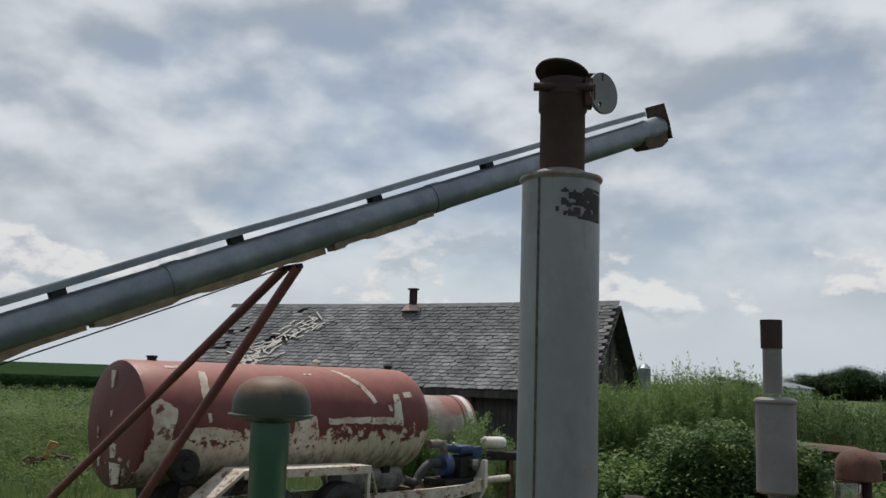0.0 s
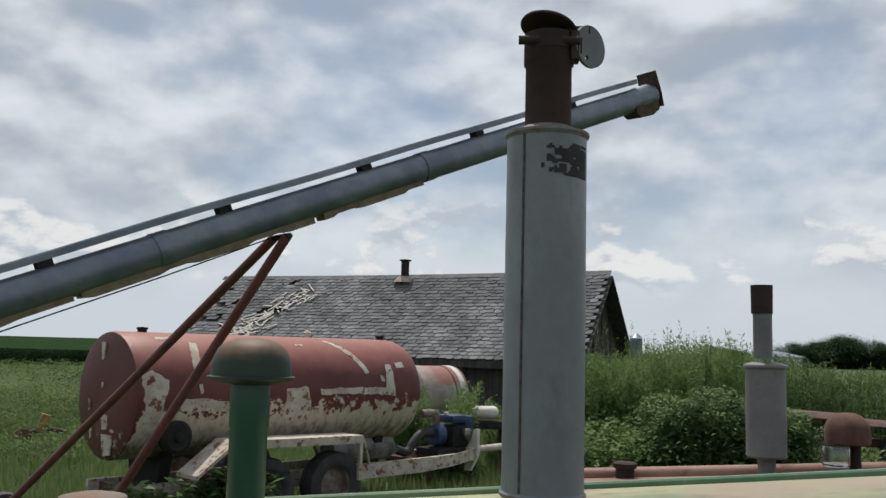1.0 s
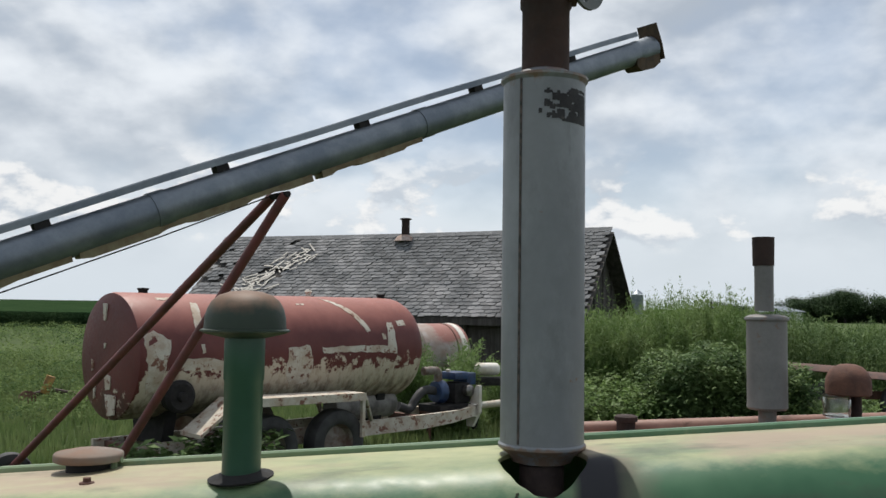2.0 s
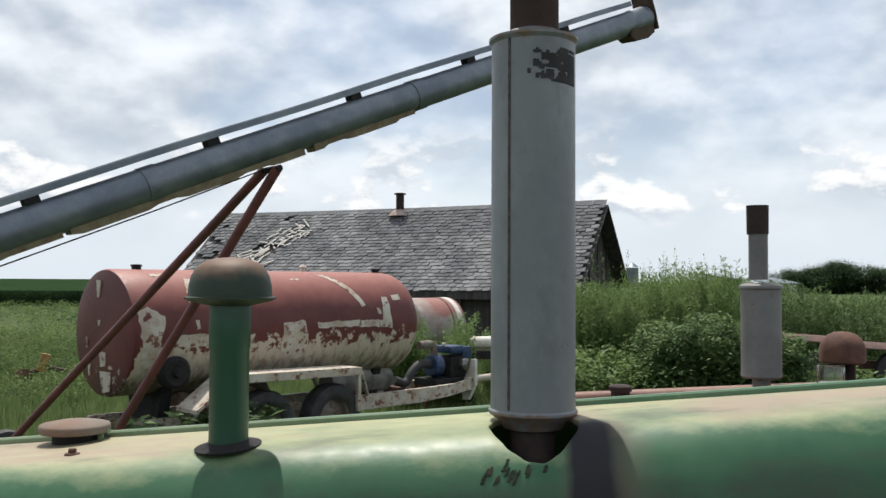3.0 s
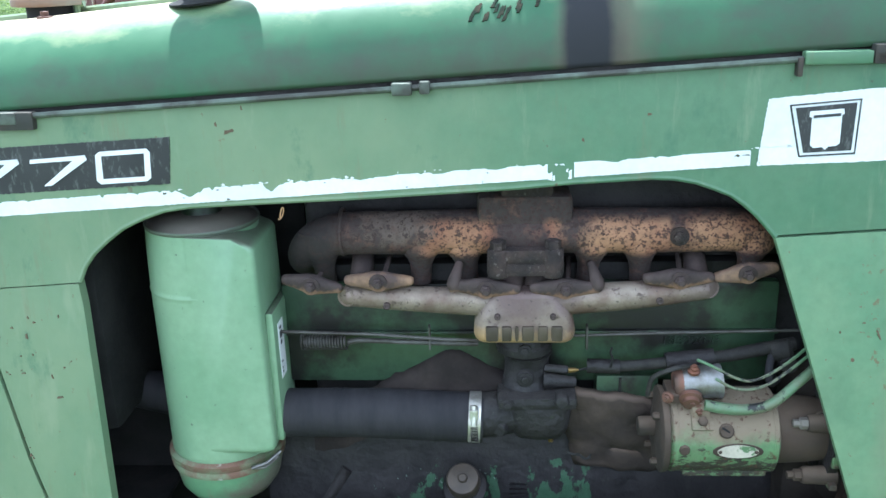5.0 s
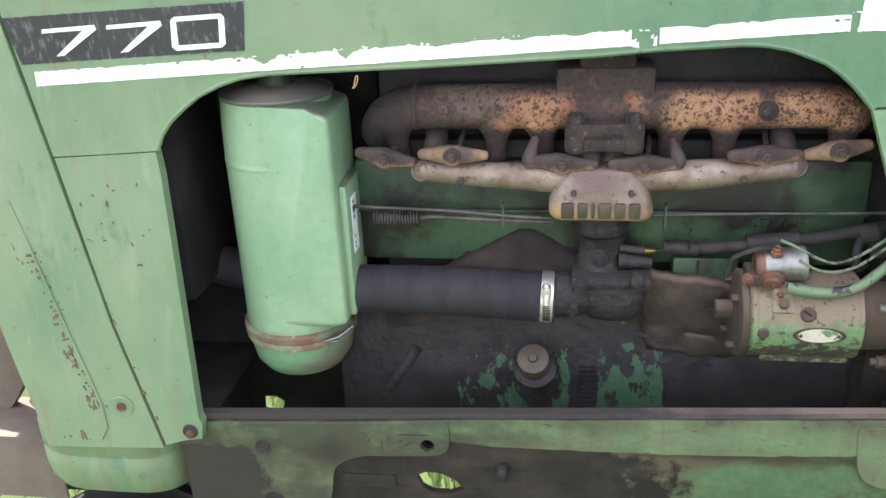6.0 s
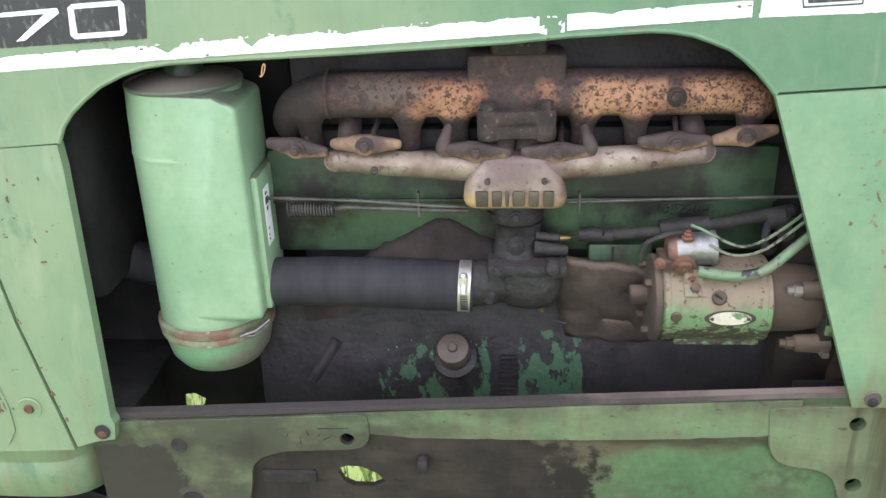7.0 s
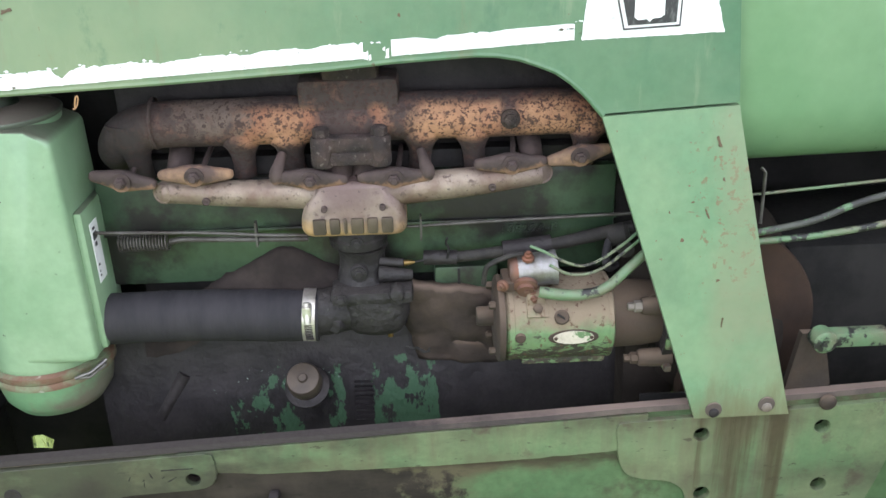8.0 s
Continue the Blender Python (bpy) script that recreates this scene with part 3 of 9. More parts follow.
def make_distance():
    for k, (x, y, h, w) in enumerate(((59.5, 150, 3.9, 5), (62.5, 152, 4.9, 6), (66.5, 148, 5.9, 7), (70, 151, 5.2, 7), (73, 150, 4.6, 7), (78, 152, 4.4, 7),
                                      (83, 150, 4.8, 7), (88, 152, 4.5, 7), (68.0, 156, 5.6, 7), (62.0, 156, 4.4, 6), (70.8, 157, 5.0, 7), (75.5, 156, 4.6, 7),
                                      (47.5, 150, 3.4, 5.2), (45.0, 152, 2.6, 3.4), (27.6, 83, 2.3, 2.6), (25.4, 80, 1.5, 1.9), (93, 151, 4.4, 7))):
        make_tree(x, y, h, w, k)
    b = thing("far_shed", "small white farm building far across the field", "building", m=pose(31.0, 80, 0, 0, 0, 12))
    bm = bmesh.new()
    box(bm, -1.5, 1.5, -0.02, 3, 0, 1.75)
    part("wall", bm, WHITE_FAR, b)
    bm = bmesh.new()
    plate(bm, [(-1.7, 1.7), (1.7, 1.7), (1.7, 1.78), (-1.7, 1.78)], 1, to3d=lambda x, z, d: (x, -0.2 + 3.4 * d, z + 0.45 * d))
    part("roof", bm, GALV, b)
    s = thing("grain_bin", "pale corrugated steel grain bin behind the shed", "grain bin", m=pose(13.0, 60, 0))
    bm = bmesh.new()
    prof = [(0.42, 0.0)]
    for k in range(40):
        prof += [(0.42, 0.07 * k + 0.02), (0.43, 0.07 * k + 0.045)]
    lathe(bm, prof, seg=24)
    part("wall", bm, GALV, s)
    bm = bmesh.new()
    lathe(bm, [(0.45, 2.82), (0.08, 3.12), (0, 3.14)], seg=24)
    part("roof", bm, GALV, s)
    p = thing("utility_pole", "thin grey utility pole in the distance", "pole", m=pose(31.5, 105, 0))
    bm = bmesh.new()
    tube(bm, [(0, 0, 0), (0, 0, 3.0)], [0.09, 0.06], 8)
    part("post", bm, WOOD_DARK, p)
    bm = bmesh.new()
    box(bm, -0.3, 0.3, -0.05, 0.05, 2.7, 2.8)
    part("crossarm", bm, WOOD_DARK, p)


WHITE_FAR = material("chalky_white_boards", (0.52, 0.54, 0.54), (0.44, 0.46, 0.47), scale=2, rough=0.8, bump=0.1)

# ---- old shed ----
SHED = pose(3.26, 17.4, 0, 0, 0, 180 - 26)  # origin under the near ridge end, x along the ridge, y towards the yard


def make_shed():
    L, half, ridge, eave = 10.0, 1.95, 3.46, 1.58
    shed = thing("old_shed", "weathered wooden shed with a worn grey shingle roof", "shed", m=SHED)
    # local frame: x runs along the ridge away from the near gable, y is positive towards the yard
    ground, wall_top = -0.1, eave + 0.1
    bm = bmesh.new()
    plate(bm, [(0.25, ground), (L - 0.25, ground), (L - 0.25, wall_top), (0.25, wall_top)], 1,
          holes=[[(2.55, 0.85), (3.2, 0.85), (3.2, 1.45), (2.55, 1.45)]], to3d=lambda x, z, d: (x, half - 0.28 - 0.12 * d, z))
    part("wall", bm, WOOD_DARK, shed, "dark weathered board wall under the eave")
    bm = bmesh.new()
    box(bm, 0.25, L - 0.25, -half + 0.28, -half + 0.40, ground, wall_top)
    part("wall", bm, WOOD_DARK, shed)
    # gable boards, each on its own
    w = half - 0.3
    n = 15
    for k in range(n):
        y0, y1 = -w + 2 * w * k / n + 0.008, -w + 2 * w * (k + 1) / n - 0.008
        top = lambda y: ridge - 0.1 - (ridge - eave) * abs(y) / half
        for x in (0.22, L - 0.25):
            bm = bmesh.new()
            off = 0.012 * (k % 3)
            vs = [bm.verts.new((x + dx, y, z)) for dx in (-off, 0.03) for y, z in ((y0, ground), (y1, ground), (y1, top(y1)), (y0, top(y0)))]
            for f in ((0, 1, 2, 3), (7, 6, 5, 4), (0, 1, 5, 4), (1, 2, 6, 5), (2, 3, 7, 6), (3, 0, 4, 7)):
                bm.faces.new([vs[i] for i in f])
            part("board", bm, WOOD_DARK, shed, smooth=0)
    win = part("window", box(bmesh.new(), 2.5, 3.25, half - 0.26, half - 0.22, 0.80, 0.85), WOOD_DARK, shed, "old window in the board wall")
    for x in (2.5, 3.2):
        part("frame", box(bmesh.new(), x, x + 0.05, half - 0.27, half - 0.22, 0.85, 1.45), WOOD_DARK, win)
    part("pane", box(bmesh.new(), 2.55, 3.2, half - 0.345, half - 0.335, 0.85, 1.45), GLASS_DARK, win)
    # roof deck
    for s in (1, -1):
        bm = bmesh.new()
        plate(bm, [(-0.12, ridge - 0.03), (L + 0.12, ridge - 0.03), (L + 0.12, eave), (-0.12, eave)], 1,
              to3d=lambda x, z, d, s=s: (x, s * half * (ridge - 0.03 - z) / (ridge - 0.03 - eave), z - 0.05 * d - 0.035))
        part("roof", bm, WOOD_DARK, shed, "sagging board roof deck")
    part("fascia", box(bmesh.new(), -0.1, L + 0.1, half - 0.03, half + 0.01, eave - 0.18, eave - 0.06), WOOD_DARK, shed)
    # shingles in staggered courses on the yard side
    slope = math.hypot(half, ridge - eave)
    dy, dz = half / slope, -(ridge - eave) / slope
    rows, tab = 25, 0.175
    expo = slope / rows
    bm = bmesh.new()
    th, ln = 0.012, expo * 1.25
    outline = [(0.004, 0), (tab - 0.004, 0), (tab - 0.004, ln - 0.004), (tab - 0.02, ln), (0.035, ln - 0.004), (0.004, ln - 0.035)]
    vs = [bm.verts.new((x, y, h + (th if y > 0.1 else 0))) for h in (0, th) for x, y in outline]
    m6 = len(outline)
    bm.faces.new(vs[:m6][::-1])
    bm.faces.new(vs[m6:])
    for k in range(m6):
        bm.faces.new((vs[k], vs[(k + 1) % m6], vs[m6 + (k + 1) % m6], vs[m6 + k]))
    tab_mesh = to_mesh("shingle", bm, SHINGLE, 0)
    base = np.array([v.co[:] for v in tab_mesh.vertices])
    polys = [tuple(p.vertices) for p in tab_mesh.polygons]
    basis = Matrix(((1, 0, 0), (0, dy, -dz), (0, dz, dy))).to_4x4()
    basis = Matrix(((1, 0, 0, 0), (0, dy, -dz, 0), (0, dz, dy, 0), (0, 0, 0, 1)))
    rest_v, rest_f, count = [], [], 0
    r = random.Random(3)
    for row in range(rows):
        for k in range(-1, int(L / tab) + 1):
            x = k * tab + (0.5 * tab if row % 2 else 0) + r.uniform(-0.012, 0.012)
            if x < -0.16 or x > L - 0.1:
                continue
            bare = (row < 12 and noise.noise((x * 0.55, row * 0.12, 7.3)) > 0.50) or (x > 7.6 and noise.noise((x * 1.1, row * 0.3, 1.0)) > 0.28)
            if bare and r.random() < 0.75:
                continue
            s = row * expo + r.uniform(-0.014, 0.014)
            tilt = pose(0, 0, 0, r.uniform(0.6, 3.4), r.uniform(-1.4, 1.4), r.uniform(-2.4, 2.4))
            sag = -0.03 * math.sin(math.pi * x / L)
            m = Matrix.Translation((x, s * dy, ridge + s * dz + 0.012 + sag)) @ basis @ tilt
            if count < 300 and 0 < x < 5.6 and row < 18:
                ob = new("shingle", tab_mesh)
                ob.parent, ob.matrix_local = shed, m
                count += 1
            else:
                o = len(rest_v)
                rest_v += [m @ Vector(c) for c in base]
                rest_f += [[o + i for i in p] for p in polys]
    me = bpy.data.meshes.new("shingles")
    me.from_pydata([v[:] for v in rest_v], [], rest_f)
    me.materials.append(SHINGLE_REST)
    ob = new("shingles", me)
    ob.parent = shed
    tagged(ob, kind="stuff")
    # bare laths showing where shingles have gone
    r = random.Random(5)
    for k in range(95):
        f = r.random()
        s = (0.22 + 0.72 * f) * slope
        x0 = 7.2 + 1.5 * f + r.gauss(0, 0.24)
        bm = bmesh.new()
        box(bm, 0, r.uniform(0.10, 0.36), -0.016, 0.016, 0, 0.012)
        lath = part("lath", bm, PALE_WOOD, shed, smooth=0)
        lath.matrix_local = Matrix.Translation((x0, s * dy, ridge + s * dz + 0.055)) @ basis @ pose(0, 0, 0, r.uniform(-3, 3), r.uniform(-4, 4), r.choice((-35, -10, 25, 50, 70)) + r.uniform(-12, 12))
    # ridge cap and flue
    for k in range(34):
        bm = bmesh.new()
        plate(bm, [(0.005, 0.0), (0.30, 0.0), (0.30, 0.13), (0.005, 0.13)], 1, to3d=lambda x, z, d: (x, z * dy, -z * -dz - 0.01 * d))
        cap = part("ridge_shingle", bm, SHINGLE, shed, smooth=0)
        cap.matrix_local = pose(k * 0.305 - 0.1, 0, ridge + 0.045 - 0.03 * math.sin(math.pi * k / 34), 0, 0, 0)
    xf = 4.83
    flue = part("flue", lathe(bmesh.new(), [(0.095, -0.25), (0.095, 0.32), (0.14, 0.33), (0.14, 0.355), (0.08, 0.365), (0.08, 0.32)], (xf, 0.10, ridge), seg=18), STACK2, shed, "short rusty flue pipe")
    part("flashing", lathe(bmesh.new(), [(0.25, -0.17), (0.19, -0.07), (0.10, -0.02)], (xf, 0.13, ridge - 0.01), seg=12), FLASHING, flue, "rust-stained metal flashing")


GLASS_DARK = material("dusty_dark_glass", (0.02, 0.025, 0.03), (0.04, 0.045, 0.05), rough=0.2, bump=0)
SHINGLE_REST = SHINGLE.copy()
_nt = SHINGLE_REST.node_tree
_oi = next(x for x in _nt.nodes if x.type == "OBJECT_INFO")
_geo = _nt.nodes.new("ShaderNodeNewGeometry")
_nt.links.new(_geo.outputs["Random Per Island"], _oi.outputs["Random"].links[0].to_socket)
PALE_WOOD = material("bare_pale_lath", (0.62, 0.59, 0.54), (0.42, 0.39, 0.35), scale=6, rough=0.9, bump=0.2)
FLASHING = material("rusty_flashing", (0.28, 0.19, 0.15), (0.36, 0.29, 0.26), scale=8, rough=0.7, bump=0.2)

# ---- tank trailer ----


def tank_material():
    """Red paint worn through to old white along the lower flank, in ragged flakes."""
    m = material("worn_red_over_white_paint", (0.088, 0.0225, 0.0225), (0.140, 0.042, 0.037), scale=1.6, spread=(0.35, 0.7), rough=0.5, bump=0.08, fine=0.07, spec=0.3)
    nt = m.node_tree
    n, link = nt.nodes.new, nt.links.new
    b = nt.nodes["Principled BSDF"]
    old = b.inputs["Base Color"].links[0].from_socket
    tc, sep = n("ShaderNodeTexCoord"), n("ShaderNodeSeparateXYZ")
    link(tc.outputs["Object"], sep.inputs[0])
    drop = n("ShaderNodeMapRange")
    drop.inputs[1].default_value, drop.inputs[2].default_value = 0.12, -0.32
    drop.inputs[3].default_value, drop.inputs[4].default_value = -0.22, 0.26
    link(sep.outputs[2], drop.inputs[0])

    def tex(scale, stretch, detail=8):
        mp, t = n("ShaderNodeMapping"), n("ShaderNodeTexNoise")
        mp.inputs["Scale"].default_value = stretch
        t.inputs["Scale"].default_value, t.inputs["Detail"].default_value, t.inputs["Roughness"].default_value = scale, detail, 0.68
        link(tc.outputs["Object"], mp.inputs[0])
        link(mp.outputs[0], t.inputs["Vector"])
        return t.outputs["Fac"]

    rim, drop2 = n("ShaderNodeMapRange"), n("ShaderNodeMath")
    rim.inputs[1].default_value, rim.inputs[2].default_value, rim.inputs[3].default_value, rim.inputs[4].default_value = -0.02, 0.05, -0.30, 0.0
    link(sep.outputs[0], rim.inputs[0])
    drop2.operation = "ADD"
    link(drop.outputs[0], drop2.inputs[0])
    link(rim.outputs[0], drop2.inputs[1])
    add = n("ShaderNodeMath")
    add.operation = "ADD"
    link(drop2.outputs[0], add.inputs[0])
    link(tex(13.0, (0.8, 1.0, 0.9), 15), add.inputs[1])
    edge = n("ShaderNodeMapRange")
    edge.inputs[1].default_value, edge.inputs[2].default_value = 0.535, 0.565
    link(add.outputs[0], edge.inputs[0])
    white = n("ShaderNodeMix")
    white.data_type = "RGBA"
    white.inputs[6].default_value, white.inputs[7].default_value = (0.50, 0.44, 0.35, 1), (0.24, 0.13, 0.085, 1)
    streak = n("ShaderNodeMapRange")
    streak.inputs[1].default_value, streak.inputs[2].default_value = 0.50, 0.74
    link(tex(9.0, (1.4, 1.0, 0.5), 8), streak.inputs[0])
    link(streak.outputs[0], white.inputs["Factor"])
    mix = n("ShaderNodeMix")
    mix.data_type = "RGBA"
    link(edge.outputs[0], mix.inputs["Factor"])
    link(old, mix.inputs[6])
    link(white.outputs[2], mix.inputs[7])
    link(mix.outputs[2], b.inputs["Base Color"])
    return m


TANK_PAINT = tank_material()
# mottled darker towards the bottom
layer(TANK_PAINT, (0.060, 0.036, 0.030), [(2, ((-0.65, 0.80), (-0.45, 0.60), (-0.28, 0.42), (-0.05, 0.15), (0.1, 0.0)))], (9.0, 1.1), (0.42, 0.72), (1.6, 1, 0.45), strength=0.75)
# upper faces paler: the sunlit top is put into the colour
dusty(TANK_PAINT, (0.36, 0.145, 0.115), 0.35, 0.95, 0.75, 5.0, 0.4)
SUMP_GREY = material("grimy_pale_grey_paint", (0.20, 0.19, 0.18), (0.07, 0.062, 0.058), scale=5, rough=0.6, bump=0.15)
# whitish highlight along the cylinder's top, painted in
dusty(SUMP_GREY, (0.34, 0.32, 0.29), 0.3, 0.9, 0.8, 9.0, 0.5)
BLUE = material("blue_pump_paint", (0.018, 0.048, 0.13), (0.012, 0.024, 0.06), scale=12, rough=0.45, bump=0.1)
CHALK = material("chalky_white_paint", (0.62, 0.60, 0.56), (0.50, 0.45, 0.38), scale=8, rough=0.75, bump=0.1)
STEEL = material("dull_bare_steel", (0.25, 0.245, 0.24), (0.14, 0.13, 0.125), scale=20, rough=0.4, metal=0.8, bump=0.1)
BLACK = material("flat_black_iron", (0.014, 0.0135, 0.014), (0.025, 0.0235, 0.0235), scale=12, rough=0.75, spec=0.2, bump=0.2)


def ragged(rnd, pts, amount):
    """The outline with extra points and uneven edges."""
    out = []
    for k, (x, z) in enumerate(pts):
        x2, z2 = pts[(k + 1) % len(pts)]
        n = max(2, int(math.hypot(x2 - x, z2 - z) / (amount * 2.2)))
        out += [(x + (x2 - x) * i / n + rnd.uniform(-amount, amount) * 0.5, z + (z2 - z) * i / n + rnd.uniform(-amount, amount) * 0.5) for i in range(n)]
    return out


def wheel(parent, centre, radius, width, rim, axis=(0, 1, 0), name="wheel", lugs=0):
    """A tyre with a dished rim; the axis points out of the wheel's face."""
    w = width / 2
    seg = 40
    hub = part(name, lathe(bmesh.new(), [(0, w * 0.35), (rim * 0.3, w * 0.4), (rim * 0.45, w * 0.15), (rim * 0.85, w * 0.1), (rim, w * 0.7), (rim * 1.03, w * 0.72),
                                         (rim * 0.98, -w * 0.7), (0, -w * 0.6)], centre, axis, seg=28), CHALK_RIM, parent)
    prof = [(rim * 1.0, -w * 0.75), (rim * 1.12, -w * 0.95), ((rim + radius) / 2, -w), (radius * 0.95, -w * 0.85), (radius, -w * 0.55), (radius, w * 0.55),
            (radius * 0.95, w * 0.85), ((rim + radius) / 2, w), (rim * 1.12, w * 0.95), (rim * 1.0, w * 0.75)]
    bm = lathe(bmesh.new(), prof, centre, axis, seg=seg, close=False)
    if lugs:
        fr = Matrix.Translation(centre) @ axis_frame(axis)
        for k in range(lugs):
            for s in (-1, 1):
                m = fr @ pose(0, 0, 0, 0, 0, 360 * (k + 0.25 * s) / lugs) @ pose(radius + 0.008, 0, s * w * 0.42, s * 35, 0, 0)
                box(bm, -0.03, 0.03, -0.025, 0.025, -w * 0.5, w * 0.5, m)
    part("tyre", bm, RUBBER, hub, "worn black rubber tyre")
    return hub


CHALK_RIM = material("rusty_white_rim", (0.20, 0.18, 0.16), (0.10, 0.06, 0.045), scale=10, rough=0.7, bump=0.15)


def make_trailer():
    tr = thing("tank_trailer", "two-wheeled trailer carrying a long red tank with flaking paint", "tank trailer", m=pose(-3.33, 7.05, 0, 0, 0, 46.2))
    R, L, cz = 0.605, 3.62, 1.255
    # tank: x runs from the near flat end to the far domed end
    prof = [(0, -0.05), (R * 0.5, -0.045), (R * 0.9, -0.03), (R * 0.985, -0.012), (R, 0.02)] + [(R, 0.02 + (L - 0.2) * k / 12) for k in range(1, 13)]
    prof += [(R * 0.985, L - 0.10), (R * 0.94, L - 0.04), (R * 0.8, L + 0.05), (R * 0.55, L + 0.11), (0, L + 0.14)]
    bm = lathe(bmesh.new(), prof, (0, 0, 0), (1, 0, 0), seg=72)
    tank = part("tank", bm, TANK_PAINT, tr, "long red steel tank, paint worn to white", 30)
    tank.location = (0, 0, cz)
    rnd = random.Random(11)

    def flake(pts, amount=0.02):
        bm = bmesh.new()
        ol = ragged(rnd, pts, amount)
        plate(bm, ol, 1, to3d=lambda x, a, d: (x, -(R + 0.003 - 0.008 * d) * math.cos(a / R), (R + 0.003 - 0.008 * d) * math.sin(a / R)))
        part("paint_flake", bm, WHITE_FLAKE, tank, "patch of bare white paint", 0)

    # outlines on the near flank: length along the tank, arc height from the axis
    flake([(0.02, 0.22), (0.13, 0.26), (0.30, 0.16), (0.26, 0.0), (0.22, -0.28), (0.08, -0.36), (0.06, -0.1)])
    flake([(0.42, -0.02), (0.62, 0.0), (0.98, -0.06), (0.99, -0.14), (0.7, -0.13), (0.40, -0.12)])
    flake([(0.62, 0.62), (0.70, 0.6), (0.66, 0.38), (0.60, 0.2), (0.56, 0.22), (0.58, 0.42)], 0.015)
    flake([(0.60, 0.12), (0.64, 0.12), (0.65, 0.04), (0.62, 0.03)], 0.01)
    flake([(1.62, 0.06), (1.90, 0.09), (1.95, -0.15), (1.9, -0.33), (1.72, -0.36), (1.6, -0.2)])
    flake([(2.06, 0.06), (2.5, 0.07), (3.0, 0.06), (3.05, 0.34), (3.13, 0.33), (3.14, -0.03), (2.6, 0.0), (2.07, 0.0)], 0.018)
    flake([(2.30, 0.76), (2.42, 0.72), (2.62, 0.50), (2.78, 0.24), (2.72, 0.22), (2.56, 0.46), (2.40, 0.66)], 0.012)
    flake([(3.20, 0.36), (3.33, 0.37), (3.34, 0.30), (3.21, 0.29)], 0.012)
    flake([(2.93, 0.20), (2.99, 0.20), (2.99, 0.13), (2.94, 0.13)], 0.01)
    for x, z, w, h in ((0.30, 0.7, 0.16, 0.05), (1.5, 0.56, 0.10, 0.02), (1.9, 0.62, 0.12, 0.02), (1.45, 0.35, 0.08, 0.02)):
        flake([(x, z), (x + w, z + h * 0.3), (x + w * 0.8, z - h), (x, z - h)], 0.01)

    def end_flake(y, z, w, h):
        bm = bmesh.new()
        plate(bm, ragged(rnd, [(y, z), (y + w, z), (y + w * 0.7, z - h), (y + 0.1 * w, z - h * 0.9)], 0.014), 1, to3d=lambda a, b, d: (-0.056 + 0.012 * d + 0.02 * (a * a + b * b), a, b))
        part("paint_flake", bm, WHITE_FLAKE, tank, "patch of bare white paint", 0)

    end_flake(0.02, 0.5, 0.08, 0.17)
    end_flake(0.0, 0.12, 0.05, 0.05)
    end_flake(-0.12, -0.18, 0.14, 0.14)
    end_flake(-0.22, -0.36, 0.22, 0.2)
    end_flake(0.25, -0.05, 0.05, 0.1)
    end_flake(0.2, -0.3, 0.05, 0.12)
    for x in (0.30, 3.42):
        part("filler_cap", lathe(bmesh.new(), [(0.045, -0.03), (0.045, 0.025), (0.055, 0.027), (0.055, 0.045), (0, 0.05)], (x, 0, R), seg=14), BLACK, tank)
    part("vent", lathe(bmesh.new(), [(0.03, -0.03), (0.03, 0.04), (0.045, 0.05), (0.03, 0.075), (0, 0.08)], (2.35, 0.05, R), seg=12), CHALK, tank)
    # round black hose reel on the flank
    part("hub_cap", lathe(bmesh.new(), [(0.15, 0), (0.155, 0.10), (0.12, 0.13), (0.05, 0.12), (0.04, 0.17), (0, 0.18)], (0.40, -0.50, -0.36), (0, -1, 0), seg=24), BLACK, tank, "black round fitting")
    # frame
    for y in (-0.34, 0.30):
        bm = bmesh.new()
        plate(bm, [(0.0, 0.44), (4.0, 0.44), (4.55, 0.45), (4.86, 0.50), (4.86, 0.36), (4.4, 0.30), (3.9, 0.27), (0.0, 0.27)], 1, to3d=lambda x, z, d, y=y: (x, y + 0.05 * d, z))
        part("side_rail", bm, WHITE_FLAKE, tr, "white painted rail, rusting through", 0)
    for x in (0.15, 1.2, 2.9, 3.9, 4.45):
        part("crossmember", box(bmesh.new(), x - 0.04, x + 0.04, -0.29, 0.30, 0.30, 0.42, bevel=0.006), RUST, tr)
    for x in (0.4, 3.1):
        bm = bmesh.new()
        plate(bm, [(-0.26, 0.40), (0.26, 0.40), (0.34, 0.74), (0.2, 0.69), (0, 0.66), (-0.2, 0.69), (-0.34, 0.74)], 1, to3d=lambda y, z, d, x=x: (x + 0.12 * d, y, z))
        part("saddle", bm, BLACK, tr, "black iron saddle under the tank", 0)
    part("sump", lathe(bmesh.new(), [(0, 2.50), (0.13, 2.52), (0.155, 2.56), (0.155, 3.40), (0.13, 3.45), (0, 3.47)], (0, -0.18, 0.60), (1, 0, 0), seg=28), SUMP_GREY, tr, "grimy grey cylinder slung under the tank")
    # fender with slanted ends over the near wheels
    bm = bmesh.new()
    y0, y1 = -0.98, -0.62
    for (xa, za), (xb, zb) in (((0.40, 0.58), (0.80, 0.87)), ((0.80, 0.87), (2.36, 0.845))):
        plate(bm, [(xa, za), (xb, zb), (xb, zb - 0.035), (xa, za - 0.035)], 1, to3d=lambda x, z, d: (x, y0 + (y1 - y0) * d, z))
    plate(bm, [(0.80, 0.87), (2.36, 0.845), (2.36, 0.765), (0.80, 0.79)], 1, to3d=lambda x, z, d: (x, y0 + 0.006 - 0.01 * d, z))
    part("fender", bm, WHITE_FLAKE, tr, "flat fender with flaking white paint", 0)
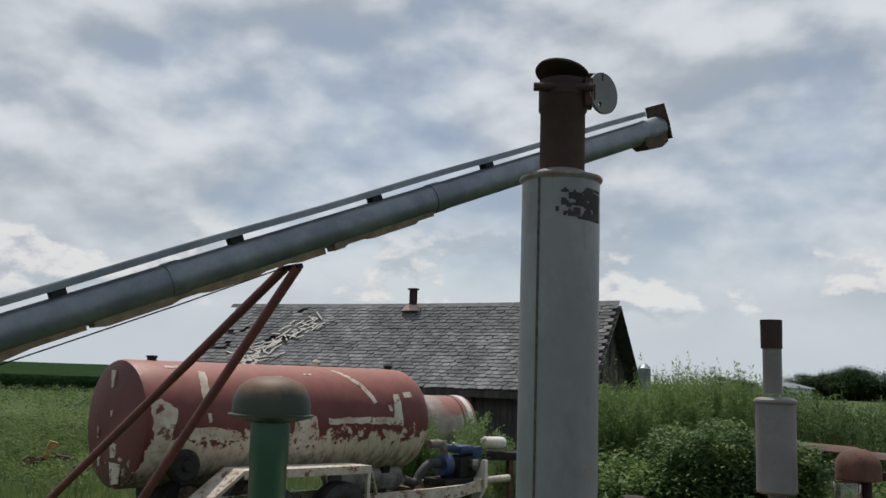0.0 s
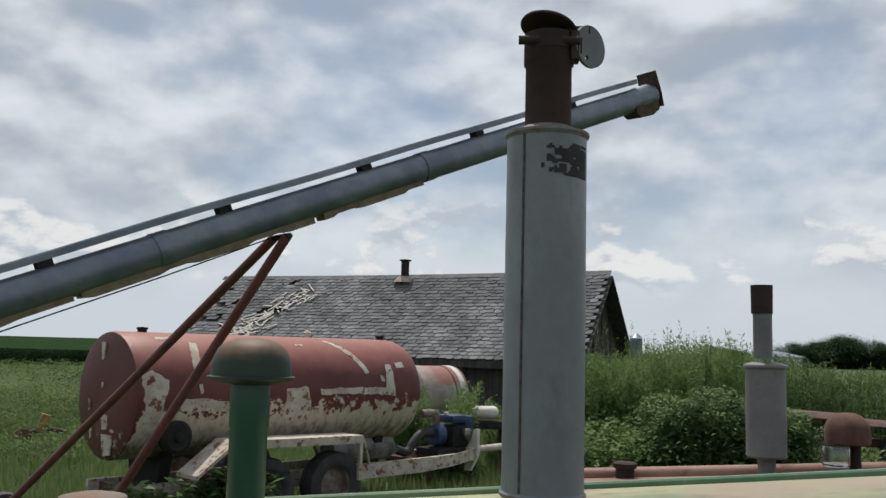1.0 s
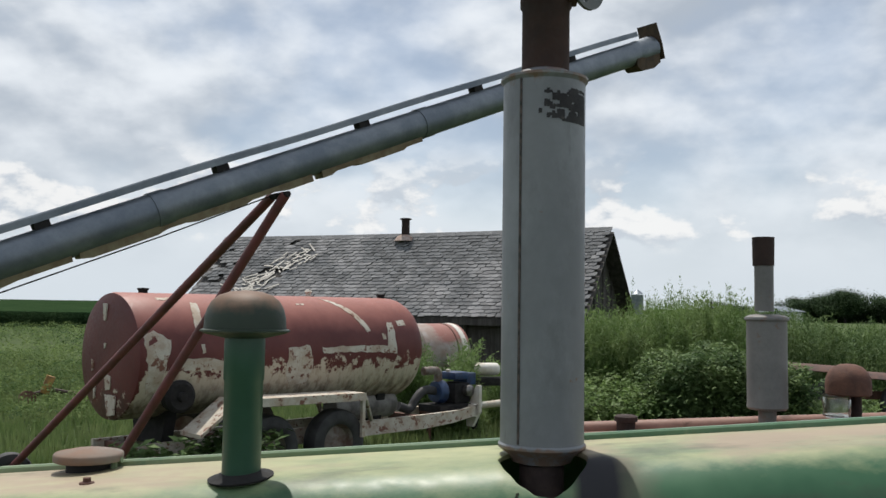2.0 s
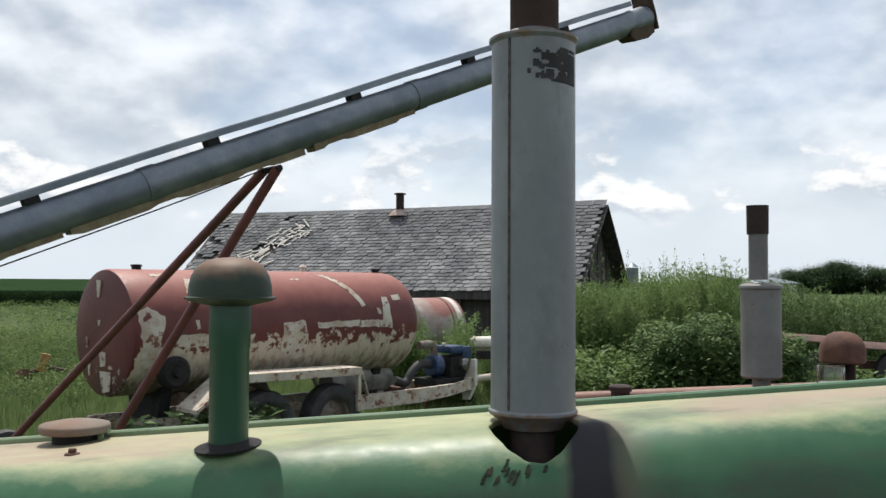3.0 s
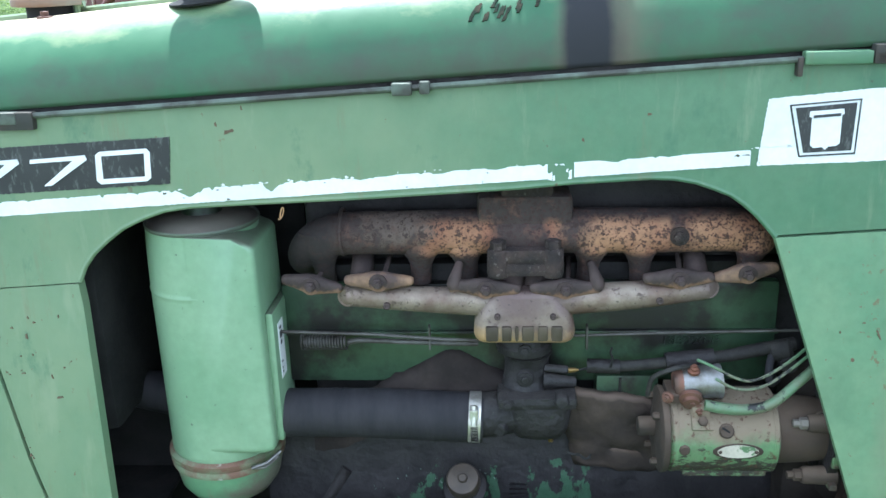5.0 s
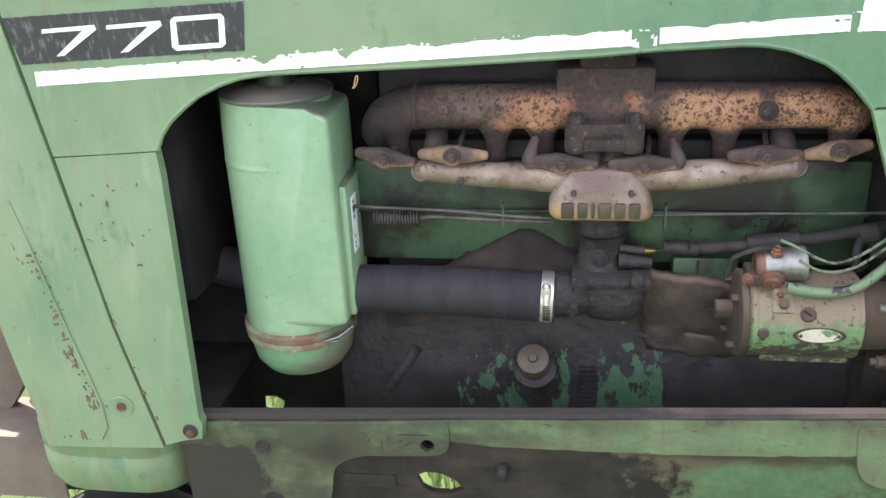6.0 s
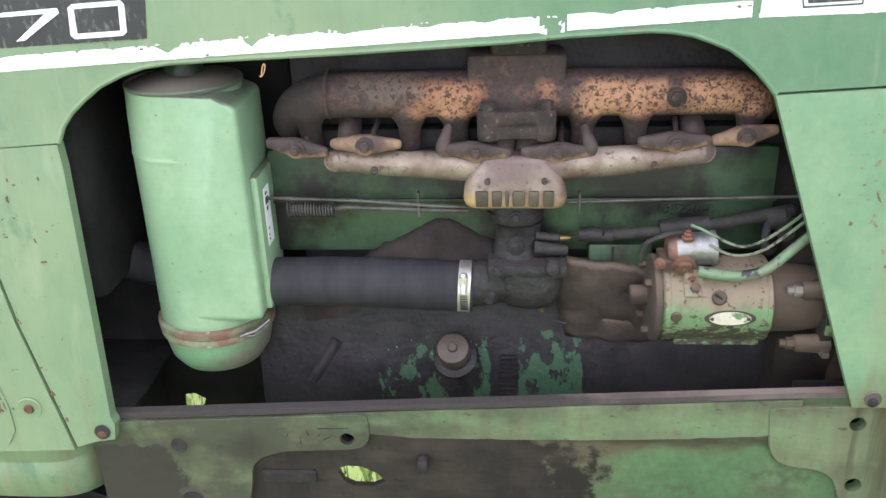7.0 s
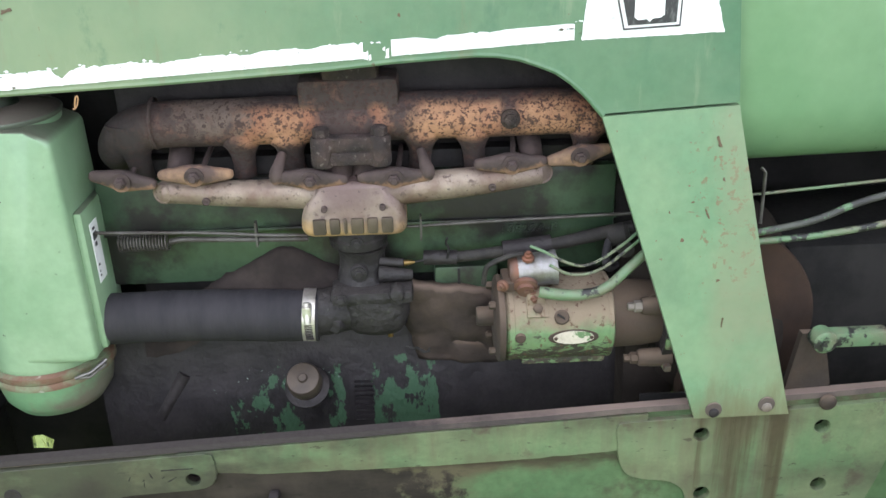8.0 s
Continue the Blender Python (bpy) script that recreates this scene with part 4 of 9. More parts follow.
    part("fender_strut", box(bmesh.new(), 2.33, 2.37, -0.96, -0.92, 0.38, 0.77), WHITE_FLAKE, tr)
    part("brace", tube(bmesh.new(), [(2.42, -0.9, 0.78), (2.95, -0.4, 0.46)], 0.025, 6), WHITE_FLAKE, tr)
    part("brace", tube(bmesh.new(), [(1.95, -0.65, 0.80), (2.3, -0.4, 0.42)], 0.03, 6), WHITE_FLAKE, tr)
    part("axle", tube(bmesh.new(), [(2.08, -0.75, 0.33), (2.08, 0.75, 0.33)], 0.04, 10), RUST, tr)
    wheel(tr, (2.08, -0.80, 0.34), 0.345, 0.22, 0.19, (0, -1, 0))
    wheel(tr, (2.08, 0.80, 0.34), 0.345, 0.22, 0.19, (0, 1, 0))
    wheel(tr, (1.22, -0.80, 0.34), 0.345, 0.22, 0.19, (0, -1, 0))
    wheel(tr, (1.22, 0.80, 0.34), 0.345, 0.22, 0.19, (0, 1, 0))
    part("axle", tube(bmesh.new(), [(1.22, -0.75, 0.33), (1.22, 0.75, 0.33)], 0.04, 10), RUST, tr)
    # tongue end, hitch and jack
    bm = bmesh.new()
    plate(bm, [(-0.36, 0.40), (-0.36, 0.74), (-0.30, 0.74), (-0.14, 0.42), (-0.14, 0.2), (-0.24, 0.2)], 1, to3d=lambda y, z, d: (4.86 + 0.05 * d, y, z))
    part("end_plate", bm, CHALK, tr, "white upright end plate", 0)
    part("crossmember", box(bmesh.new(), 4.80, 4.86, -0.34, 0.35, 0.34, 0.5, bevel=0.006), CHALK, tr)
    part("hitch", tube(bmesh.new(), [(4.9, 0.0, 0.43), (5.3, -0.12, 0.45), (5.55, -0.18, 0.46)], [0.05, 0.045, 0.05], 10), WHITE_FLAKE, tr)
    part("hitch_hook", tube(bmesh.new(), [(4.93, -0.1, 0.40), (4.98, -0.12, 0.24), (5.06, -0.1, 0.14), (5.12, -0.1, 0.3)], 0.03, 8, smooth=1), BLACK, tr)
    part("jack_leg", tube(bmesh.new(), [(4.3, 0, 0.3), (4.3, 0, -0.03)], 0.03, 8), RUST, tr)


def make_pump():
    p = thing("pump_engine", "small blue petrol engine pump bolted to the trailer tongue", "pump", m=pose(-3.33, 7.05, 0, 0, 0, 46.2) @ pose(4.60, -0.02, 0.475))
    part("base", box(bmesh.new(), -0.32, 0.28, -0.2, 0.2, -0.06, 0.03, bevel=0.005), BLACK, p)
    part("volute", lathe(bmesh.new(), [(0, -0.09), (0.13, -0.08), (0.155, -0.02), (0.155, 0.04), (0.10, 0.09), (0, 0.1)], (-0.15, 0, 0.19), (1, 0, 0), seg=22), BLUE, p, "blue cast pump housing")
    part("outlet", tube(bmesh.new(), [(-0.17, 0, 0.30), (-0.17, 0, 0.44), (-0.22, 0, 0.47), (-0.42, 0.02, 0.46)], 0.055, 10, smooth=1), CHALK_RIM, p)
    part("suction_hose", tube(bmesh.new(), [(-0.22, 0, 0.2), (-0.42, 0, 0.24), (-0.58, 0.0, 0.12), (-0.66, 0.0, -0.02), (-0.85, 0.02, 0.05)], 0.055, 12, smooth=2), RUBBER, p, "black rubber hose")
    part("engine_block", box(bmesh.new(), 0.0, 0.30, -0.15, 0.15, 0.03, 0.30, bevel=0.03), BLACK, p)
    part("fuel_tank", box(bmesh.new(), -0.02, 0.26, -0.16, 0.14, 0.34, 0.44, bevel=0.035), BLUE, p, "blue fuel tank")
    part("fuel_cap", lathe(bmesh.new(), [(0.03, 0), (0.03, 0.03), (0, 0.035)], (0.02, 0, 0.44), seg=12), CHALK, p, "pale fuel cap")
    part("muffler", box(bmesh.new(), 0.24, 0.42, -0.14, 0.12, 0.26, 0.42, bevel=0.02), BLUE, p)
    part("air_filter", lathe(bmesh.new(), [(0.07, 0), (0.075, 0.08), (0.05, 0.1), (0, 0.1)], (0.2, -0.16, 0.2), (0, -1, 0), seg=16), STEEL, p)


# ---- grain auger ----


def make_auger():
    au = thing("grain_auger", "long galvanised grain auger raised on red tubular legs", "grain auger")
    B0, step = Vector((-2.505, 3.70, 2.075)), Vector((0.857, 0.683, 0.446))
    d = step.normalized()
    side = d.cross(Vector((0, 0, 1))).normalized()
    up = side.cross(d)

    def at(k, s=0.0, u=0.0):
        return B0 + step * k + side * s + up * u

    r = 0.112
    ends = [-3.15, -1.2, 0.62, 2.5, 4.78]
    for a, b in zip(ends, ends[1:]):
        n = max(2, int((b - a) * 4))
        part("tube_section", tube(bmesh.new(), [at(a + (b - a) * i / n) for i in range(n + 1)], r, 32), GALV, au, "dull galvanised round tube section")
    for k in ends[1:-1]:
        part("joint_band", tube(bmesh.new(), [at(k - 0.045), at(k + 0.045)], r + 0.006, 32), GALV, au)
    # belly channel with rusty yellow edge, stepping off part way up
    for a, b in ((-3.1, 0.1), (0.14, 1.55), (1.62, 2.42)):
        bm = bmesh.new()
        n = 24
        prev = None
        for i in range(n + 1):
            k = a + (b - a) * i / n
            h = 0.018 if (int(k * 5.3) % 3 == 0) else 0.034
            ring = [bm.verts.new(at(k, s, u)) for s, u in ((-0.06, -r * 0.80), (-0.055, -r - h), (0.055, -r - h), (0.06, -r * 0.80))]
            if prev:
                for q in range(4):
                    bm.faces.new((prev[q], prev[(q + 1) % 4], ring[(q + 1) % 4], ring[q]))
            else:
                bm.faces.new(ring)
            prev = ring
        bm.faces.new(prev)
        part("belly_channel", bm, YELLOWED, au, "yellowed channel along the underside", 0)
    # drive-shaft cover carried on brackets above the tube
    sh0, sh1 = -3.1, 4.85
    bm = bmesh.new()
    prev = None
    for i in range(33):
        k = sh0 + (sh1 - sh0) * i / 32
        sag = 0.004 * math.sin(i * 0.9)
        ring = [bm.verts.new(at(k, s, u + sag)) for s, u in ((-0.045, 0.198), (0.045, 0.198), (0.05, 0.190), (0.05, 0.150), (-0.05, 0.150), (-0.05, 0.190))]
        if prev:
            for q in range(6):
                bm.faces.new((prev[q], prev[(q + 1) % 6], ring[(q + 1) % 6], ring[q]))
        else:
            bm.faces.new(ring)
        prev = ring
    bm.faces.new(prev)
    part("shaft_cover", bm, GALV, au, "square drive-shaft cover, bright on top", 0)
    for k in range(-3, 5):
        bm = bmesh.new()
        m = Matrix.Translation(at(k + 0.03, 0, 0)) @ Matrix((side, d, up)).transposed().to_4x4()
        box(bm, -0.04, 0.04, -0.045, 0.045, r * 0.9, 0.153, m)
        part("bracket", bm, BLACK, au, smooth=0)
    # head with spout and gearbox guard
    part("head", tube(bmesh.new(), [at(4.78), at(4.84), at(5.02), at(5.03)], [r, r * 1.06, r * 1.06, r * 0.5], 28), GALV, au)
    bm = bmesh.new()
    m = Matrix.Translation(at(5.0)) @ Matrix((side, d, up)).transposed().to_4x4()
    plate(bm, [(-0.115, -0.13), (0.115, -0.13), (0.125, 0.02), (0.115, 0.225), (-0.115, 0.225), (-0.125, 0.02)], 1, to3d=lambda s, u, q: m @ Vector((s, 0.05 + 0.012 * q, u)))
    part("end_plate", bm, RUST_YELLOW, au, "rusty end plate", 0)
    bm = bmesh.new()
    prev = None
    for f, drop in ((-0.34, 0.115), (-0.29, 0.165), (-0.10, 0.185), (0.02, 0.150)):
        ring = [bm.verts.new(m @ Vector((q, f, h))) for q, h in ((-0.10, -0.05), (-0.085, -drop), (0.085, -drop), (0.10, -0.05))]
        if prev:
            for q in range(4):
                bm.faces.new((prev[q], prev[(q + 1) % 4], ring[(q + 1) % 4], ring[q]))
        else:
            bm.faces.new(ring)
        prev = ring
    bm.faces.new(prev)
    part("spout", bm, RUST_YELLOW, au, "short rusty outlet spout", 0)
    # truss cable
    part("cable", tube(bmesh.new(), [at(-3.1, -0.02, -0.175), at(0.6, -0.02, -0.165), at(1.3, -0.02, -0.15)], 0.005, 6), BLACK, au, smooth=0)
    # legs
    apex = at(1.32, 0, -0.165)
    part("pivot", tube(bmesh.new(), [apex + side * 0.14, apex - side * 0.14], 0.022, 8), BLACK, au)
    return au, apex, side, d


YELLOWED = material("yellowed_rusty_steel", (0.20, 0.17, 0.10), (0.13, 0.09, 0.05), scale=8, rough=0.7, bump=0.1)
RUST_YELLOW = material("rusty_ochre_steel", (0.075, 0.048, 0.028), (0.026, 0.020, 0.016), scale=7, rough=0.8, bump=0.2)
GLASS_JAR = bpy.data.materials.new("clear_jar_glass")
GLASS_JAR.use_nodes = True
_b = GLASS_JAR.node_tree.nodes["Principled BSDF"]
_b.inputs["Transmission Weight"].default_value, _b.inputs["Roughness"].default_value, _b.inputs["Base Color"].default_value = 1.0, 0.08, (0.85, 0.88, 0.86, 1)
STACK2 = material("dark_stack_rust", (0.02, 0.012, 0.011), (0.036, 0.02, 0.016), scale=12, rough=0.9, bump=0.3)
RED_HOOD = material("faded_rusty_red_hood", (0.19, 0.095, 0.070), (0.26, 0.15, 0.115), scale=3, rough=0.6, bump=0.1, third=(0.09, 0.045, 0.03), third_scale=7, third_at=(0.58, 0.66))


def make_red_tractor():
    t = thing("old_tractor", "old rusty red tractor with grey muffler parked alongside", "tractor", m=pose(0, 2.48, 0, 0, 0, -2))
    z = lambda x: 1.224 + 0.05 * (x - 0.44)
    bm = bmesh.new()
    sec = [(-0.20, -0.32), (-0.21, -0.08), (-0.19, -0.03), (-0.15, -0.008), (-0.06, 0.0), (0.06, 0.0), (0.15, -0.008), (0.19, -0.03), (0.21, -0.08), (0.20, -0.32)]
    prev = None
    for i in range(22):
        x = 0.34 + 2.3 * i / 21
        ring = [bm.verts.new((x, y, z(x) + h)) for y, h in sec]
        if prev:
            for q in range(len(sec) - 1):
                bm.faces.new((prev[q], prev[q + 1], ring[q + 1], ring[q]))
        else:
            bm.faces.new(ring)
        prev = ring
    bm.faces.new(prev)
    part("hood", bm, RED_HOOD, t, "rusty red sheet hood", 50)
    part("hood_seam", tube(bmesh.new(), [(0.36, 0.17, z(0.36)), (2.6, 0.17, z(2.6))], 0.035, 10), RED_HOOD, t)
    part("engine_side", box(bmesh.new(), 0.38, 2.6, -0.17, 0.17, 0.62, 0.98, bevel=0.02), RUST, t)
    part("frame_rail", box(bmesh.new(), 0.30, 3.1, -0.22, 0.22, 0.5, 0.64, bevel=0.01), RUST, t)
    mx = 1.2225
    m = part("muffler", lathe(bmesh.new(), [(0.035, 1.15), (0.038, 1.345), (0.078, 1.35), (0.086, 1.360), (0.084, 1.37), (0.084, 1.728), (0.091, 1.731), (0.0925, 1.737), (0.089, 1.745), (0.074, 1.752), (0.045, 1.757)],
                                    (mx, -0.02, 0), seg=30), WARM_GREY, t, "grey round muffler")
    part("pipe", lathe(bmesh.new(), [(0.04, 1.77), (0.04, 1.98)], (mx - 0.01, -0.02, 0), seg=24), WARM_GREY, m)
    part("stack_end", lathe(bmesh.new(), [(0.045, 1.966), (0.0465, 2.090), (0.041, 2.090), (0.041, 1.99)], (mx - 0.012, -0.02, 0), seg=24), STACK2, m, "rusty stack extension")
    px, pz = 1.574, 1.409
    c = part("pre_cleaner", lathe(bmesh.new(), [(0.02, 0.004), (0.084, 0.006), (0.0925, 0.012), (0.0935, 0.052), (0.090, 0.082), (0.078, 0.107), (0.058, 0.127), (0.032, 0.138), (0, 0.141)], (px, 0, pz), seg=36), RUST, t, "rusty mushroom-shaped intake cap")
    part("stem", lathe(bmesh.new(), [(0.024, -0.22), (0.024, 0.0)], (px + 0.035, 0.01, pz), seg=20), STACK2, c, "dark intake stem")
    part("jar", lathe(bmesh.new(), [(0.05, -0.085), (0.057, -0.078), (0.058, -0.012), (0.054, -0.002), (0.050, -0.004), (0.054, -0.014), (0.053, -0.074), (0, -0.080)], (px - 0.062, -0.03, pz), seg=24), GLASS_JAR, c, "clear dust jar")
    part("small_cap", lathe(bmesh.new(), [(0.040, -0.06), (0.042, -0.004), (0.051, -0.002), (0.052, 0.018), (0.042, 0.024), (0, 0.025)], (0.640, 0.10, 1.276), seg=18), STACK2, t, "small black cap")
    part("small_cap", lathe(bmesh.new(), [(0.03, -0.03), (0.033, 0.02), (0.02, 0.03), (0, 0.032)], (1.80, 0.02, z(1.8)), seg=14), STEEL, t)
    for y, s in ((-0.75, -1), (0.75, 1)):
        wheel(t, (0.60, y * 0.9, 0.36), 0.38, 0.2, 0.2, (0, s, 0))
        wheel(t, (2.9, y, 0.7), 0.72, 0.38, 0.36, (0, s, 0))
    part("axle", tube(bmesh.new(), [(0.60, -0.65, 0.36), (0.60, 0.65, 0.36)], 0.05, 10), RUST, t)
    part("axle", tube(bmesh.new(), [(2.9, -0.7, 0.7), (2.9, 0.7, 0.7)], 0.09, 12), RUST, t)


def make_second_tank():
    t = thing("storage_tank", "white and rust-red steel tank lying in weeds by the shed", "tank", m=pose(-0.75, 12.3, 0.0, 0, 0, 40))
    part("tank_body", lathe(bmesh.new(), [(0, -0.03), (0.42, -0.02), (0.47, 0.03), (0.47, 0.90), (0.462, 0.905)], (0, 0, 1.03), (1, 0, 0), seg=40, close=False), RED_OLD_WHITE, t)
    part("tank_end", lathe(bmesh.new(), [(0.462, 0.905), (0.45, 0.885), (0.30, 0.875), (0, 0.87)], (0, 0, 1.03), (1, 0, 0), seg=40, close=False), RUST, t, "rust-brown dished tank end")
    part("band", lathe(bmesh.new(), [(0.47, -0.05), (0.478, -0.045), (0.478, 0.045), (0.47, 0.05)], (0.80, 0, 1.03), (1, 0, 0), seg=40, close=False), CHALK, t)
    part("strap", lathe(bmesh.new(), [(0.47, -0.012), (0.477, -0.010), (0.477, 0.010), (0.47, 0.012)], (0.66, 0, 1.03), (1, 0, 0), seg=40, close=False), RUST, t)
    for x in (0.25, 0.80):
        part("leg", box(bmesh.new(), x - 0.05, x + 0.05, -0.35, 0.35, -0.1, 0.68), RUST, t)
    w = thing("white_cylinder", "small white tank on a low rusty carrier", "tank", m=pose(0.44, 11.4, 0.02, 0, 0, 8))
    part("tank_body", lathe(bmesh.new(), [(0, -0.19), (0.05, -0.182), (0.08, -0.155), (0.09, -0.12), (0.09, 0.12), (0.08, 0.155), (0.05, 0.182), (0, 0.19)], (0, 0, 0.865), (1, 0, 0), seg=20), CHALK, w)
    part("carrier", box(bmesh.new(), -0.3, 0.35, -0.15, 0.15, 0.64, 0.75, bevel=0.02), BLACK, w)
    for x in (-0.25, 0.25):
        part("stand_leg", box(bmesh.new(), x - 0.03, x + 0.03, -0.1, 0.1, 0.0, 0.64), RUST, w)


RED_OLD_WHITE = material("faded_red_on_white_paint", (0.34, 0.31, 0.29), (0.27, 0.20, 0.17), scale=4.0, spread=(0.40, 0.60), rough=0.6, bump=0.1)
layer(RED_OLD_WHITE, (0.25, 0.105, 0.085), [(2, ((0.6, 0.0), (1.12, 0.15), (1.28, 0.62), (1.5, 0.72))), (0, ((-0.1, 0.2), (0.25, 0.5), (0.4, 1.0), (1.0, 1.1)))], (9.0, 0.9), (0.36, 0.60), (0.6, 1, 1))


def make_junk():
    j = thing("rusty_implement", "derelict rusty implement with curved tin guards in weeds", "farm machinery", m=pose(5.15, 12.7, 0, 0, 0, -8))
    for k, (x, w, h) in enumerate(((0.0, 0.95, 0.97), (1.05, 0.9, 0.86), (2.1, 1.2, 0.84))):
        bm = bmesh.new()
        n = 10
        prev = None
        for i in range(n + 1):
            a = math.pi * (0.26 + 0.5 * i / n)
            ring = [bm.verts.new((x + dx, -0.42 * math.cos(a), h - 0.33 + 0.33 * math.sin(a) + q - 0.06 * dx * dx)) for dx in (0, w) for q in (0, 0.012)]
            if prev:
                for a_, b_ in ((0, 1), (1, 3), (3, 2), (2, 0)):
                    bm.faces.new((prev[a_], prev[b_], ring[b_], ring[a_]))
            prev = ring
        part("guard", bm, RUST_RED, j, "curved rust-red tin guard", 40)
    part("beam", box(bmesh.new(), -0.3, 3.6, 0.1, 0.2, 0.42, 0.55, bevel=0.01), RUST, j)
    for x in (0.4, 1.5, 2.7):
        part("stand", box(bmesh.new(), x, x + 0.07, 0.1, 0.17, -0.05, 0.45), RUST, j)
        wheel(j, (x + 0.3, -0.1, 0.37), 0.38, 0.16, 0.2, (0, -1, 0), "wheel")
    y = thing("yellow_implement", "old rusty yellow implement part lying in the meadow", "farm machinery", m=pose(-7.1, 13.9, -0.10, 0, 0, 25) @ Matrix.Scale(0.66, 4))
    part("frame", tube(bmesh.new(), [(-0.3, 0, 0.35), (0.3, 0, 0.52), (1.0, 0.1, 0.36), (1.5, 0.1, 0.2)], 0.06, 8), RUST_YELLOW, y)
    part("plate", box(bmesh.new(), -0.1, 0.12, -0.1, 0.1, 0.45, 0.92, pose(0, 0, 0, 0, 18, 0), bevel=0.01), YELLOW, y, "yellow upright plate")
    part("disc", lathe(bmesh.new(), [(0.22, -0.03), (0.22, 0.03), (0.08, 0.06), (0, 0.06)], (-0.25, -0.1, 0.3), (0.3, -1, 0.1), seg=20), RUST, y)
    part("foot", box(bmesh.new(), 0.8, 1.4, -0.1, 0.3, -0.05, 0.22, bevel=0.03), RUST_RED, y)
    b = thing("scrap_iron", "scrap of rusty red iron lying in weeds", "scrap metal", m=pose(2.35, 12.3, 0, 0, 0, 10))
    part("bar", box(bmesh.new(), -0.45, 0.3, -0.05, 0.05, 0.30, 0.36, pose(0, 0, 0, 0, -4, 0), bevel=0.008), RUST_RED, b)
    part("block", box(bmesh.new(), -0.5, -0.2, -0.12, 0.12, -0.05, 0.32, bevel=0.03), RUST, b)


RUST_RED = material("red_rust_tin", (0.095, 0.044, 0.032), (0.042, 0.024, 0.020), scale=5, rough=0.75, bump=0.15)
YELLOW = material("old_yellow_paint", (0.34, 0.20, 0.05), (0.16, 0.085, 0.035), scale=8, rough=0.6, bump=0.1)

# ---- green tractor ----
TRACTOR = pose(0, 0, 0, 0, 0, -2.0)


def hood_z(x):
    return 1.538 + 0.077 * x


def hinge_z(x):
    return 1.401 + 0.051 * x


def panel_y(z):
    """How far out the side sheets stand: they flare towards the frame."""
    return -0.192 - 0.012 * max(0.0, min(1.0, (1.40 - z) / 0.2)) - 0.062 * max(0.0, (1.2 - z) / 0.5)


def sheet(x, z, d, t=0.004, off=0.0, side=1):
    return (x, side * (panel_y(z) - off + t * d), z)


def loft(bm, sections):
    """Skins closed rings of points, capped at both ends."""
    rings = [[bm.verts.new(p) for p in s] for s in sections]
    for a, b in zip(rings, rings[1:]):
        for k in range(len(a)):
            j = (k + 1) % len(a)
            bm.faces.new((a[k], a[j], b[j], b[k]))
    bm.faces.new(rings[0][::-1])
    bm.faces.new(rings[-1])
    return bm


WHITE = material("white_vinyl_paint", (0.74, 0.75, 0.76), (0.66, 0.67, 0.68), scale=9, rough=0.5, bump=0.03, fine=0.05)
DECAL_BLACK = material("scratched_black_decal", (0.018, 0.018, 0.02), (0.03, 0.03, 0.032), scale=8, rough=0.45, bump=0.05, third=(0.11, 0.115, 0.11), third_scale=95,
                       third_at=(0.53, 0.66), third_stretch=(1, 1, 0.35))
MANIFOLD = material("scorched_rusty_iron_shaded_elbow", (0.37, 0.195, 0.115), (0.23, 0.098, 0.060), scale=9, spread=(0.40, 0.64), rough=0.85, bump=0.5, bump_scale=90, fine=0.2)
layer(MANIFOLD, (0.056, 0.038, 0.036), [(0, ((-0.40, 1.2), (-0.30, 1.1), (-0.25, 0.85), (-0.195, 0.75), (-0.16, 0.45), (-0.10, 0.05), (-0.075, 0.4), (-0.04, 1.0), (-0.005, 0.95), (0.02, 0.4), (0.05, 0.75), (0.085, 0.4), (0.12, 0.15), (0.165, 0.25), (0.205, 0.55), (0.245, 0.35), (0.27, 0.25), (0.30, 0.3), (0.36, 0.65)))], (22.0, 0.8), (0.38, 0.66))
# darker on the lower runners and along the top
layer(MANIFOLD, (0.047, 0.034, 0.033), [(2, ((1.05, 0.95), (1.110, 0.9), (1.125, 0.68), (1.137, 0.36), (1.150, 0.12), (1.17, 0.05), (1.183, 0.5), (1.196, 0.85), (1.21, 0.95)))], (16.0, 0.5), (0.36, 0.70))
layer(MANIFOLD, (0.21, 0.085, 0.055), [(2, ((1.0, 0.45), (1.3, 0.45)))], (45.0, 1.0), (0.47, 0.64), strength=0.4)
layer(MANIFOLD, (0.055, 0.024, 0.022), [(2, ((1.0, 0.43), (1.3, 0.43))), (0, ((-0.4, 1.0), (0.10, 1.0), (0.20, 1.04), (0.34, 1.15)))], (230.0, 1.1), (0.50, 0.55))
layer(MANIFOLD, (0.135, 0.098, 0.082), [(0, ((-0.34, 0.0), (-0.28, 0.35), (-0.23, 0.62), (-0.17, 0.60), (-0.13, 0.3), (-0.08, 0.0))), (2, ((1.13, 0.2), (1.15, 0.8), (1.19, 1.0)))], (60.0, 1.1), (0.40, 0.60), strength=0.85)
# front elbow: its fade into the dark bay is put into the colour
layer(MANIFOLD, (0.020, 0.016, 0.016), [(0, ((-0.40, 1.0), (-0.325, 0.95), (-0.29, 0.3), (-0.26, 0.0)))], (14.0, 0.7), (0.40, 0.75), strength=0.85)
layer(MANIFOLD, (0.040, 0.022, 0.020), [(0, ((-0.4, 0.46), (-0.18, 0.50), (0.36, 0.46)))], (120.0, 1.2), (0.53, 0.58), strength=0.85)
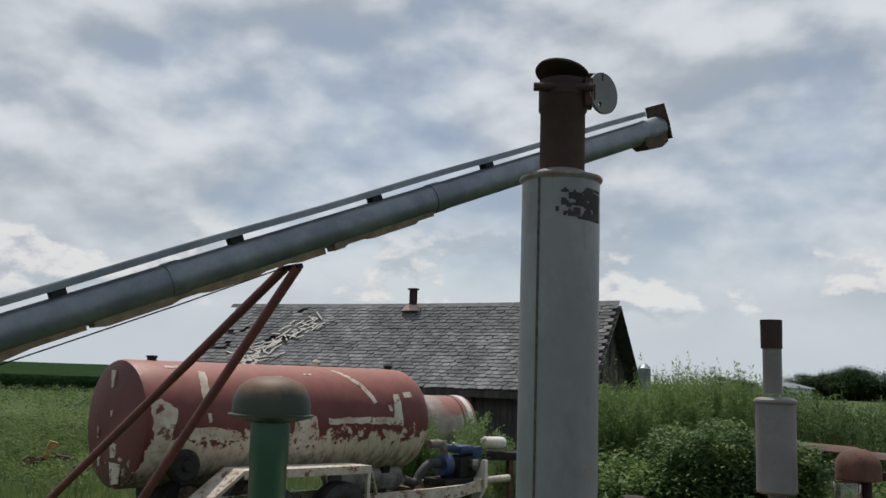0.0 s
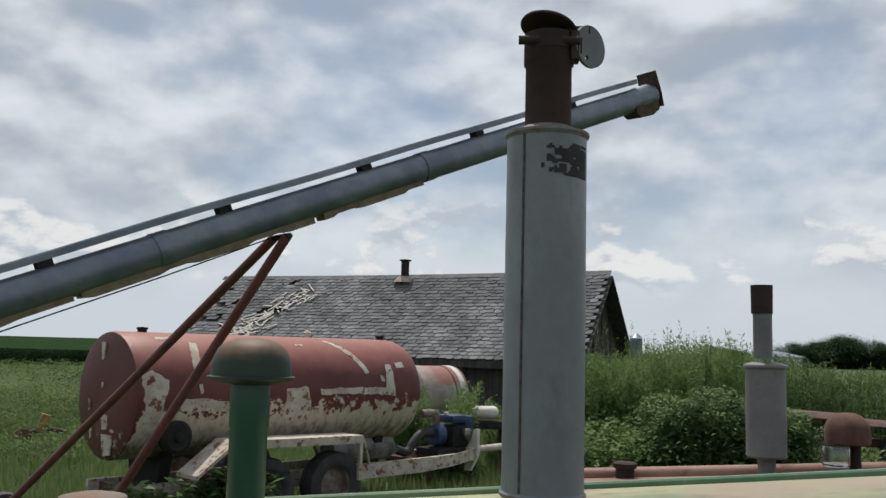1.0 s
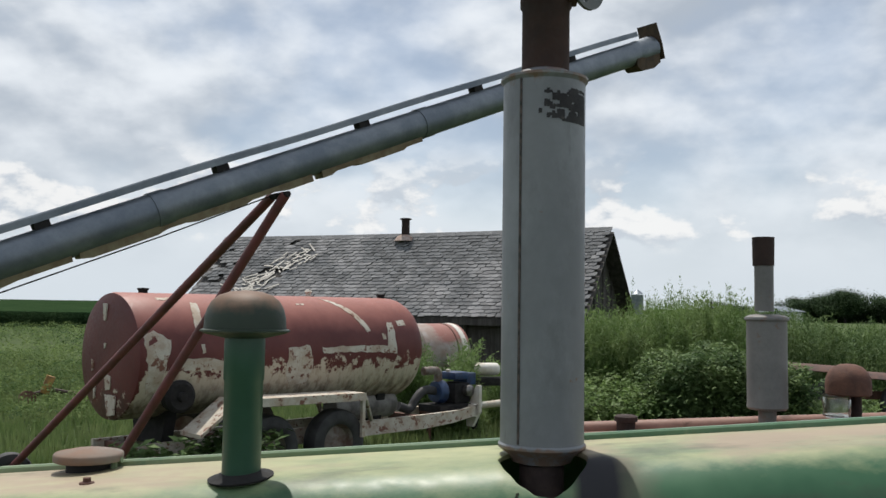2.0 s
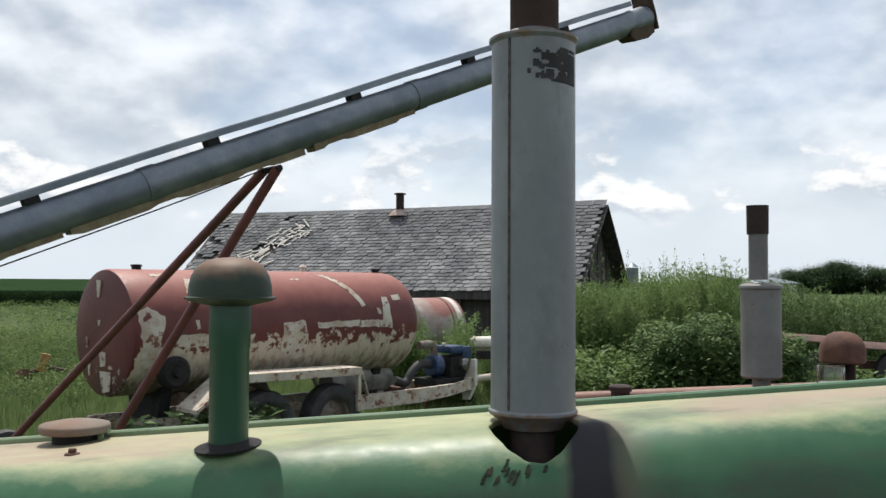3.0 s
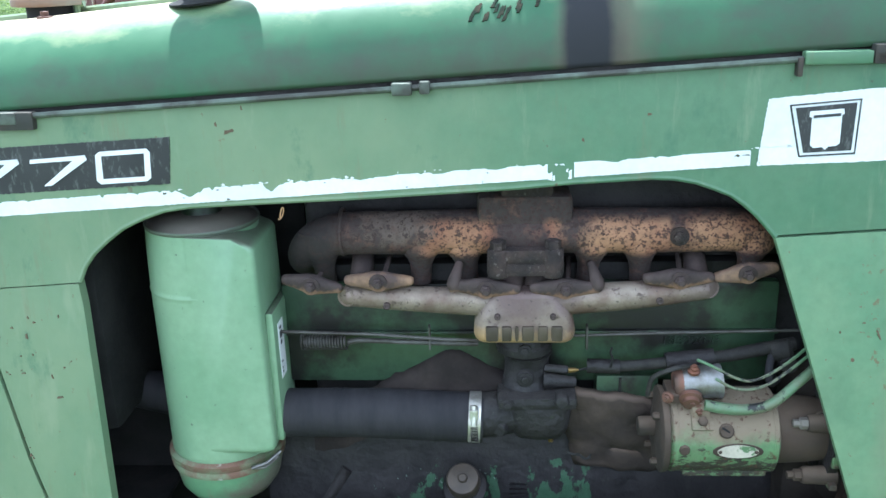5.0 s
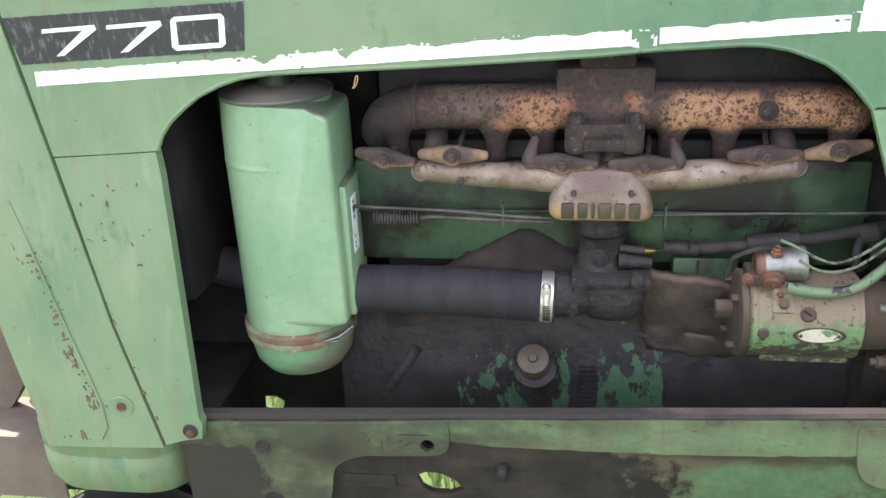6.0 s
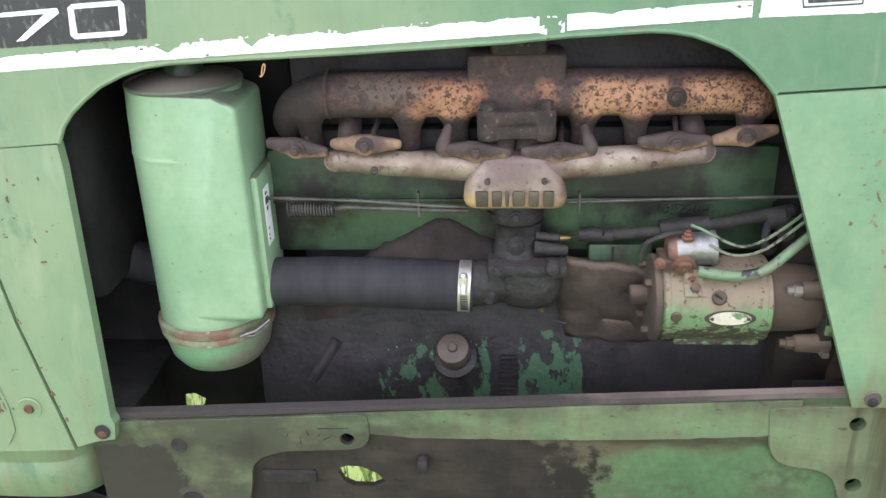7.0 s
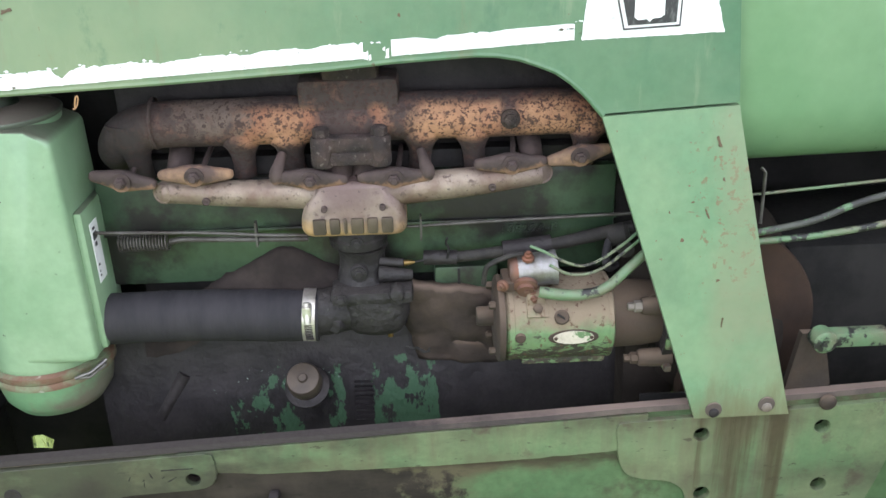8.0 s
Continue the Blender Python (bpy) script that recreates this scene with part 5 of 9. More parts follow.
MANIFOLD_DARK = material("burnt_dark_cast_iron", (0.024, 0.018, 0.0175), (0.055, 0.036, 0.032), scale=26, rough=0.9, bump=1.0, bump_scale=170, fine=0.2)
layer(MANIFOLD_DARK, (0.16, 0.13, 0.12), [(2, ((1.0, 0.42), (1.4, 0.42)))], (120.0, 1.0), (0.50, 0.60), strength=0.7)
ALUMINIUM = material("stained_cast_aluminium", (0.32, 0.262, 0.215), (0.16, 0.105, 0.082), scale=14, spread=(0.38, 0.62), rough=0.55, metal=0.35, bump=0.25, bump_scale=120,
                     third=(0.08, 0.055, 0.045), third_scale=70, third_at=(0.57, 0.66))
layer(ALUMINIUM, (0.135, 0.092, 0.090), [(0, ((-0.32, 0.3), (-0.10, 0.3), (-0.05, 0.65), (0.03, 0.6), (0.07, 0.35), (0.2, 0.35), (0.27, 0.7))), (2, ((0.99, 0.55), (1.03, 0.75), (1.06, 1.05), (1.10, 1.3)))], (18.0, 0.8), (0.36, 0.70), strength=0.85)
layer(ALUMINIUM, (0.52, 0.32, 0.14), [(2, ((0.99, 0.75), (1.02, 0.6), (1.04, 0.38), (1.06, 0.2), (1.10, 0.1)))], (16.0, 0.9), (0.46, 0.72), strength=0.7)
layer(ALUMINIUM, (0.045, 0.032, 0.028), [(2, ((0.99, 0.42), (1.10, 0.42)))], (130.0, 1.2), (0.56, 0.62), strength=0.7)
CLAMP_RUST = material("heat_rusted_clamp_iron", (0.070, 0.047, 0.043), (0.036, 0.0245, 0.0235), scale=26, rough=0.8, bump=0.4, bump_scale=90)
layer(CLAMP_RUST, (0.24, 0.135, 0.085), [(2, ((-0.013, 0.85), (-0.004, 0.55), (0.004, 0.30), (0.012, 0.15)))], (32.0, 1.1), (0.50, 0.68), strength=0.8)
STARTER = material("dusty_green_starter_paint", (0.095, 0.185, 0.08), (0.13, 0.20, 0.10), scale=6, rough=0.65, bump=0.5, bump_scale=110, fine=0.25)
layer(STARTER, (0.20, 0.155, 0.11), [(2, ((0.79, 0.25), (0.85, 0.3), (0.875, 0.62), (0.93, 0.85)))], (13.0, 0.8), (0.42, 0.62), rough=0.85)
layer(STARTER, (0.035, 0.03, 0.024), [(2, ((0.78, 0.60), (0.825, 0.64), (0.845, 0.46), (0.87, 0.30), (0.93, 0.2)))], (75.0, 1.2), (0.52, 0.58), (0.7, 1, 1.6), rough=0.7)
layer(STARTER, (0.12, 0.085, 0.06), [(0, ((0.15, 0.5), (0.26, 0.42), (0.272, 0.5), (0.285, 0.4), (0.36, 0.5)))], (30.0, 1.0), (0.46, 0.66), strength=0.7)
layer(STARTER, (0.085, 0.042, 0.026), [(2, ((0.79, 0.46), (0.93, 0.46)))], (110.0, 1.2), (0.55, 0.60), (1, 1, 0.8), strength=0.85)
CANISTER = material("clean_green_enamel", (0.185, 0.30, 0.185), (0.225, 0.335, 0.215), scale=6, rough=0.38, bump=0.04, third=(0.05, 0.05, 0.04), third_scale=85, third_at=(0.69, 0.71), fine=0.07)
dusty(CANISTER, (0.085, 0.075, 0.062), 0.35, 0.9, 0.85, 10.0, 0.4)
layer(CANISTER, (0.115, 0.21, 0.115), [(2, ((0.8, 0.5), (1.16, 0.42)))], (5.0, 0.9), (0.45, 0.75), (1, 1, 0.5), strength=0.6)
HOSE = material("matt_black_hose_rubber", (0.019, 0.0178, 0.0215), (0.031, 0.0285, 0.033), scale=11, rough=0.75, spec=0.3, bump=0.3, stretch=(2.2, 0.6, 0.6))
RAIL = material("oil_stained_green_frame", (0.058, 0.118, 0.054), (0.085, 0.140, 0.068), scale=5, spread=(0.35, 0.65), rough=0.6, bump=0.2, bump_scale=40,
                third=(0.055, 0.042, 0.03), third_scale=9, third_at=(0.54, 0.68), third_rough=0.7, fine=0.2, spec=0.3)
layer(RAIL, (0.085, 0.064, 0.042), [(0, ((-0.3, 0.9), (0.1, 0.9), (0.2, 0.5), (0.4, 0.42))), (2, ((0.40, 0.3), (0.56, 0.45), (0.63, 0.7), (0.65, 1.1), (0.67, 0.9)))], (14.0, 0.8), (0.36, 0.66), (0.8, 1, 1.6), strength=0.85)
layer(RAIL, (0.045, 0.038, 0.024), [(2, ((0.4, 0.5), (0.62, 0.46), (0.66, 0.5)))], (9.0, 1.2), (0.48, 0.72), (0.6, 1, 1.3), strength=0.55)
layer(RAIL, (0.15, 0.115, 0.075), [(2, ((0.4, 0.36), (0.62, 0.46), (0.66, 0.5)))], (14.0, 1.2), (0.52, 0.74), (1.3, 1, 0.6), strength=0.40)
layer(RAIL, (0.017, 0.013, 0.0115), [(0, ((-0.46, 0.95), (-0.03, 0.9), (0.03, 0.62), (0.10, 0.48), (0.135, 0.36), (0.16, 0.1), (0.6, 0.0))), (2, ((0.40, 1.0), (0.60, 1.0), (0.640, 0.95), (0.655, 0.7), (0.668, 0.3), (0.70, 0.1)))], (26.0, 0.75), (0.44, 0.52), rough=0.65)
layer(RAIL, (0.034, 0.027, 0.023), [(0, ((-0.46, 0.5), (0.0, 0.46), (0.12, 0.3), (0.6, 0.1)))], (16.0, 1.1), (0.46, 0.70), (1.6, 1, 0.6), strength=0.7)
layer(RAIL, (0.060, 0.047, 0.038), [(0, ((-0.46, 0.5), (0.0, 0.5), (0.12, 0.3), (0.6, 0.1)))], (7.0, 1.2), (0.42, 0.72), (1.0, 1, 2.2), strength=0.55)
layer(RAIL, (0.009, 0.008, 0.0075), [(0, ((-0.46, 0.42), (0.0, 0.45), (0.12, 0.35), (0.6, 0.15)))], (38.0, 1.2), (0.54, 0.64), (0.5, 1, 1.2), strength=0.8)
layer(RAIL, (0.040, 0.030, 0.020), [(0, ((-0.1, 0.3), (0.08, 0.6), (0.36, 0.62), (0.46, 0.2))), (2, ((0.60, 0.0), (0.635, 0.5), (0.655, 1.1), (0.68, 1.1)))], (18.0, 1.0), (0.42, 0.66), (0.6, 1, 1.6), strength=0.8)
LIP = material("brown_dust_on_steel", (0.095, 0.075, 0.064), (0.05, 0.04, 0.036), scale=11, rough=0.9, bump=0.3)
dusty(LIP, (0.27, 0.195, 0.165), 0.5, 0.95, 0.5)
layer(LIP, (0.028, 0.023, 0.022), [(0, ((-0.7, 1.2), (-0.2, 1.0), (0.05, 0.7), (0.2, 0.4), (0.45, 0.1)))], (11.0, 0.9), (0.36, 0.70), strength=0.95)
SIDE_COVER = material("oily_green_engine_paint", (0.023, 0.048, 0.026), (0.036, 0.068, 0.037), scale=6, rough=0.4, bump=0.2, third=(0.012, 0.011, 0.010), third_scale=5.5, third_at=(0.50, 0.60), fine=0.15)
BLOCK = material("oil_black_engine_iron", (0.013, 0.012, 0.0125), (0.026, 0.023, 0.023), scale=11, rough=0.65, bump=0.9, bump_scale=55, spec=0.3, fine=0.3)
CARB = material("sooty_carburettor_casting", (0.0115, 0.0098, 0.0110), (0.027, 0.0235, 0.0250), scale=22, spread=(0.38, 0.66), rough=0.6, spec=0.4, bump=1.0, bump_scale=85, fine=0.35, third=(0.052, 0.052, 0.046), third_scale=75, third_at=(0.60, 0.70))
BRASS = material("tarnished_brass", (0.20, 0.13, 0.05), (0.12, 0.075, 0.035), scale=20, rough=0.4, metal=0.8, bump=0.1)
CHROME = material("bright_clamp_steel", (0.62, 0.60, 0.57), (0.42, 0.38, 0.34), scale=45, rough=0.35, metal=0.75, bump=0.05)
WIRE_GREEN = material("green_painted_cable", (0.105, 0.185, 0.10), (0.14, 0.12, 0.085), scale=14, rough=0.5, bump=0.1, third=(0.018, 0.018, 0.018), third_scale=35, third_at=(0.53, 0.57))
WIRE_BLACK = material("flaking_painted_hose", (0.030, 0.030, 0.030), (0.075, 0.080, 0.068), scale=20, rough=0.6, bump=0.3, third=(0.10, 0.185, 0.10), third_scale=42, third_at=(0.53, 0.57))
CASE_BROWN = material("dusty_brown_casting", (0.055, 0.036, 0.026), (0.028, 0.021, 0.017), scale=8, rough=0.85, bump=0.35)
COPPER = material("corroded_copper_stud", (0.20, 0.085, 0.055), (0.12, 0.075, 0.06), scale=25, rough=0.6, metal=0.4, bump=0.2)
CAP_TAN = material("sun_bleached_tan_rust", (0.165, 0.145, 0.125), (0.17, 0.105, 0.072), scale=9, rough=0.8, bump=0.15)
PRECLEAN = material("rust_topped_dark_green", (0.022, 0.036, 0.027), (0.036, 0.048, 0.034), scale=5, spec=0.3, rough=0.5, bump=0.1)
layer(PRECLEAN, (0.15, 0.09, 0.06), [(2, ((1.72, 0), (1.745, 0.25), (1.765, 0.6), (1.79, 0.85)))], (18.0, 0.8), (0.4, 0.75), rough=0.6)
STACK = material("burnt_black_brown_pipe", (0.026, 0.015, 0.013), (0.05, 0.026, 0.02), scale=9, rough=0.9, bump=0.35)
TANK_GREEN = material("smooth_green_tank_paint", (0.125, 0.245, 0.125), (0.165, 0.285, 0.155), scale=3, rough=0.35, bump=0.03, third=(0.03, 0.03, 0.03), third_scale=60, third_at=(0.70, 0.72), fine=0.06)


def bolt(bm, p, axis, r=0.007, h=0.008, washer=True):
    if washer:
        lathe(bm, [(r * 1.55, -0.001), (r * 1.55, 0.0025), (0, 0.0025)], p, axis, seg=16)
    lathe(bm, [(r, 0.0), (r, h * 0.85), (r * 0.8, h), (0, h)], p, axis, seg=6)
    return bm


def make_hood(t):
    hx0, hx1 = -1.12, 0.98
    hole, hr = (-0.012, -0.066), (0.067, 0.094)
    xs = np.unique(np.concatenate([np.linspace(hx0, hx1, 70), np.linspace(-0.10, 0.08, 61)]))
    sec = []
    for k in range(31):
        a = math.pi / 2 * k / 30
        sec.append((-(0.088 + 0.104 * math.cos(a)), math.sin(a)))
    top = list(np.linspace(-0.088, 0.088, 45))[1:-1]
    sec += [(y, 1.0) for y in top] + [(-y, s) for y, s in reversed(sec)]
    bm = bmesh.new()
    grid = []
    for x in xs:
        nose = max(0.0, (-1.0 - x) / 0.12)
        row = []
        for y, s in sec:
            z = hinge_z(x) + 0.008 + (hood_z(x) - hinge_z(x) - 0.008) * s * (1 - 0.25 * nose * nose) + 0.003 * (1 - (y / 0.19) ** 2)
            row.append(bm.verts.new((x, y * (1 - 0.12 * nose * nose), z)))
        grid.append(row)

    def surf(x, y):
        s = 1.0 if abs(y) < 0.088 else math.sqrt(max(0.0, 1 - ((abs(y) - 0.088) / 0.104) ** 2))
        return Vector((x, y, hinge_z(x) + 0.008 + (hood_z(x) - hinge_z(x) - 0.008) * s + 0.003 * (1 - (y / 0.19) ** 2)))

    i0, i1 = int(np.searchsorted(xs, -0.098)), int(np.searchsorted(xs, 0.072))
    ks = [k for k, (y, s) in enumerate(sec) if -0.176 < y < 0.05]
    k0, k1 = ks[0], ks[-1]
    for i, (a, b) in enumerate(zip(grid, grid[1:])):
        for k in range(len(sec) - 1):
            if not (i0 <= i < i1 and k0 <= k < k1):
                bm.faces.new((a[k], a[k + 1], b[k + 1], b[k]))
    # a clean oval hole, its rim turned down
    border = [(i, k0) for i in range(i0, i1)] + [(i1, k) for k in range(k0, k1)] + [(i, k1) for i in range(i1, i0, -1)] + [(i0, k) for k in range(k1, k0, -1)]
    outer = [grid[i][k] for i, k in border]
    rim = []
    for v in outer:
        a = math.atan2((v.co.y - hole[1]) / hr[1], (v.co.x - hole[0]) / hr[0])
        w = 1 + (0.025 if math.sin(a) > -0.4 else 0.035) * noise.noise((math.cos(a) * 3, math.sin(a) * 3, 1))
        rim.append((hole[0] + hr[0] * w * math.cos(a), hole[1] + hr[1] * w * math.sin(a)))
    last = outer
    for f, drop in ((0.7, 0.0), (0.4, 0.0), (0.15, 0.0), (0.04, -0.0008), (0.0, -0.003), (-0.03, -0.008)):
        ring = []
        for v, (rx, ry) in zip(outer, rim):
            p = surf(rx + (v.co.x - rx) * f, ry + (v.co.y - ry) * f)
            p.z += drop
            ring.append(bm.verts.new(p))
        for k in range(len(ring)):
            j = (k + 1) % len(ring)
            bm.faces.new((last[k], last[j], ring[j], ring[k]))
        last = ring
    bm.faces.new(grid[0][::-1])
    for v in [v for v in bm.verts if not v.link_faces]:
        bm.verts.remove(v)
    bmesh.ops.recalc_face_normals(bm, faces=bm.faces)
    top_ob = part("hood_top", bm, HOODGREEN, t, "sun-bleached green hood, faded and rusty blotches, some light and shade painted in", 35)
    sol = top_ob.modifiers.new("thickness", "SOLIDIFY")
    sol.thickness, sol.offset = 0.003, -1
    # raised bead along the crown
    bm = bmesh.new()
    prev = None
    for i in range(30):
        x = -1.05 + 2.0 * i / 29
        ring = [bm.verts.new((x, y, hood_z(x) + h)) for y, h in ((0.108, -0.02), (0.108, 0.008), (0.111, 0.011), (0.126, 0.010), (0.130, 0.004), (0.130, -0.03))]
        if prev:
            for q in range(6):
                bm.faces.new((prev[q], prev[(q + 1) % 6], ring[(q + 1) % 6], ring[q]))
        else:
            bm.faces.new(ring)
        prev = ring
    bm.faces.new(prev)
    part("hood_bead", bm, GREEN, t)
    for s in (1, -1):
        n = 40
        pts = [(x, s * -0.199, hinge_z(x) - 0.001) for x in np.linspace(-1.0, 0.95, n)]
        part("hinge_rod", tube(bmesh.new(), pts, 0.0042, 8), HINGE, t, "grey worn hinge rod")
        # black strip added inside the hinge gap to draw its shadow line
        part("gap_strip", box(bmesh.new(), -1.0, 0.97, min(s * -0.186, s * -0.182), max(s * -0.186, s * -0.182), -0.010, 0.014, Matrix.Translation((0, 0, 1.401)) @ pose(0, 0, 0, 0, math.degrees(math.atan(-0.051)), 0)), GREASE, t, smooth=0)
        for x0, x1, dz in ((-0.752, -0.692, -0.004), (0.328, 0.3355, -0.008), (0.4225, 0.50, 0.0)):
            zz = hinge_z((x0 + x1) / 2) + dz
            part("hinge_bracket", box(bmesh.new(), x0, x1, s * -0.198 - 0.008, s * -0.198 + 0.008, zz - 0.015, zz + 0.010, bevel=0.003), HINGE_DARK, t, "dark rusted hinge bracket")
        for x0, x1 in ((-0.197, -0.170), (-0.160, -0.146), (0.336, 0.421), (-0.76, -0.715)):
            zz = hinge_z((x0 + x1) / 2)
            part("hinge_knuckle", box(bmesh.new(), x0, x1, s * -0.199 - 0.009, s * -0.199 + 0.009, zz - 0.010, zz + 0.007, bevel=0.003), GREEN if x1 - x0 > 0.06 else HINGE, t)
        part("latch", box(bmesh.new(), 0.424, 0.50, s * -0.199 - 0.007, s * -0.199 + 0.007, hinge_z(0.46) - 0.014, hinge_z(0.46) + 0.002, bevel=0.003), LIP, t)
    # scraped marks beside the stack
    rnd = random.Random(2)
    marks = ((-0.0890, 36, 17), (-0.0845, 40, 12), (-0.0800, 41, 15), (-0.0730, 34, 11), (-0.0695, 35, 13), (-0.0580, 45, 20), (-0.0555, 40, 14), (-0.0510, 37, 20), (-0.0470, 38, 15),
             (-0.0440, 35, 19), (-0.0400, 38, 11), (-0.0280, 41, 14), (-0.0255, 39, 10), (-0.0275, 37, 8), (-0.0030, 40, 9), (-0.0020, 42, 6))
    for x, a, L in marks:
        a, L = radians(a), L * 0.001
        w = rnd.uniform(0.0014, 0.0027)
        bm = bmesh.new()

        def lay(u, v, d, x=x, a=a):
            ang = a + v / 0.13
            xx = x + u + v * 0.35
            y = -(0.088 + 0.104 * math.cos(ang))
            z = hinge_z(xx) + 0.008 + (hood_z(xx) - hinge_z(xx) - 0.008) * math.sin(ang) + 0.003 * (1 - (y / 0.19) ** 2)
            return (xx, y - 0.0012 * (1 - d), z + 0.0010 * (1 - d))

        plate(bm, ragged(rnd, [(-w, -L / 2), (w, -L / 2), (w * 0.7, L / 2), (-w * 0.6, L / 2)], 0.0018), 1, to3d=lay)
        part("scrape_mark", bm, SCRAPE, top_ob, smooth=0)


HINGE_DARK = material("dark_rusted_bracket", (0.035, 0.034, 0.030), (0.06, 0.045, 0.036), scale=30, rough=0.75, bump=0.2)
HINGE = material("worn_grey_hinge_steel", (0.105, 0.130, 0.105), (0.05, 0.05, 0.043), scale=14, spread=(0.44, 0.58), rough=0.6, bump=0.2)
SCRAPE = material("scraped_dark_metal", (0.018, 0.026, 0.019), (0.050, 0.042, 0.030), scale=60, rough=0.9, spec=0.1, bump=0.1)


def make_side_sheets(t):
    arch = [(0.3205, 1.179), (0.308, 1.194), (0.294, 1.2095), (0.278, 1.224), (0.258, 1.2385), (0.235, 1.248), (0.21, 1.257), (0.18, 1.2625), (0.152, 1.264), (0.044, 1.259), (-0.029, 1.253), (-0.254, 1.242),
            (-0.42, 1.236), (-0.487, 1.233), (-0.525, 1.228), (-0.557, 1.218), (-0.59, 1.203), (-0.615, 1.185), (-0.636, 1.167), (-0.651, 1.148), (-0.661, 1.125)]
    top = [(x, hinge_z(x) - 0.004) for x in np.linspace(-0.872, 0.484, 14)]
    fine_edge = [(0.492, 1.30), (0.5005, 1.191)]
    for side in (1, -1):
        outline = top + fine_edge + [(0.41, 1.1865), (0.3215, 1.1820)] + arch + [(-0.74, 1.120), (-0.823, 1.116), (-0.85, 1.24)]
        # unseen far sheet left closed to block light into the bay
        if side < 0:
            outline = top + [(0.487, 1.2), (0.60, 0.80), (-0.36, 0.76), (-0.66, 0.76), (-0.80, 0.76), (-0.85, 1.24)]
        bm = plate(bmesh.new(), outline, 1, to3d=lambda x, z, d: sheet(x, z, d, 0.004, 0, side))
        p = part("side_panel", bm, GREEN, t, "dull green steel side sheet, arched open on the near side only", 20)
        # rolled edge round the arch
        part("rolled_edge", tube(bmesh.new(), [(x, side * (panel_y(z) + 0.003), z) for x, z in arch], 0.004, 8), GREEN, p)
        bm = plate(bmesh.new(), [(-0.821, 1.114), (-0.662, 1.123), (-0.658, 1.09), (-0.650, 0.90), (-0.642, 0.70), (-0.637, 0.690), (-0.640, 0.664), (-0.668, 0.660), (-0.702, 0.650), (-0.762, 0.85)], 1,
                   to3d=lambda x, z, d: sheet(x, z, d, 0.02, 0.001, side))
        fp = part("front_pillar", bm, GREEN, t, "green lower front sheet with rust scratches", 20)
        bm = plate(bmesh.new(), [(-0.876, hinge_z(-0.876) - 0.004), (-0.855, 1.24), (-0.826, 1.112), (-0.766, 0.85), (-0.706, 0.646), (-0.83, 0.641), (-0.905, 0.640), (-0.913, 0.682), (-0.929, 0.740), (-0.942, 0.79), (-1.06, 1.34)], 1,
                   to3d=lambda x, z, d: sheet(x, z, d, 0.02, 0.003, side))
        gp = part("grille_side", bm, GREEN, t, "green grille side sheet with rust scratches", 20)
        bm = plate(bmesh.new(), [(0.3185, 1.1785), (0.5000, 1.1875), (0.549, 0.96), (0.6045, 0.7335), (0.4645, 0.7325), (0.392, 0.956)], 1,
                   to3d=lambda x, z, d: sheet(x, z, d, 0.014, 0.002, side))
        rp = part("rear_pillar", bm, PILLAR, t, "green rear sheet speckled with rust", 20)
        if side < 0:
            continue
        # raised fold and dimple on the grille side, screws at the foot
        bm = plate(bmesh.new(), [(-0.905, 1.05), (-0.902, 1.05), (-0.800, 0.72), (-0.796, 0.68), (-0.81, 0.655), (-0.816, 0.655), (-0.801, 0.68), (-0.804, 0.72)], 1,
                   to3d=lambda x, z, d: sheet(x, z, d, 0.006, 0.006))
        part("fold", bm, GREEN, gp)
        part("dimple", lathe(bmesh.new(), [(0.020, 0), (0.0185, 0.0016), (0.013, 0.0012), (0.009, 0.0005), (0, 0.0005)], (-0.768, panel_y(0.71) - 0.003, 0.716), (0, -1, 0), seg=24), GREEN, gp)
        part("screw", lathe(bmesh.new(), [(0.0078, 0), (0.0072, 0.0025), (0.0055, 0.003), (0.0045, 0.001), (0, 0.001)], (-0.768, panel_y(0.71) - 0.0045, 0.717), (0, -1, 0), seg=16), RUST, gp)
        for px, pz, who in ((-0.658, 0.677, fp), (0.492, 0.746, rp), (0.570, 0.751, rp)):
            s = bmesh.new()
            lathe(s, [(0.0125, 0), (0.012, 0.002), (0, 0.002)], (px, panel_y(pz) - 0.002, pz), (0, -1, 0), seg=20)
            part("washer", s, LIP, who)
            s = bmesh.new()
            lathe(s, [(0.0075, 0.001), (0.0075, 0.004), (0.005, 0.006), (0, 0.006)], (px, panel_y(pz) - 0.002, pz - 0.004), (0, -1, 0), seg=16)
            part("screw", s, CAP_TAN if px > 0.55 else RUST if px < 0 else GREASE, who, "rusty screw head")
        rnd = random.Random(8)
        for who, n, x0, x1, z0, z1 in ((gp, 60, -0.91, -0.80, 0.69, 0.98), (gp, 5, -0.90, -0.80, 0.655, 0.665), (fp, 16, -0.79, -0.68, 0.95, 1.08), (fp, 9, -0.735, -0.70, 0.68, 0.90), (rp, 12, 0.40, 0.55, 0.80, 1.17), (p, 6, -0.80, 0.45, 1.29, 1.37)):
            for _ in range(n):
                x, z = rnd.uniform(x0, x1), rnd.uniform(z0, z1)
                if who is gp:
                    x = -0.812 - 0.30 * (z - 0.72) + rnd.gauss(0, 0.006 + 0.03 * max(0, z - 0.78)) if z > 0.68 else x
                if who is fp and z < 0.92:
                    x = -0.702 - 0.30 * (z - 0.65) + rnd.gauss(0.004, 0.003)
                if who is rp and not (0.33 + (1.19 - z) * 0.34 < x < 0.47 + (1.19 - z) * 0.26):
                    continue
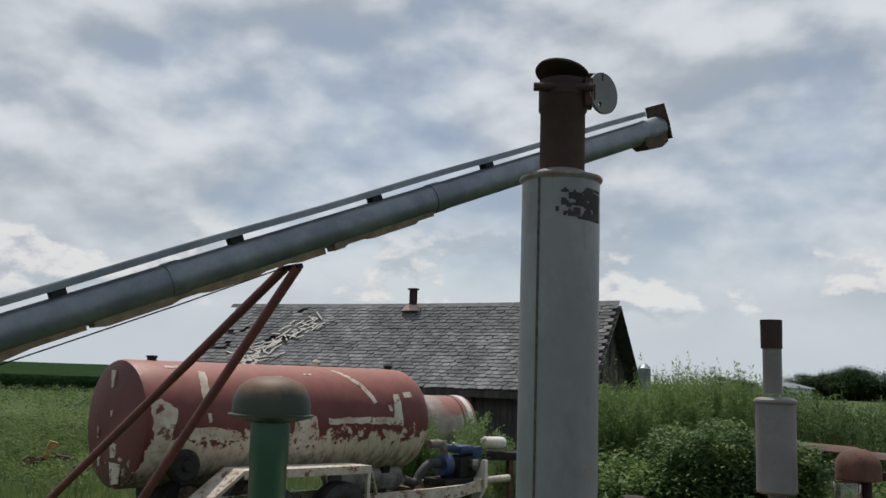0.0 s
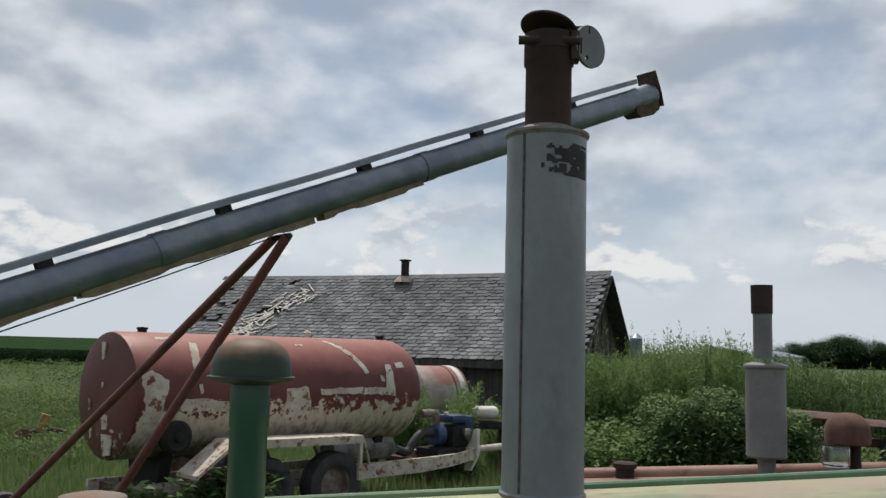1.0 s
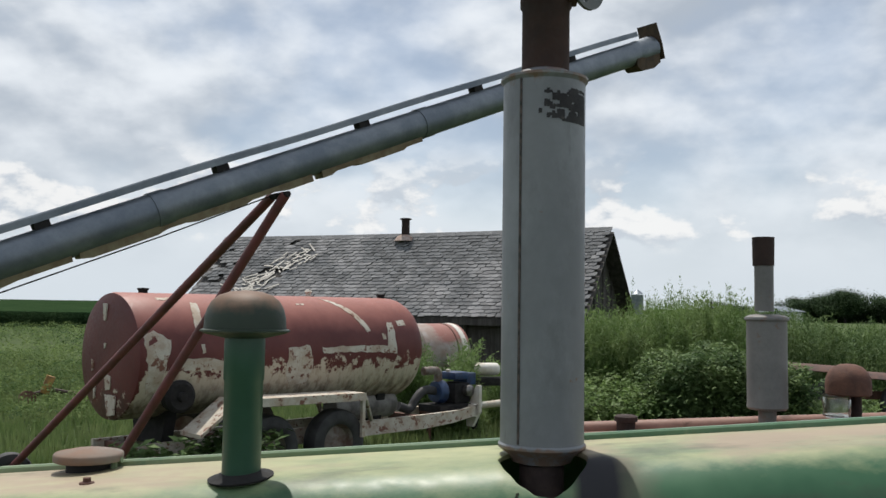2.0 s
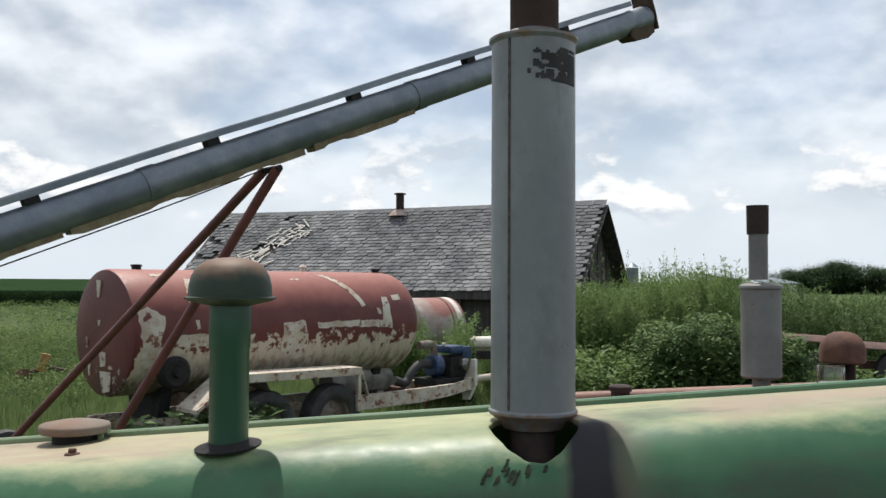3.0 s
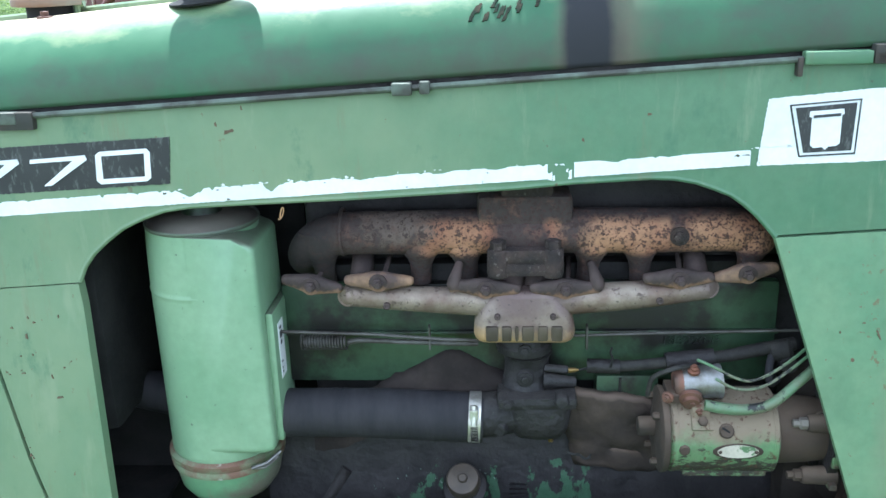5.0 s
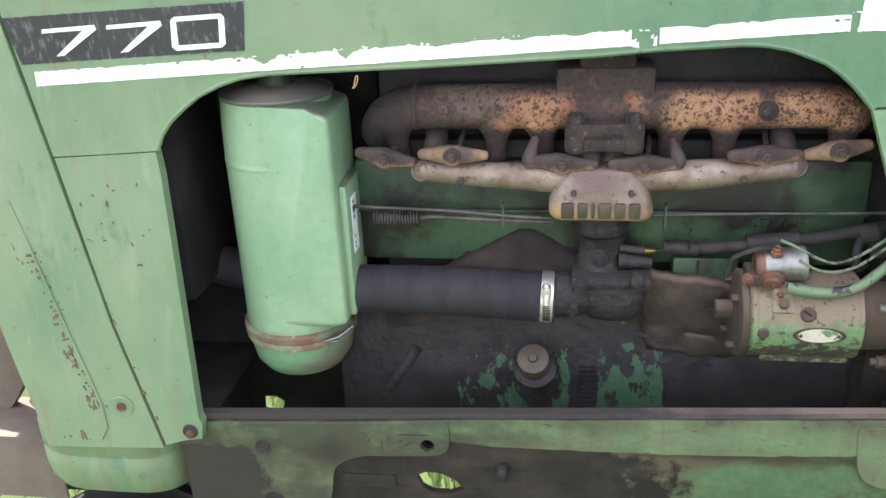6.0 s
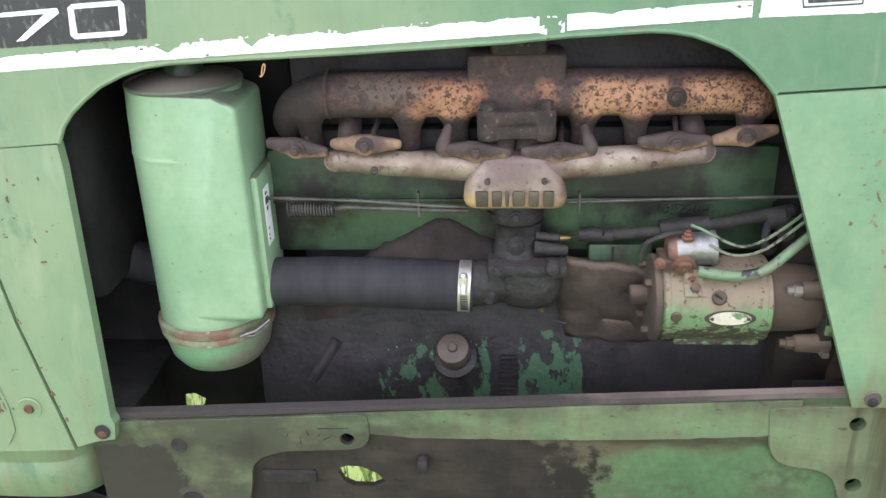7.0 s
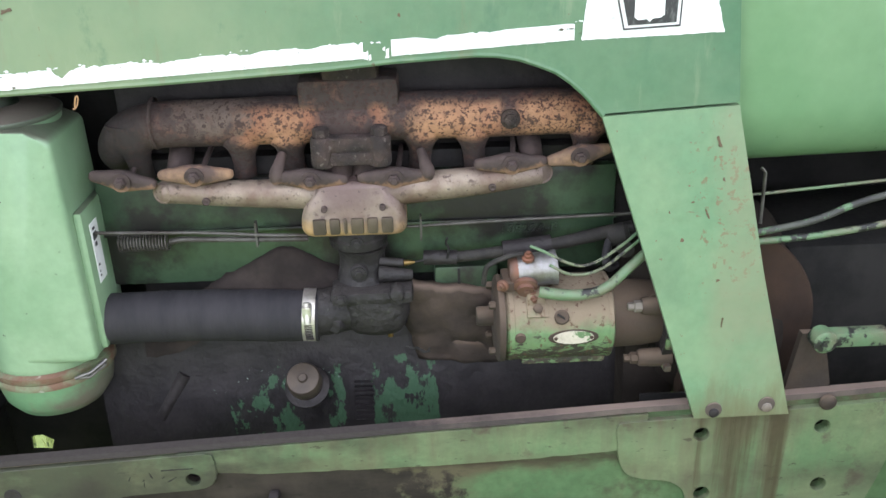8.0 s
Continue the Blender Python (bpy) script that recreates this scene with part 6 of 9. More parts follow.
                L, w, a = rnd.choice((0.0015, 0.0025, 0.004, 0.008)) * rnd.uniform(0.7, 1.2), rnd.uniform(0.0006, 0.0022), rnd.choice((0.1, 1.6, 1.8, 2.0)) + rnd.uniform(-0.2, 0.2)
                L = L * 0.55 if who is fp else L
                c, s_ = math.cos(a), math.sin(a)
                off = 0.0045 if who is gp else 0.0028 if who is fp else 0.0038
                off = 0.0012 if who is p else off
                bm = plate(bmesh.new(), [(x + u * c - v * s_, z + u * s_ + v * c) for u, v in ragged(rnd, [(-L, -w), (L, -w * 0.5), (L * 0.8, w), (-L * 0.7, w * 1.2)], 0.0012)], 1,
                           to3d=lambda xx, zz, d, off=off: sheet(xx, zz, d, 0.003, off))
                part("rust_scratch", bm, SCRATCH, who, smooth=0)
        make_markings(p)


CHIP = material("bare_chip_green", (0.09, 0.12, 0.08), (0.10, 0.075, 0.055), scale=60, rough=0.7, bump=0.1)
SCRATCH = material("brown_rust_scratch", (0.14, 0.095, 0.06), (0.10, 0.068, 0.045), scale=30, rough=0.85, bump=0.1)
PILLAR = material("rust_speckled_green_paint", (0.118, 0.225, 0.125), (0.170, 0.265, 0.150), scale=5, rough=0.45, bump=0.06, third=(0.15, 0.085, 0.058), third_scale=70,
                  third_at=(0.66, 0.70), fine=0.10)
layer(PILLAR, (0.09, 0.165, 0.095), [(2, ((0.7, 0.45), (1.2, 0.45)))], (10.0, 1.2), (0.46, 0.66), (1, 1, 0.6), strength=0.5)
layer(PILLAR, (0.155, 0.088, 0.048), [(0, ((0.30, 0.2), (0.40, 0.3), (0.46, 0.5), (0.52, 0.55), (0.62, 0.3))), (2, ((0.70, 0.6), (0.85, 0.6), (0.98, 0.95), (1.10, 1.0), (1.2, 0.8)))], (95.0, 1.5), (0.60, 0.70), strength=0.8)
layer(PILLAR, (0.22, 0.22, 0.14), [(0, ((0.30, 0.1), (0.45, 0.3), (0.49, 0.6), (0.62, 0.6)))], (9.0, 0.7), (0.40, 0.70), strength=0.6)
layer(PILLAR, (0.115, 0.105, 0.055), [(2, ((0.70, 0.8), (0.75, 0.6), (0.82, 0.3), (1.2, 0.1)))], (16.0, 0.9), (0.40, 0.70), (2, 1, 0.5), strength=0.75)


def make_markings(p):
    rnd = random.Random(4)
    lay = lambda off: (lambda x, z, d: sheet(x, z, d, 0.0016, off))
    sz = lambda x: 1.2645 + 0.021 * 0 + 0.0535 * (x + 0.37)  # top edge of the stripe

    def stripe(x0, x1, chips):
        n = int((x1 - x0) / 0.0022)
        upper, lower = [], []
        for k in range(n + 1):
            x = x0 + (x1 - x0) * k / n
            bite = chips * max(0.0, noise.noise((x * 26, 3.0, 0)) - 0.08) * 0.007 + chips * max(0, noise.noise((x * 120, 1.0, 0)) - 0.12) * 0.007 + chips * rnd.uniform(0, 0.0006)
            for cx, w, h in ((-0.487, 0.022, 0.012), (-0.372, 0.012, 0.009), (0.10, 0.02, 0.004), (-0.245, 0.03, 0.004)):
                bite += h * max(0, 1 - abs(x - cx) / w)
            upper.append((x, sz(x) - bite))
            lower.append((x, sz(x) - 0.0205 + 0.0006 * rnd.uniform(-1, 1)))
        bm = plate(bmesh.new(), upper + lower[::-1], 1, to3d=lay(0.0018))
        part("white_stripe", bm, WHITE, p, "white painted stripe, chipped along the top", 0)
        for _ in range(int(26 * chips)):
            x, s = rnd.uniform(x0 + 0.3, x1), rnd.choice((0.0006, 0.001, 0.0018))
            z = sz(x) + rnd.uniform(-0.001, 0.003)
            q = [rnd.uniform(0.3, 1.0) for _ in range(8)]
            bm = plate(bmesh.new(), [(x + 2.2 * s * r_ * math.cos(0.785 * i_), z + s * r_ * math.sin(0.785 * i_)) for i_, r_ in enumerate(q)], 1, to3d=lay(0.0016))
            part("paint_scrap", bm, WHITE, p, smooth=0)
        for _ in range(int(9 * chips)):
            x, s = rnd.uniform(x0 + 0.25, x1 - 0.02), rnd.choice((0.0009, 0.0013, 0.0026))
            z = sz(x) - rnd.choice((0.004, 0.006, 0.012, 0.018))
            q = [rnd.uniform(0.35, 1.0) for _ in range(9)]
            bm = plate(bmesh.new(), [(x + 2.0 * s * r_ * math.cos(0.7 * i_), z + 0.8 * s * r_ * math.sin(0.7 * i_)) for i_, r_ in enumerate(q)], 1, to3d=lay(0.0026))
            part("paint_chip", bm, CHIP, p, smooth=0)

    stripe(-0.830, 0.010, 1.0)
    stripe(0.046, 0.279, 0.6)
    for x, z, w, h in ((0.0135, 1.2680, 0.006, 0.011), (0.0185, 1.2655, 0.004, 0.007), (0.0410, 1.2700, 0.005, 0.012), (0.0300, 1.2840, 0.006, 0.002), (0.0370, 1.2765, 0.003, 0.005), (0.0220, 1.2840, 0.003, 0.0015)):
        part("paint_scrap", plate(bmesh.new(), ragged(rnd, [(x - w / 2, z - h / 2), (x + w / 2, z - h / 2), (x + w / 3, z + h / 2), (x - w / 2, z + h / 3)], 0.002), 1, to3d=lay(0.0018)), WHITE, p, smooth=0)
    # dark numbered plate
    ol = [(-0.847, 1.2505), (-0.513, 1.2660), (-0.5075, 1.331), (-0.866, 1.315)]
    bm = plate(bmesh.new(), ragged(rnd, ol, 0.0012), 1, to3d=lay(0.0016))
    part("number_plate", bm, DECAL_BLACK, p, "scratched black plate behind the model number", 0)

    def seven(x, z, name="digit_seven"):
        pts = [(0, 0.0365), (0.079, 0.0415), (0.081, 0.035), (0.027, 0.0), (0.015, -0.001), (0.061, 0.0345), (-0.001, 0.0310)]
        bm = plate(bmesh.new(), [(x + u, z + v) for u, v in pts], 1, to3d=lay(0.0030))
        part(name, bm, WHITE, p, "white numeral seven", 0)

    seven(-0.806, 1.2625)
    seven(-0.7085, 1.2665)
    o = [(0.006, -0.001), (0.072, 0.0025), (0.078, 0.007), (0.0795, 0.043), (0.075, 0.048), (0.008, 0.0445), (0.002, 0.040), (0.0, 0.004)]
    i = [(0.0095, 0.006), (0.0695, 0.009), (0.0715, 0.0415), (0.0100, 0.0383)]
    bm = plate(bmesh.new(), [(-0.6165 + u, 1.2680 + v) for u, v in o], 1, holes=[[(-0.6165 + u, 1.2680 + v) for u, v in i]], to3d=lay(0.0030))
    part("digit_zero", bm, WHITE, p, "white numeral zero", 0)
    # maker's badge: plain shield shapes
    bm = plate(bmesh.new(), ragged(rnd, [(0.288, 1.278), (0.472, 1.2825), (0.446, 1.378), (0.298, 1.366)], 0.0014), 1, to3d=lay(0.0016))
    part("badge_field", bm, WHITE, p, "white badge panel", 0)
    bm = plate(bmesh.new(), [(0.341, 1.289), (0.414, 1.292), (0.417, 1.3645), (0.325, 1.358)], 1, holes=[[(0.3425, 1.291), (0.4125, 1.2938), (0.4152, 1.3626), (0.3275, 1.3563)]], to3d=lay(0.0028))
    part("badge_line", bm, DECAL_BLACK, p, smooth=0)
    bm = plate(bmesh.new(), [(0.347, 1.2945), (0.4085, 1.297), (0.411, 1.3595), (0.333, 1.3535)], 1, to3d=lay(0.0028))
    part("badge_ground", bm, DECAL_BLACK, p, "black badge ground", 0)
    bm = plate(bmesh.new(), [(0.3515, 1.349), (0.3945, 1.352), (0.3955, 1.345), (0.3925, 1.344), (0.3925, 1.307), (0.388, 1.3035), (0.378, 1.3025), (0.374, 1.2985), (0.370, 1.302), (0.359, 1.301), (0.3545, 1.3045), (0.3545, 1.341), (0.351, 1.342)], 1,
               to3d=lay(0.0040))
    part("badge_shield", bm, WHITE, p, "white shield shape", 0)
    bm = plate(bmesh.new(), [(0.356, 1.3405), (0.391, 1.3428), (0.391, 1.3465), (0.356, 1.3440)], 1, to3d=lay(0.0050))
    part("badge_bar", bm, DECAL_BLACK, p, smooth=0)


def make_stack(t):
    m = part("muffler", bmesh_muffler(), GREY_PAINT, t, "tall dull grey muffler with a side seam", 35)
    m.location = (-0.009, 0, 0)
    part("seam", box(bmesh.new(), -0.0018, 0.0018, -0.0015, 0.0035, 1.558, 2.135, Matrix.Translation((-0.0405, -0.0535, 0)) @ pose(0, 0, 0, 0, 0, -37)), SEAM, m, "dark welded seam")
    part("stack_pipe", lathe(bmesh.new(), [(0.0392, 2.150), (0.0392, 2.262), (0.0425, 2.266), (0.0425, 2.318), (0.037, 2.318), (0.037, 2.2)], (0.0015, 0, 0), seg=32), STACK, m, "burnt brown exhaust pipe")
    bm = bmesh.new()
    tube(bm, [(-0.052, -0.034, 2.299), (0.05, -0.034, 2.299)], 0.0075, 10)
    box(bm, 0.035, 0.055, -0.03, 0.03, 2.278, 2.308, bevel=0.003)
    lathe(bm, [(0.0440, 2.288), (0.0440, 2.304)], (0.003, 0, 0), seg=32, close=False)
    part("clamp", bm, STACK, m)
    # tipped rain cap with its counterweight
    tip = Matrix.Translation((0.0, 0.0, 2.332)) @ pose(0, 0, 0, -14, 12, 0)
    bm = lathe(bmesh.new(), [(0, 0.006), (0.048, 0.003), (0.049, 0), (0.047, -0.002), (0, 0.002)], (0, 0, 0), seg=36)
    bmesh.ops.transform(bm, matrix=tip, verts=bm.verts)
    part("rain_cap", bm, STACK, m, "hinged round rain cap, tipped open")
    turn = radians(42)
    bm = plate(bmesh.new(), circle(0, 0, 0.0365, 36), 1, holes=[circle(-0.010, -0.022, 0.0045, 14)],
               to3d=lambda u, z, d: (0.0715 + u * math.cos(turn) - 0.006 * d * math.sin(turn), -0.012 + u * math.sin(turn) + 0.006 * d * math.cos(turn), 2.297 + z))
    part("counterweight", bm, IRON_GREY, m, "round grey counterweight plate")
    part("weight_ear", box(bmesh.new(), 0.036, 0.050, -0.034, -0.022, 2.268, 2.318, bevel=0.003), STACK, m)
    part("cap_arm", box(bmesh.new(), 0.030, 0.070, -0.016, -0.006, 2.318, 2.332, bevel=0.002), STACK, m)
    # torn dark label: solid to one side, frayed to the other
    rnd = random.Random(6)
    bm = bmesh.new()
    for k in range(22):
        for q in range(15):
            u, v = (k + 0.5) / 22, (q + 0.5) / 15
            holes = noise.noise((u * 7, v * 5, 2.0)) + 0.5 * noise.noise((u * 17, v * 13, 5.0))
            if holes < 0.60 - 1.05 * u - 0.35 * (v > 0.12) * (v < 0.9):
                continue
            a0, z0 = radians(-101 + 77 * u), 2.066 + 0.054 * v - 0.003 * u
            w, h = 0.0047 * rnd.uniform(0.9, 1.25), 0.0040 * rnd.uniform(0.9, 1.25)
            plate(bm, ragged(rnd, [(-w / 2, -h / 2), (w / 2, -h / 2), (w / 2, h / 2), (-w / 2, h / 2)], 0.0012), 1,
                  to3d=lambda x, z, d, a0=a0, z0=z0: ((0.0679 - 0.0012 * d) * math.cos(a0 + x / 0.067), (0.0679 - 0.0012 * d) * math.sin(a0 + x / 0.067), z0 + z))
    part("torn_label", bm, LABEL_DARK, m, "torn and frayed dark label", 0)
    part("outlet_pipe", lathe(bmesh.new(), [(0.036, 1.30), (0.036, 1.54)], (-0.009, 0.0, 0), seg=24), CLAMP_RUST, t, "scorched pipe below the muffler")


LABEL_DARK = material("charred_paper_label", (0.016, 0.015, 0.017), (0.030, 0.028, 0.030), scale=40, rough=0.8, bump=0.2, third=(0.075, 0.065, 0.06), third_scale=120, third_at=(0.62, 0.68))
WARM_GREY = material("sooty_warm_grey_steel", (0.125, 0.122, 0.118), (0.16, 0.155, 0.15), scale=5, rough=0.5, bump=0.08, third=(0.15, 0.095, 0.065), third_scale=14, third_at=(0.60, 0.68))
IRON_GREY = material("dull_grey_iron", (0.10, 0.105, 0.11), (0.15, 0.155, 0.16), scale=8, rough=0.6, bump=0.1)
SEAM = material("dark_scorched_seam", (0.03, 0.028, 0.028), (0.10, 0.075, 0.065), scale=90, rough=0.8, bump=0.4, bump_scale=150)


def bmesh_muffler():
    prof = [(0.04, 1.523), (0.047, 1.525), (0.052, 1.535), (0.068, 1.546), (0.0705, 1.549), (0.0705, 1.553), (0.0675, 1.556), (0.067, 1.575), (0.067, 2.134), (0.0685, 2.136), (0.0715, 2.140), (0.0715, 2.144), (0.067, 2.1455), (0.052, 2.150), (0.0405, 2.157)]
    return lathe(bmesh.new(), prof, seg=56)


def make_intake_cap(t):
    x, y, zb = -0.473, -0.085, hood_z(-0.473)
    s = part("intake_stem", lathe(bmesh.new(), [(0.0295, zb - 0.06), (0.0295, zb + 0.15), (0.031, zb + 0.152), (0.031, zb + 0.21), (0.029, zb + 0.224)], (x, y, 0), seg=32), STEM, t, "round green intake stem")
    part("dome", lathe(bmesh.new(), [(0.029, 0.215), (0.060, 0.222), (0.0685, 0.226), (0.0685, 0.228), (0.0628, 0.230), (0.0618, 0.246), (0.0585, 0.260), (0.052, 0.272), (0.041, 0.281), (0.024, 0.287), (0, 0.289)], (x, y, zb), seg=40), PRECLEAN, s, "domed cap, rusty on top")
    bm = lathe(bmesh.new(), [(0.031, 0), (0.049, 0.001), (0.050, 0.004), (0.035, 0.007), (0.030, 0.012)], (0, 0, 0), seg=32)
    bmesh.ops.transform(bm, matrix=Matrix.Translation((x, y, zb + 0.001)) @ pose(0, 0, 0, 4, -4.4, 0), verts=bm.verts)
    part("rubber_collar", bm, BLACK, s, "black rubber collar")
    bm = lathe(bmesh.new(), [(0.040, 0.016), (0.056, 0.016), (0.0575, 0.018), (0.0575, 0.027), (0.055, 0.030), (0.03, 0.035), (0, 0.037)], (-0.780, 0.075, hood_z(-0.78) + 0.003), seg=36)
    cap = part("radiator_cap", bm, CAP_TAN, t, "flat rust-tan radiator cap")
    part("filler_neck", lathe(bmesh.new(), [(0.036, -0.03), (0.036, 0.017), (0, 0.017)], (-0.780, 0.075, hood_z(-0.78) + 0.003), seg=28), BLACK, cap, "black filler neck")
    part("hood_stud", lathe(bmesh.new(), [(0.012, 0), (0.011, 0.003), (0.006, 0.004), (0.006, 0.010), (0, 0.011)], (-0.722, -0.062, hood_z(-0.722) + 0.002), seg=12), RUST, t, "rusty stud nut")
    part("vent_tube", tube(bmesh.new(), [(-0.735, 0.075, hood_z(-0.735) - 0.01), (-0.735, 0.075, hood_z(-0.735) + 0.016), (-0.722, 0.075, hood_z(-0.72) + 0.017)], 0.006, 8), GREEN, cap)


STEM = material("dark_green_stem_paint", (0.018, 0.062, 0.042), (0.030, 0.082, 0.056), scale=4, rough=0.42, bump=0.05, fine=0.06)


def make_engine(t):
    e = part("engine_block", box(bmesh.new(), -0.36, 0.42, -0.075, 0.12, 0.60, 1.10, bevel=0.01), BLOCK, t, "oil-black engine block")
    part("cylinder_head", box(bmesh.new(), -0.36, 0.40, -0.06, 0.12, 1.10, 1.24, bevel=0.012), GREASE, e)
    part("side_cover", box(bmesh.new(), -0.40, 0.37, -0.098, -0.075, 0.905, 1.075, bevel=0.012), SIDE_COVER, e, "green tappet cover, oily")
    part("cover_rim", box(bmesh.new(), -0.40, 0.37, -0.106, -0.098, 0.990, 0.997, bevel=0.003), SIDE_COVER, e)
    bm = bmesh.new()
    n = 20
    sec = [(-0.078, 0.82), (-0.088, 0.76), (-0.095, 0.70), (-0.10, 0.62), (-0.09, 0.56), (-0.05, 0.52), (0.05, 0.52)]
    prev = None
    for i in range(n + 1):
        x = -0.45 + 0.87 * i / n
        wob = 0.012 * math.sin(i * 2.1) * (i % 3 == 0)
        ring = [bm.verts.new((x, y + wob, z)) for y, z in sec]
        if prev:
            for q in range(len(sec) - 1):
                bm.faces.new((prev[q], prev[q + 1], ring[q + 1], ring[q]))
        prev = ring
    part("crankcase", bm, CRANK, e, "greasy crankcase side with flecks of green", 50)
    ports = [(-0.27, 0.022), (0.235, 0.022), (-0.04, 0.026), (0.0, 0.026)]
    for x, r_ in ports:
        # dark material here stands for the shade behind the manifolds
        part("intake_runner", tube(bmesh.new(), [(x, -0.128, 1.075), (x + 0.004, -0.10, 1.105), (x, -0.06, 1.12)], r_ * 0.8, 14, smooth=1), CLAMP_RUST, e)
    bm = bmesh.new()
    prev = None
    for k in range(49):  # a soft hump of caked grease
        x = -0.36 + 0.36 * k / 48
        top = 0.862 + 0.100 * math.exp(-((x + 0.128) / 0.082) ** 2) + 0.030 * math.exp(-((x + 0.03) / 0.04) ** 2) + 0.034 * math.exp(-((x + 0.235) / 0.055) ** 2) + 0.005 * noise.noise((x * 60, 3.0, 1.0)) + 0.003 * noise.noise((x * 170, 5.0, 1.0))
        ring = []
        for q in range(9):
            a = 0.5 * math.pi * min(1.0, q / 6)
            zz = top - 0.030 * (1 - math.cos(a)) - max(0, q - 6) * 0.02
            ring.append(bm.verts.new((x + 0.003 * noise.noise((x * 50, zz * 50, 4.0)), -0.0975 - 0.022 * math.sin(a) + 0.006 * noise.noise((x * 45, zz * 45, 9.0)), zz)))
        if prev:
            for q in range(8):
                bm.faces.new((prev[q], prev[q + 1], ring[q + 1], ring[q]))
        prev = ring
    part("fuel_pump_guard", bm, GRIME, e, "dust-brown greasy hump on the block", 60)
    part("square_boss", box(bmesh.new(), 0.093, 0.190, -0.118, -0.08, 0.862, 0.926, bevel=0.006), SIDE_COVER, e)
    part("joint_strip", box(bmesh.new(), 0.128, 0.132, -0.121, -0.11, 0.865, 0.922), GREASE, e, smooth=0)
    bm = bmesh.new()
    prev = None
    for k in range(17):  # a sloping cast web, thick at the top and running down to the rear
        f = k / 16
        zc = 0.910 - 0.155 * f
        row = []
        for q in range(15):
            g = q / 14
            x = 0.045 + 0.045 * max(0.0, f - 0.35) + (0.16 + 0.03 * f) * g
            yy = -0.122 + 0.030 * f + 0.030 * abs(g - 0.35 - 0.25 * f) ** 1.2 + 0.012 * noise.noise((x * 38, zc * 38, 2.0))
            row.append(bm.verts.new((x, yy, zc - 0.025 * g * (1 - f) + 0.006 * noise.noise((x * 20, 7.0, zc * 20)))))
        if prev:
            for q in range(14):
                bm.faces.new((prev[q], prev[q + 1], row[q + 1], row[q]))
        prev = row
    web = part("dusty_web", bm, WEB, e, "brown dust-caked casting web", 60)
    web.modifiers.new("thickness", "SOLIDIFY").thickness = 0.02
    for k in range(9):
        part("fin", box(bmesh.new(), -0.043, -0.014, -0.1005, -0.09, 0.64 + 0.009 * k, 0.643 + 0.009 * k), CRANK, e, smooth=0)
    # number cast into the cover
    cu = bpy.data.curves.new("casting_number", "FONT")
    cu.body, cu.size, cu.extrude = "185220-F", 0.0185, 0.003
    ob = new("casting_number_text", cu)
    dg = bpy.context.evaluated_depsgraph_get()
    me = bpy.data.meshes.new_from_object(ob.evaluated_get(dg))
    bpy.data.objects.remove(ob)
    me.transform(Matrix.Translation((0.194, -0.0995, 0.971)) @ pose(0, 0, 0, 90, 0, 0) @ Matrix.Scale(1.25, 4, (1, 0, 0)))
    me.materials.clear()
    me.materials.append(SIDE_COVER)
    num = new("casting_number", me)
    num.parent = e
    # exhaust manifold
    y = -0.105
    pts = [(-0.362, -0.04, 1.092), (-0.364, -0.075, 1.108), (-0.356, -0.095, 1.130), (-0.335, y, 1.150), (-0.30, y, 1.161), (-0.20, y, 1.160), (-0.09, y, 1.161), (0.06, y, 1.161), (0.18, y, 1.159), (0.28, y, 1.160), (0.313, y, 1.155), (0.332, -0.09, 1.140), (0.336, -0.04, 1.12)]
    rad = [0.022, 0.025, 0.028, 0.033, 0.0355, 0.036, 0.037, 0.037, 0.0365, 0.036, 0.034, 0.030, 0.026]
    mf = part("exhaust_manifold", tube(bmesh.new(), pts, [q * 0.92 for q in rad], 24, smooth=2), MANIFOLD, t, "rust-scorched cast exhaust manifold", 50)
    part("heat_box", box(bmesh.new(), -0.088, 0.052, -0.133, -0.06, 1.150, 1.222, bevel=0.012), MANIFOLD, mf, "burnt dark heat box")
    part("riser", box(bmesh.new(), -0.055, 0.025, -0.13, -0.05, 1.21, 1.33, bevel=0.015), MANIFOLD_DARK, mf)
    for x, lean in ((-0.326, 0.0), (-0.172, -0.004), (-0.110, 0.004), (0.083, -0.004), (0.150, 0.006), (0.318, 0.0)):
        rings = []
        for z, rx, ry, yy in ((1.165, 0.036, 0.030, -0.105), (1.140, 0.035, 0.031, -0.106), (1.130, 0.029, 0.027, -0.106), (1.122, 0.022, 0.023, -0.104), (1.110, 0.0175, 0.020, -0.100), (1.095, 0.016, 0.018, -0.094), (1.075, 0.0165, 0.018, -0.088)):
            rings.append([(x + lean * (1.165 - z) / 0.06 + rx * math.cos(2 * math.pi * k / 18), yy + ry * math.sin(2 * math.pi * k / 18), z) for k in range(18)])
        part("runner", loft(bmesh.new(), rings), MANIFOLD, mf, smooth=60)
    part("end_joint", lathe(bmesh.new(), [(0.0355, -0.003), (0.0372, -0.001), (0.0372, 0.001), (0.0355, 0.003)], (-0.292, y, 1.1625), (1, 0, 0.01), seg=28, close=False), MANIFOLD, mf)
    part("plug", bolt(bmesh.new(), (0.205, y - 0.0335, 1.160), (0, -1, 0), 0.009, 0.008), MANIFOLD_DARK, mf)
    for z, h in ((1.105, 0.0205), (1.1262, 0.0205)):
        part("flange", box(bmesh.new(), -0.068, 0.032, -0.157, -0.08, z, z + h, bevel=0.007), MANIFOLD_DARK, mf)
    part("gasket", box(bmesh.new(), -0.064, 0.028, -0.1535, -0.09, 1.116, 1.138), MANIFOLD_DARK, mf, smooth=0)
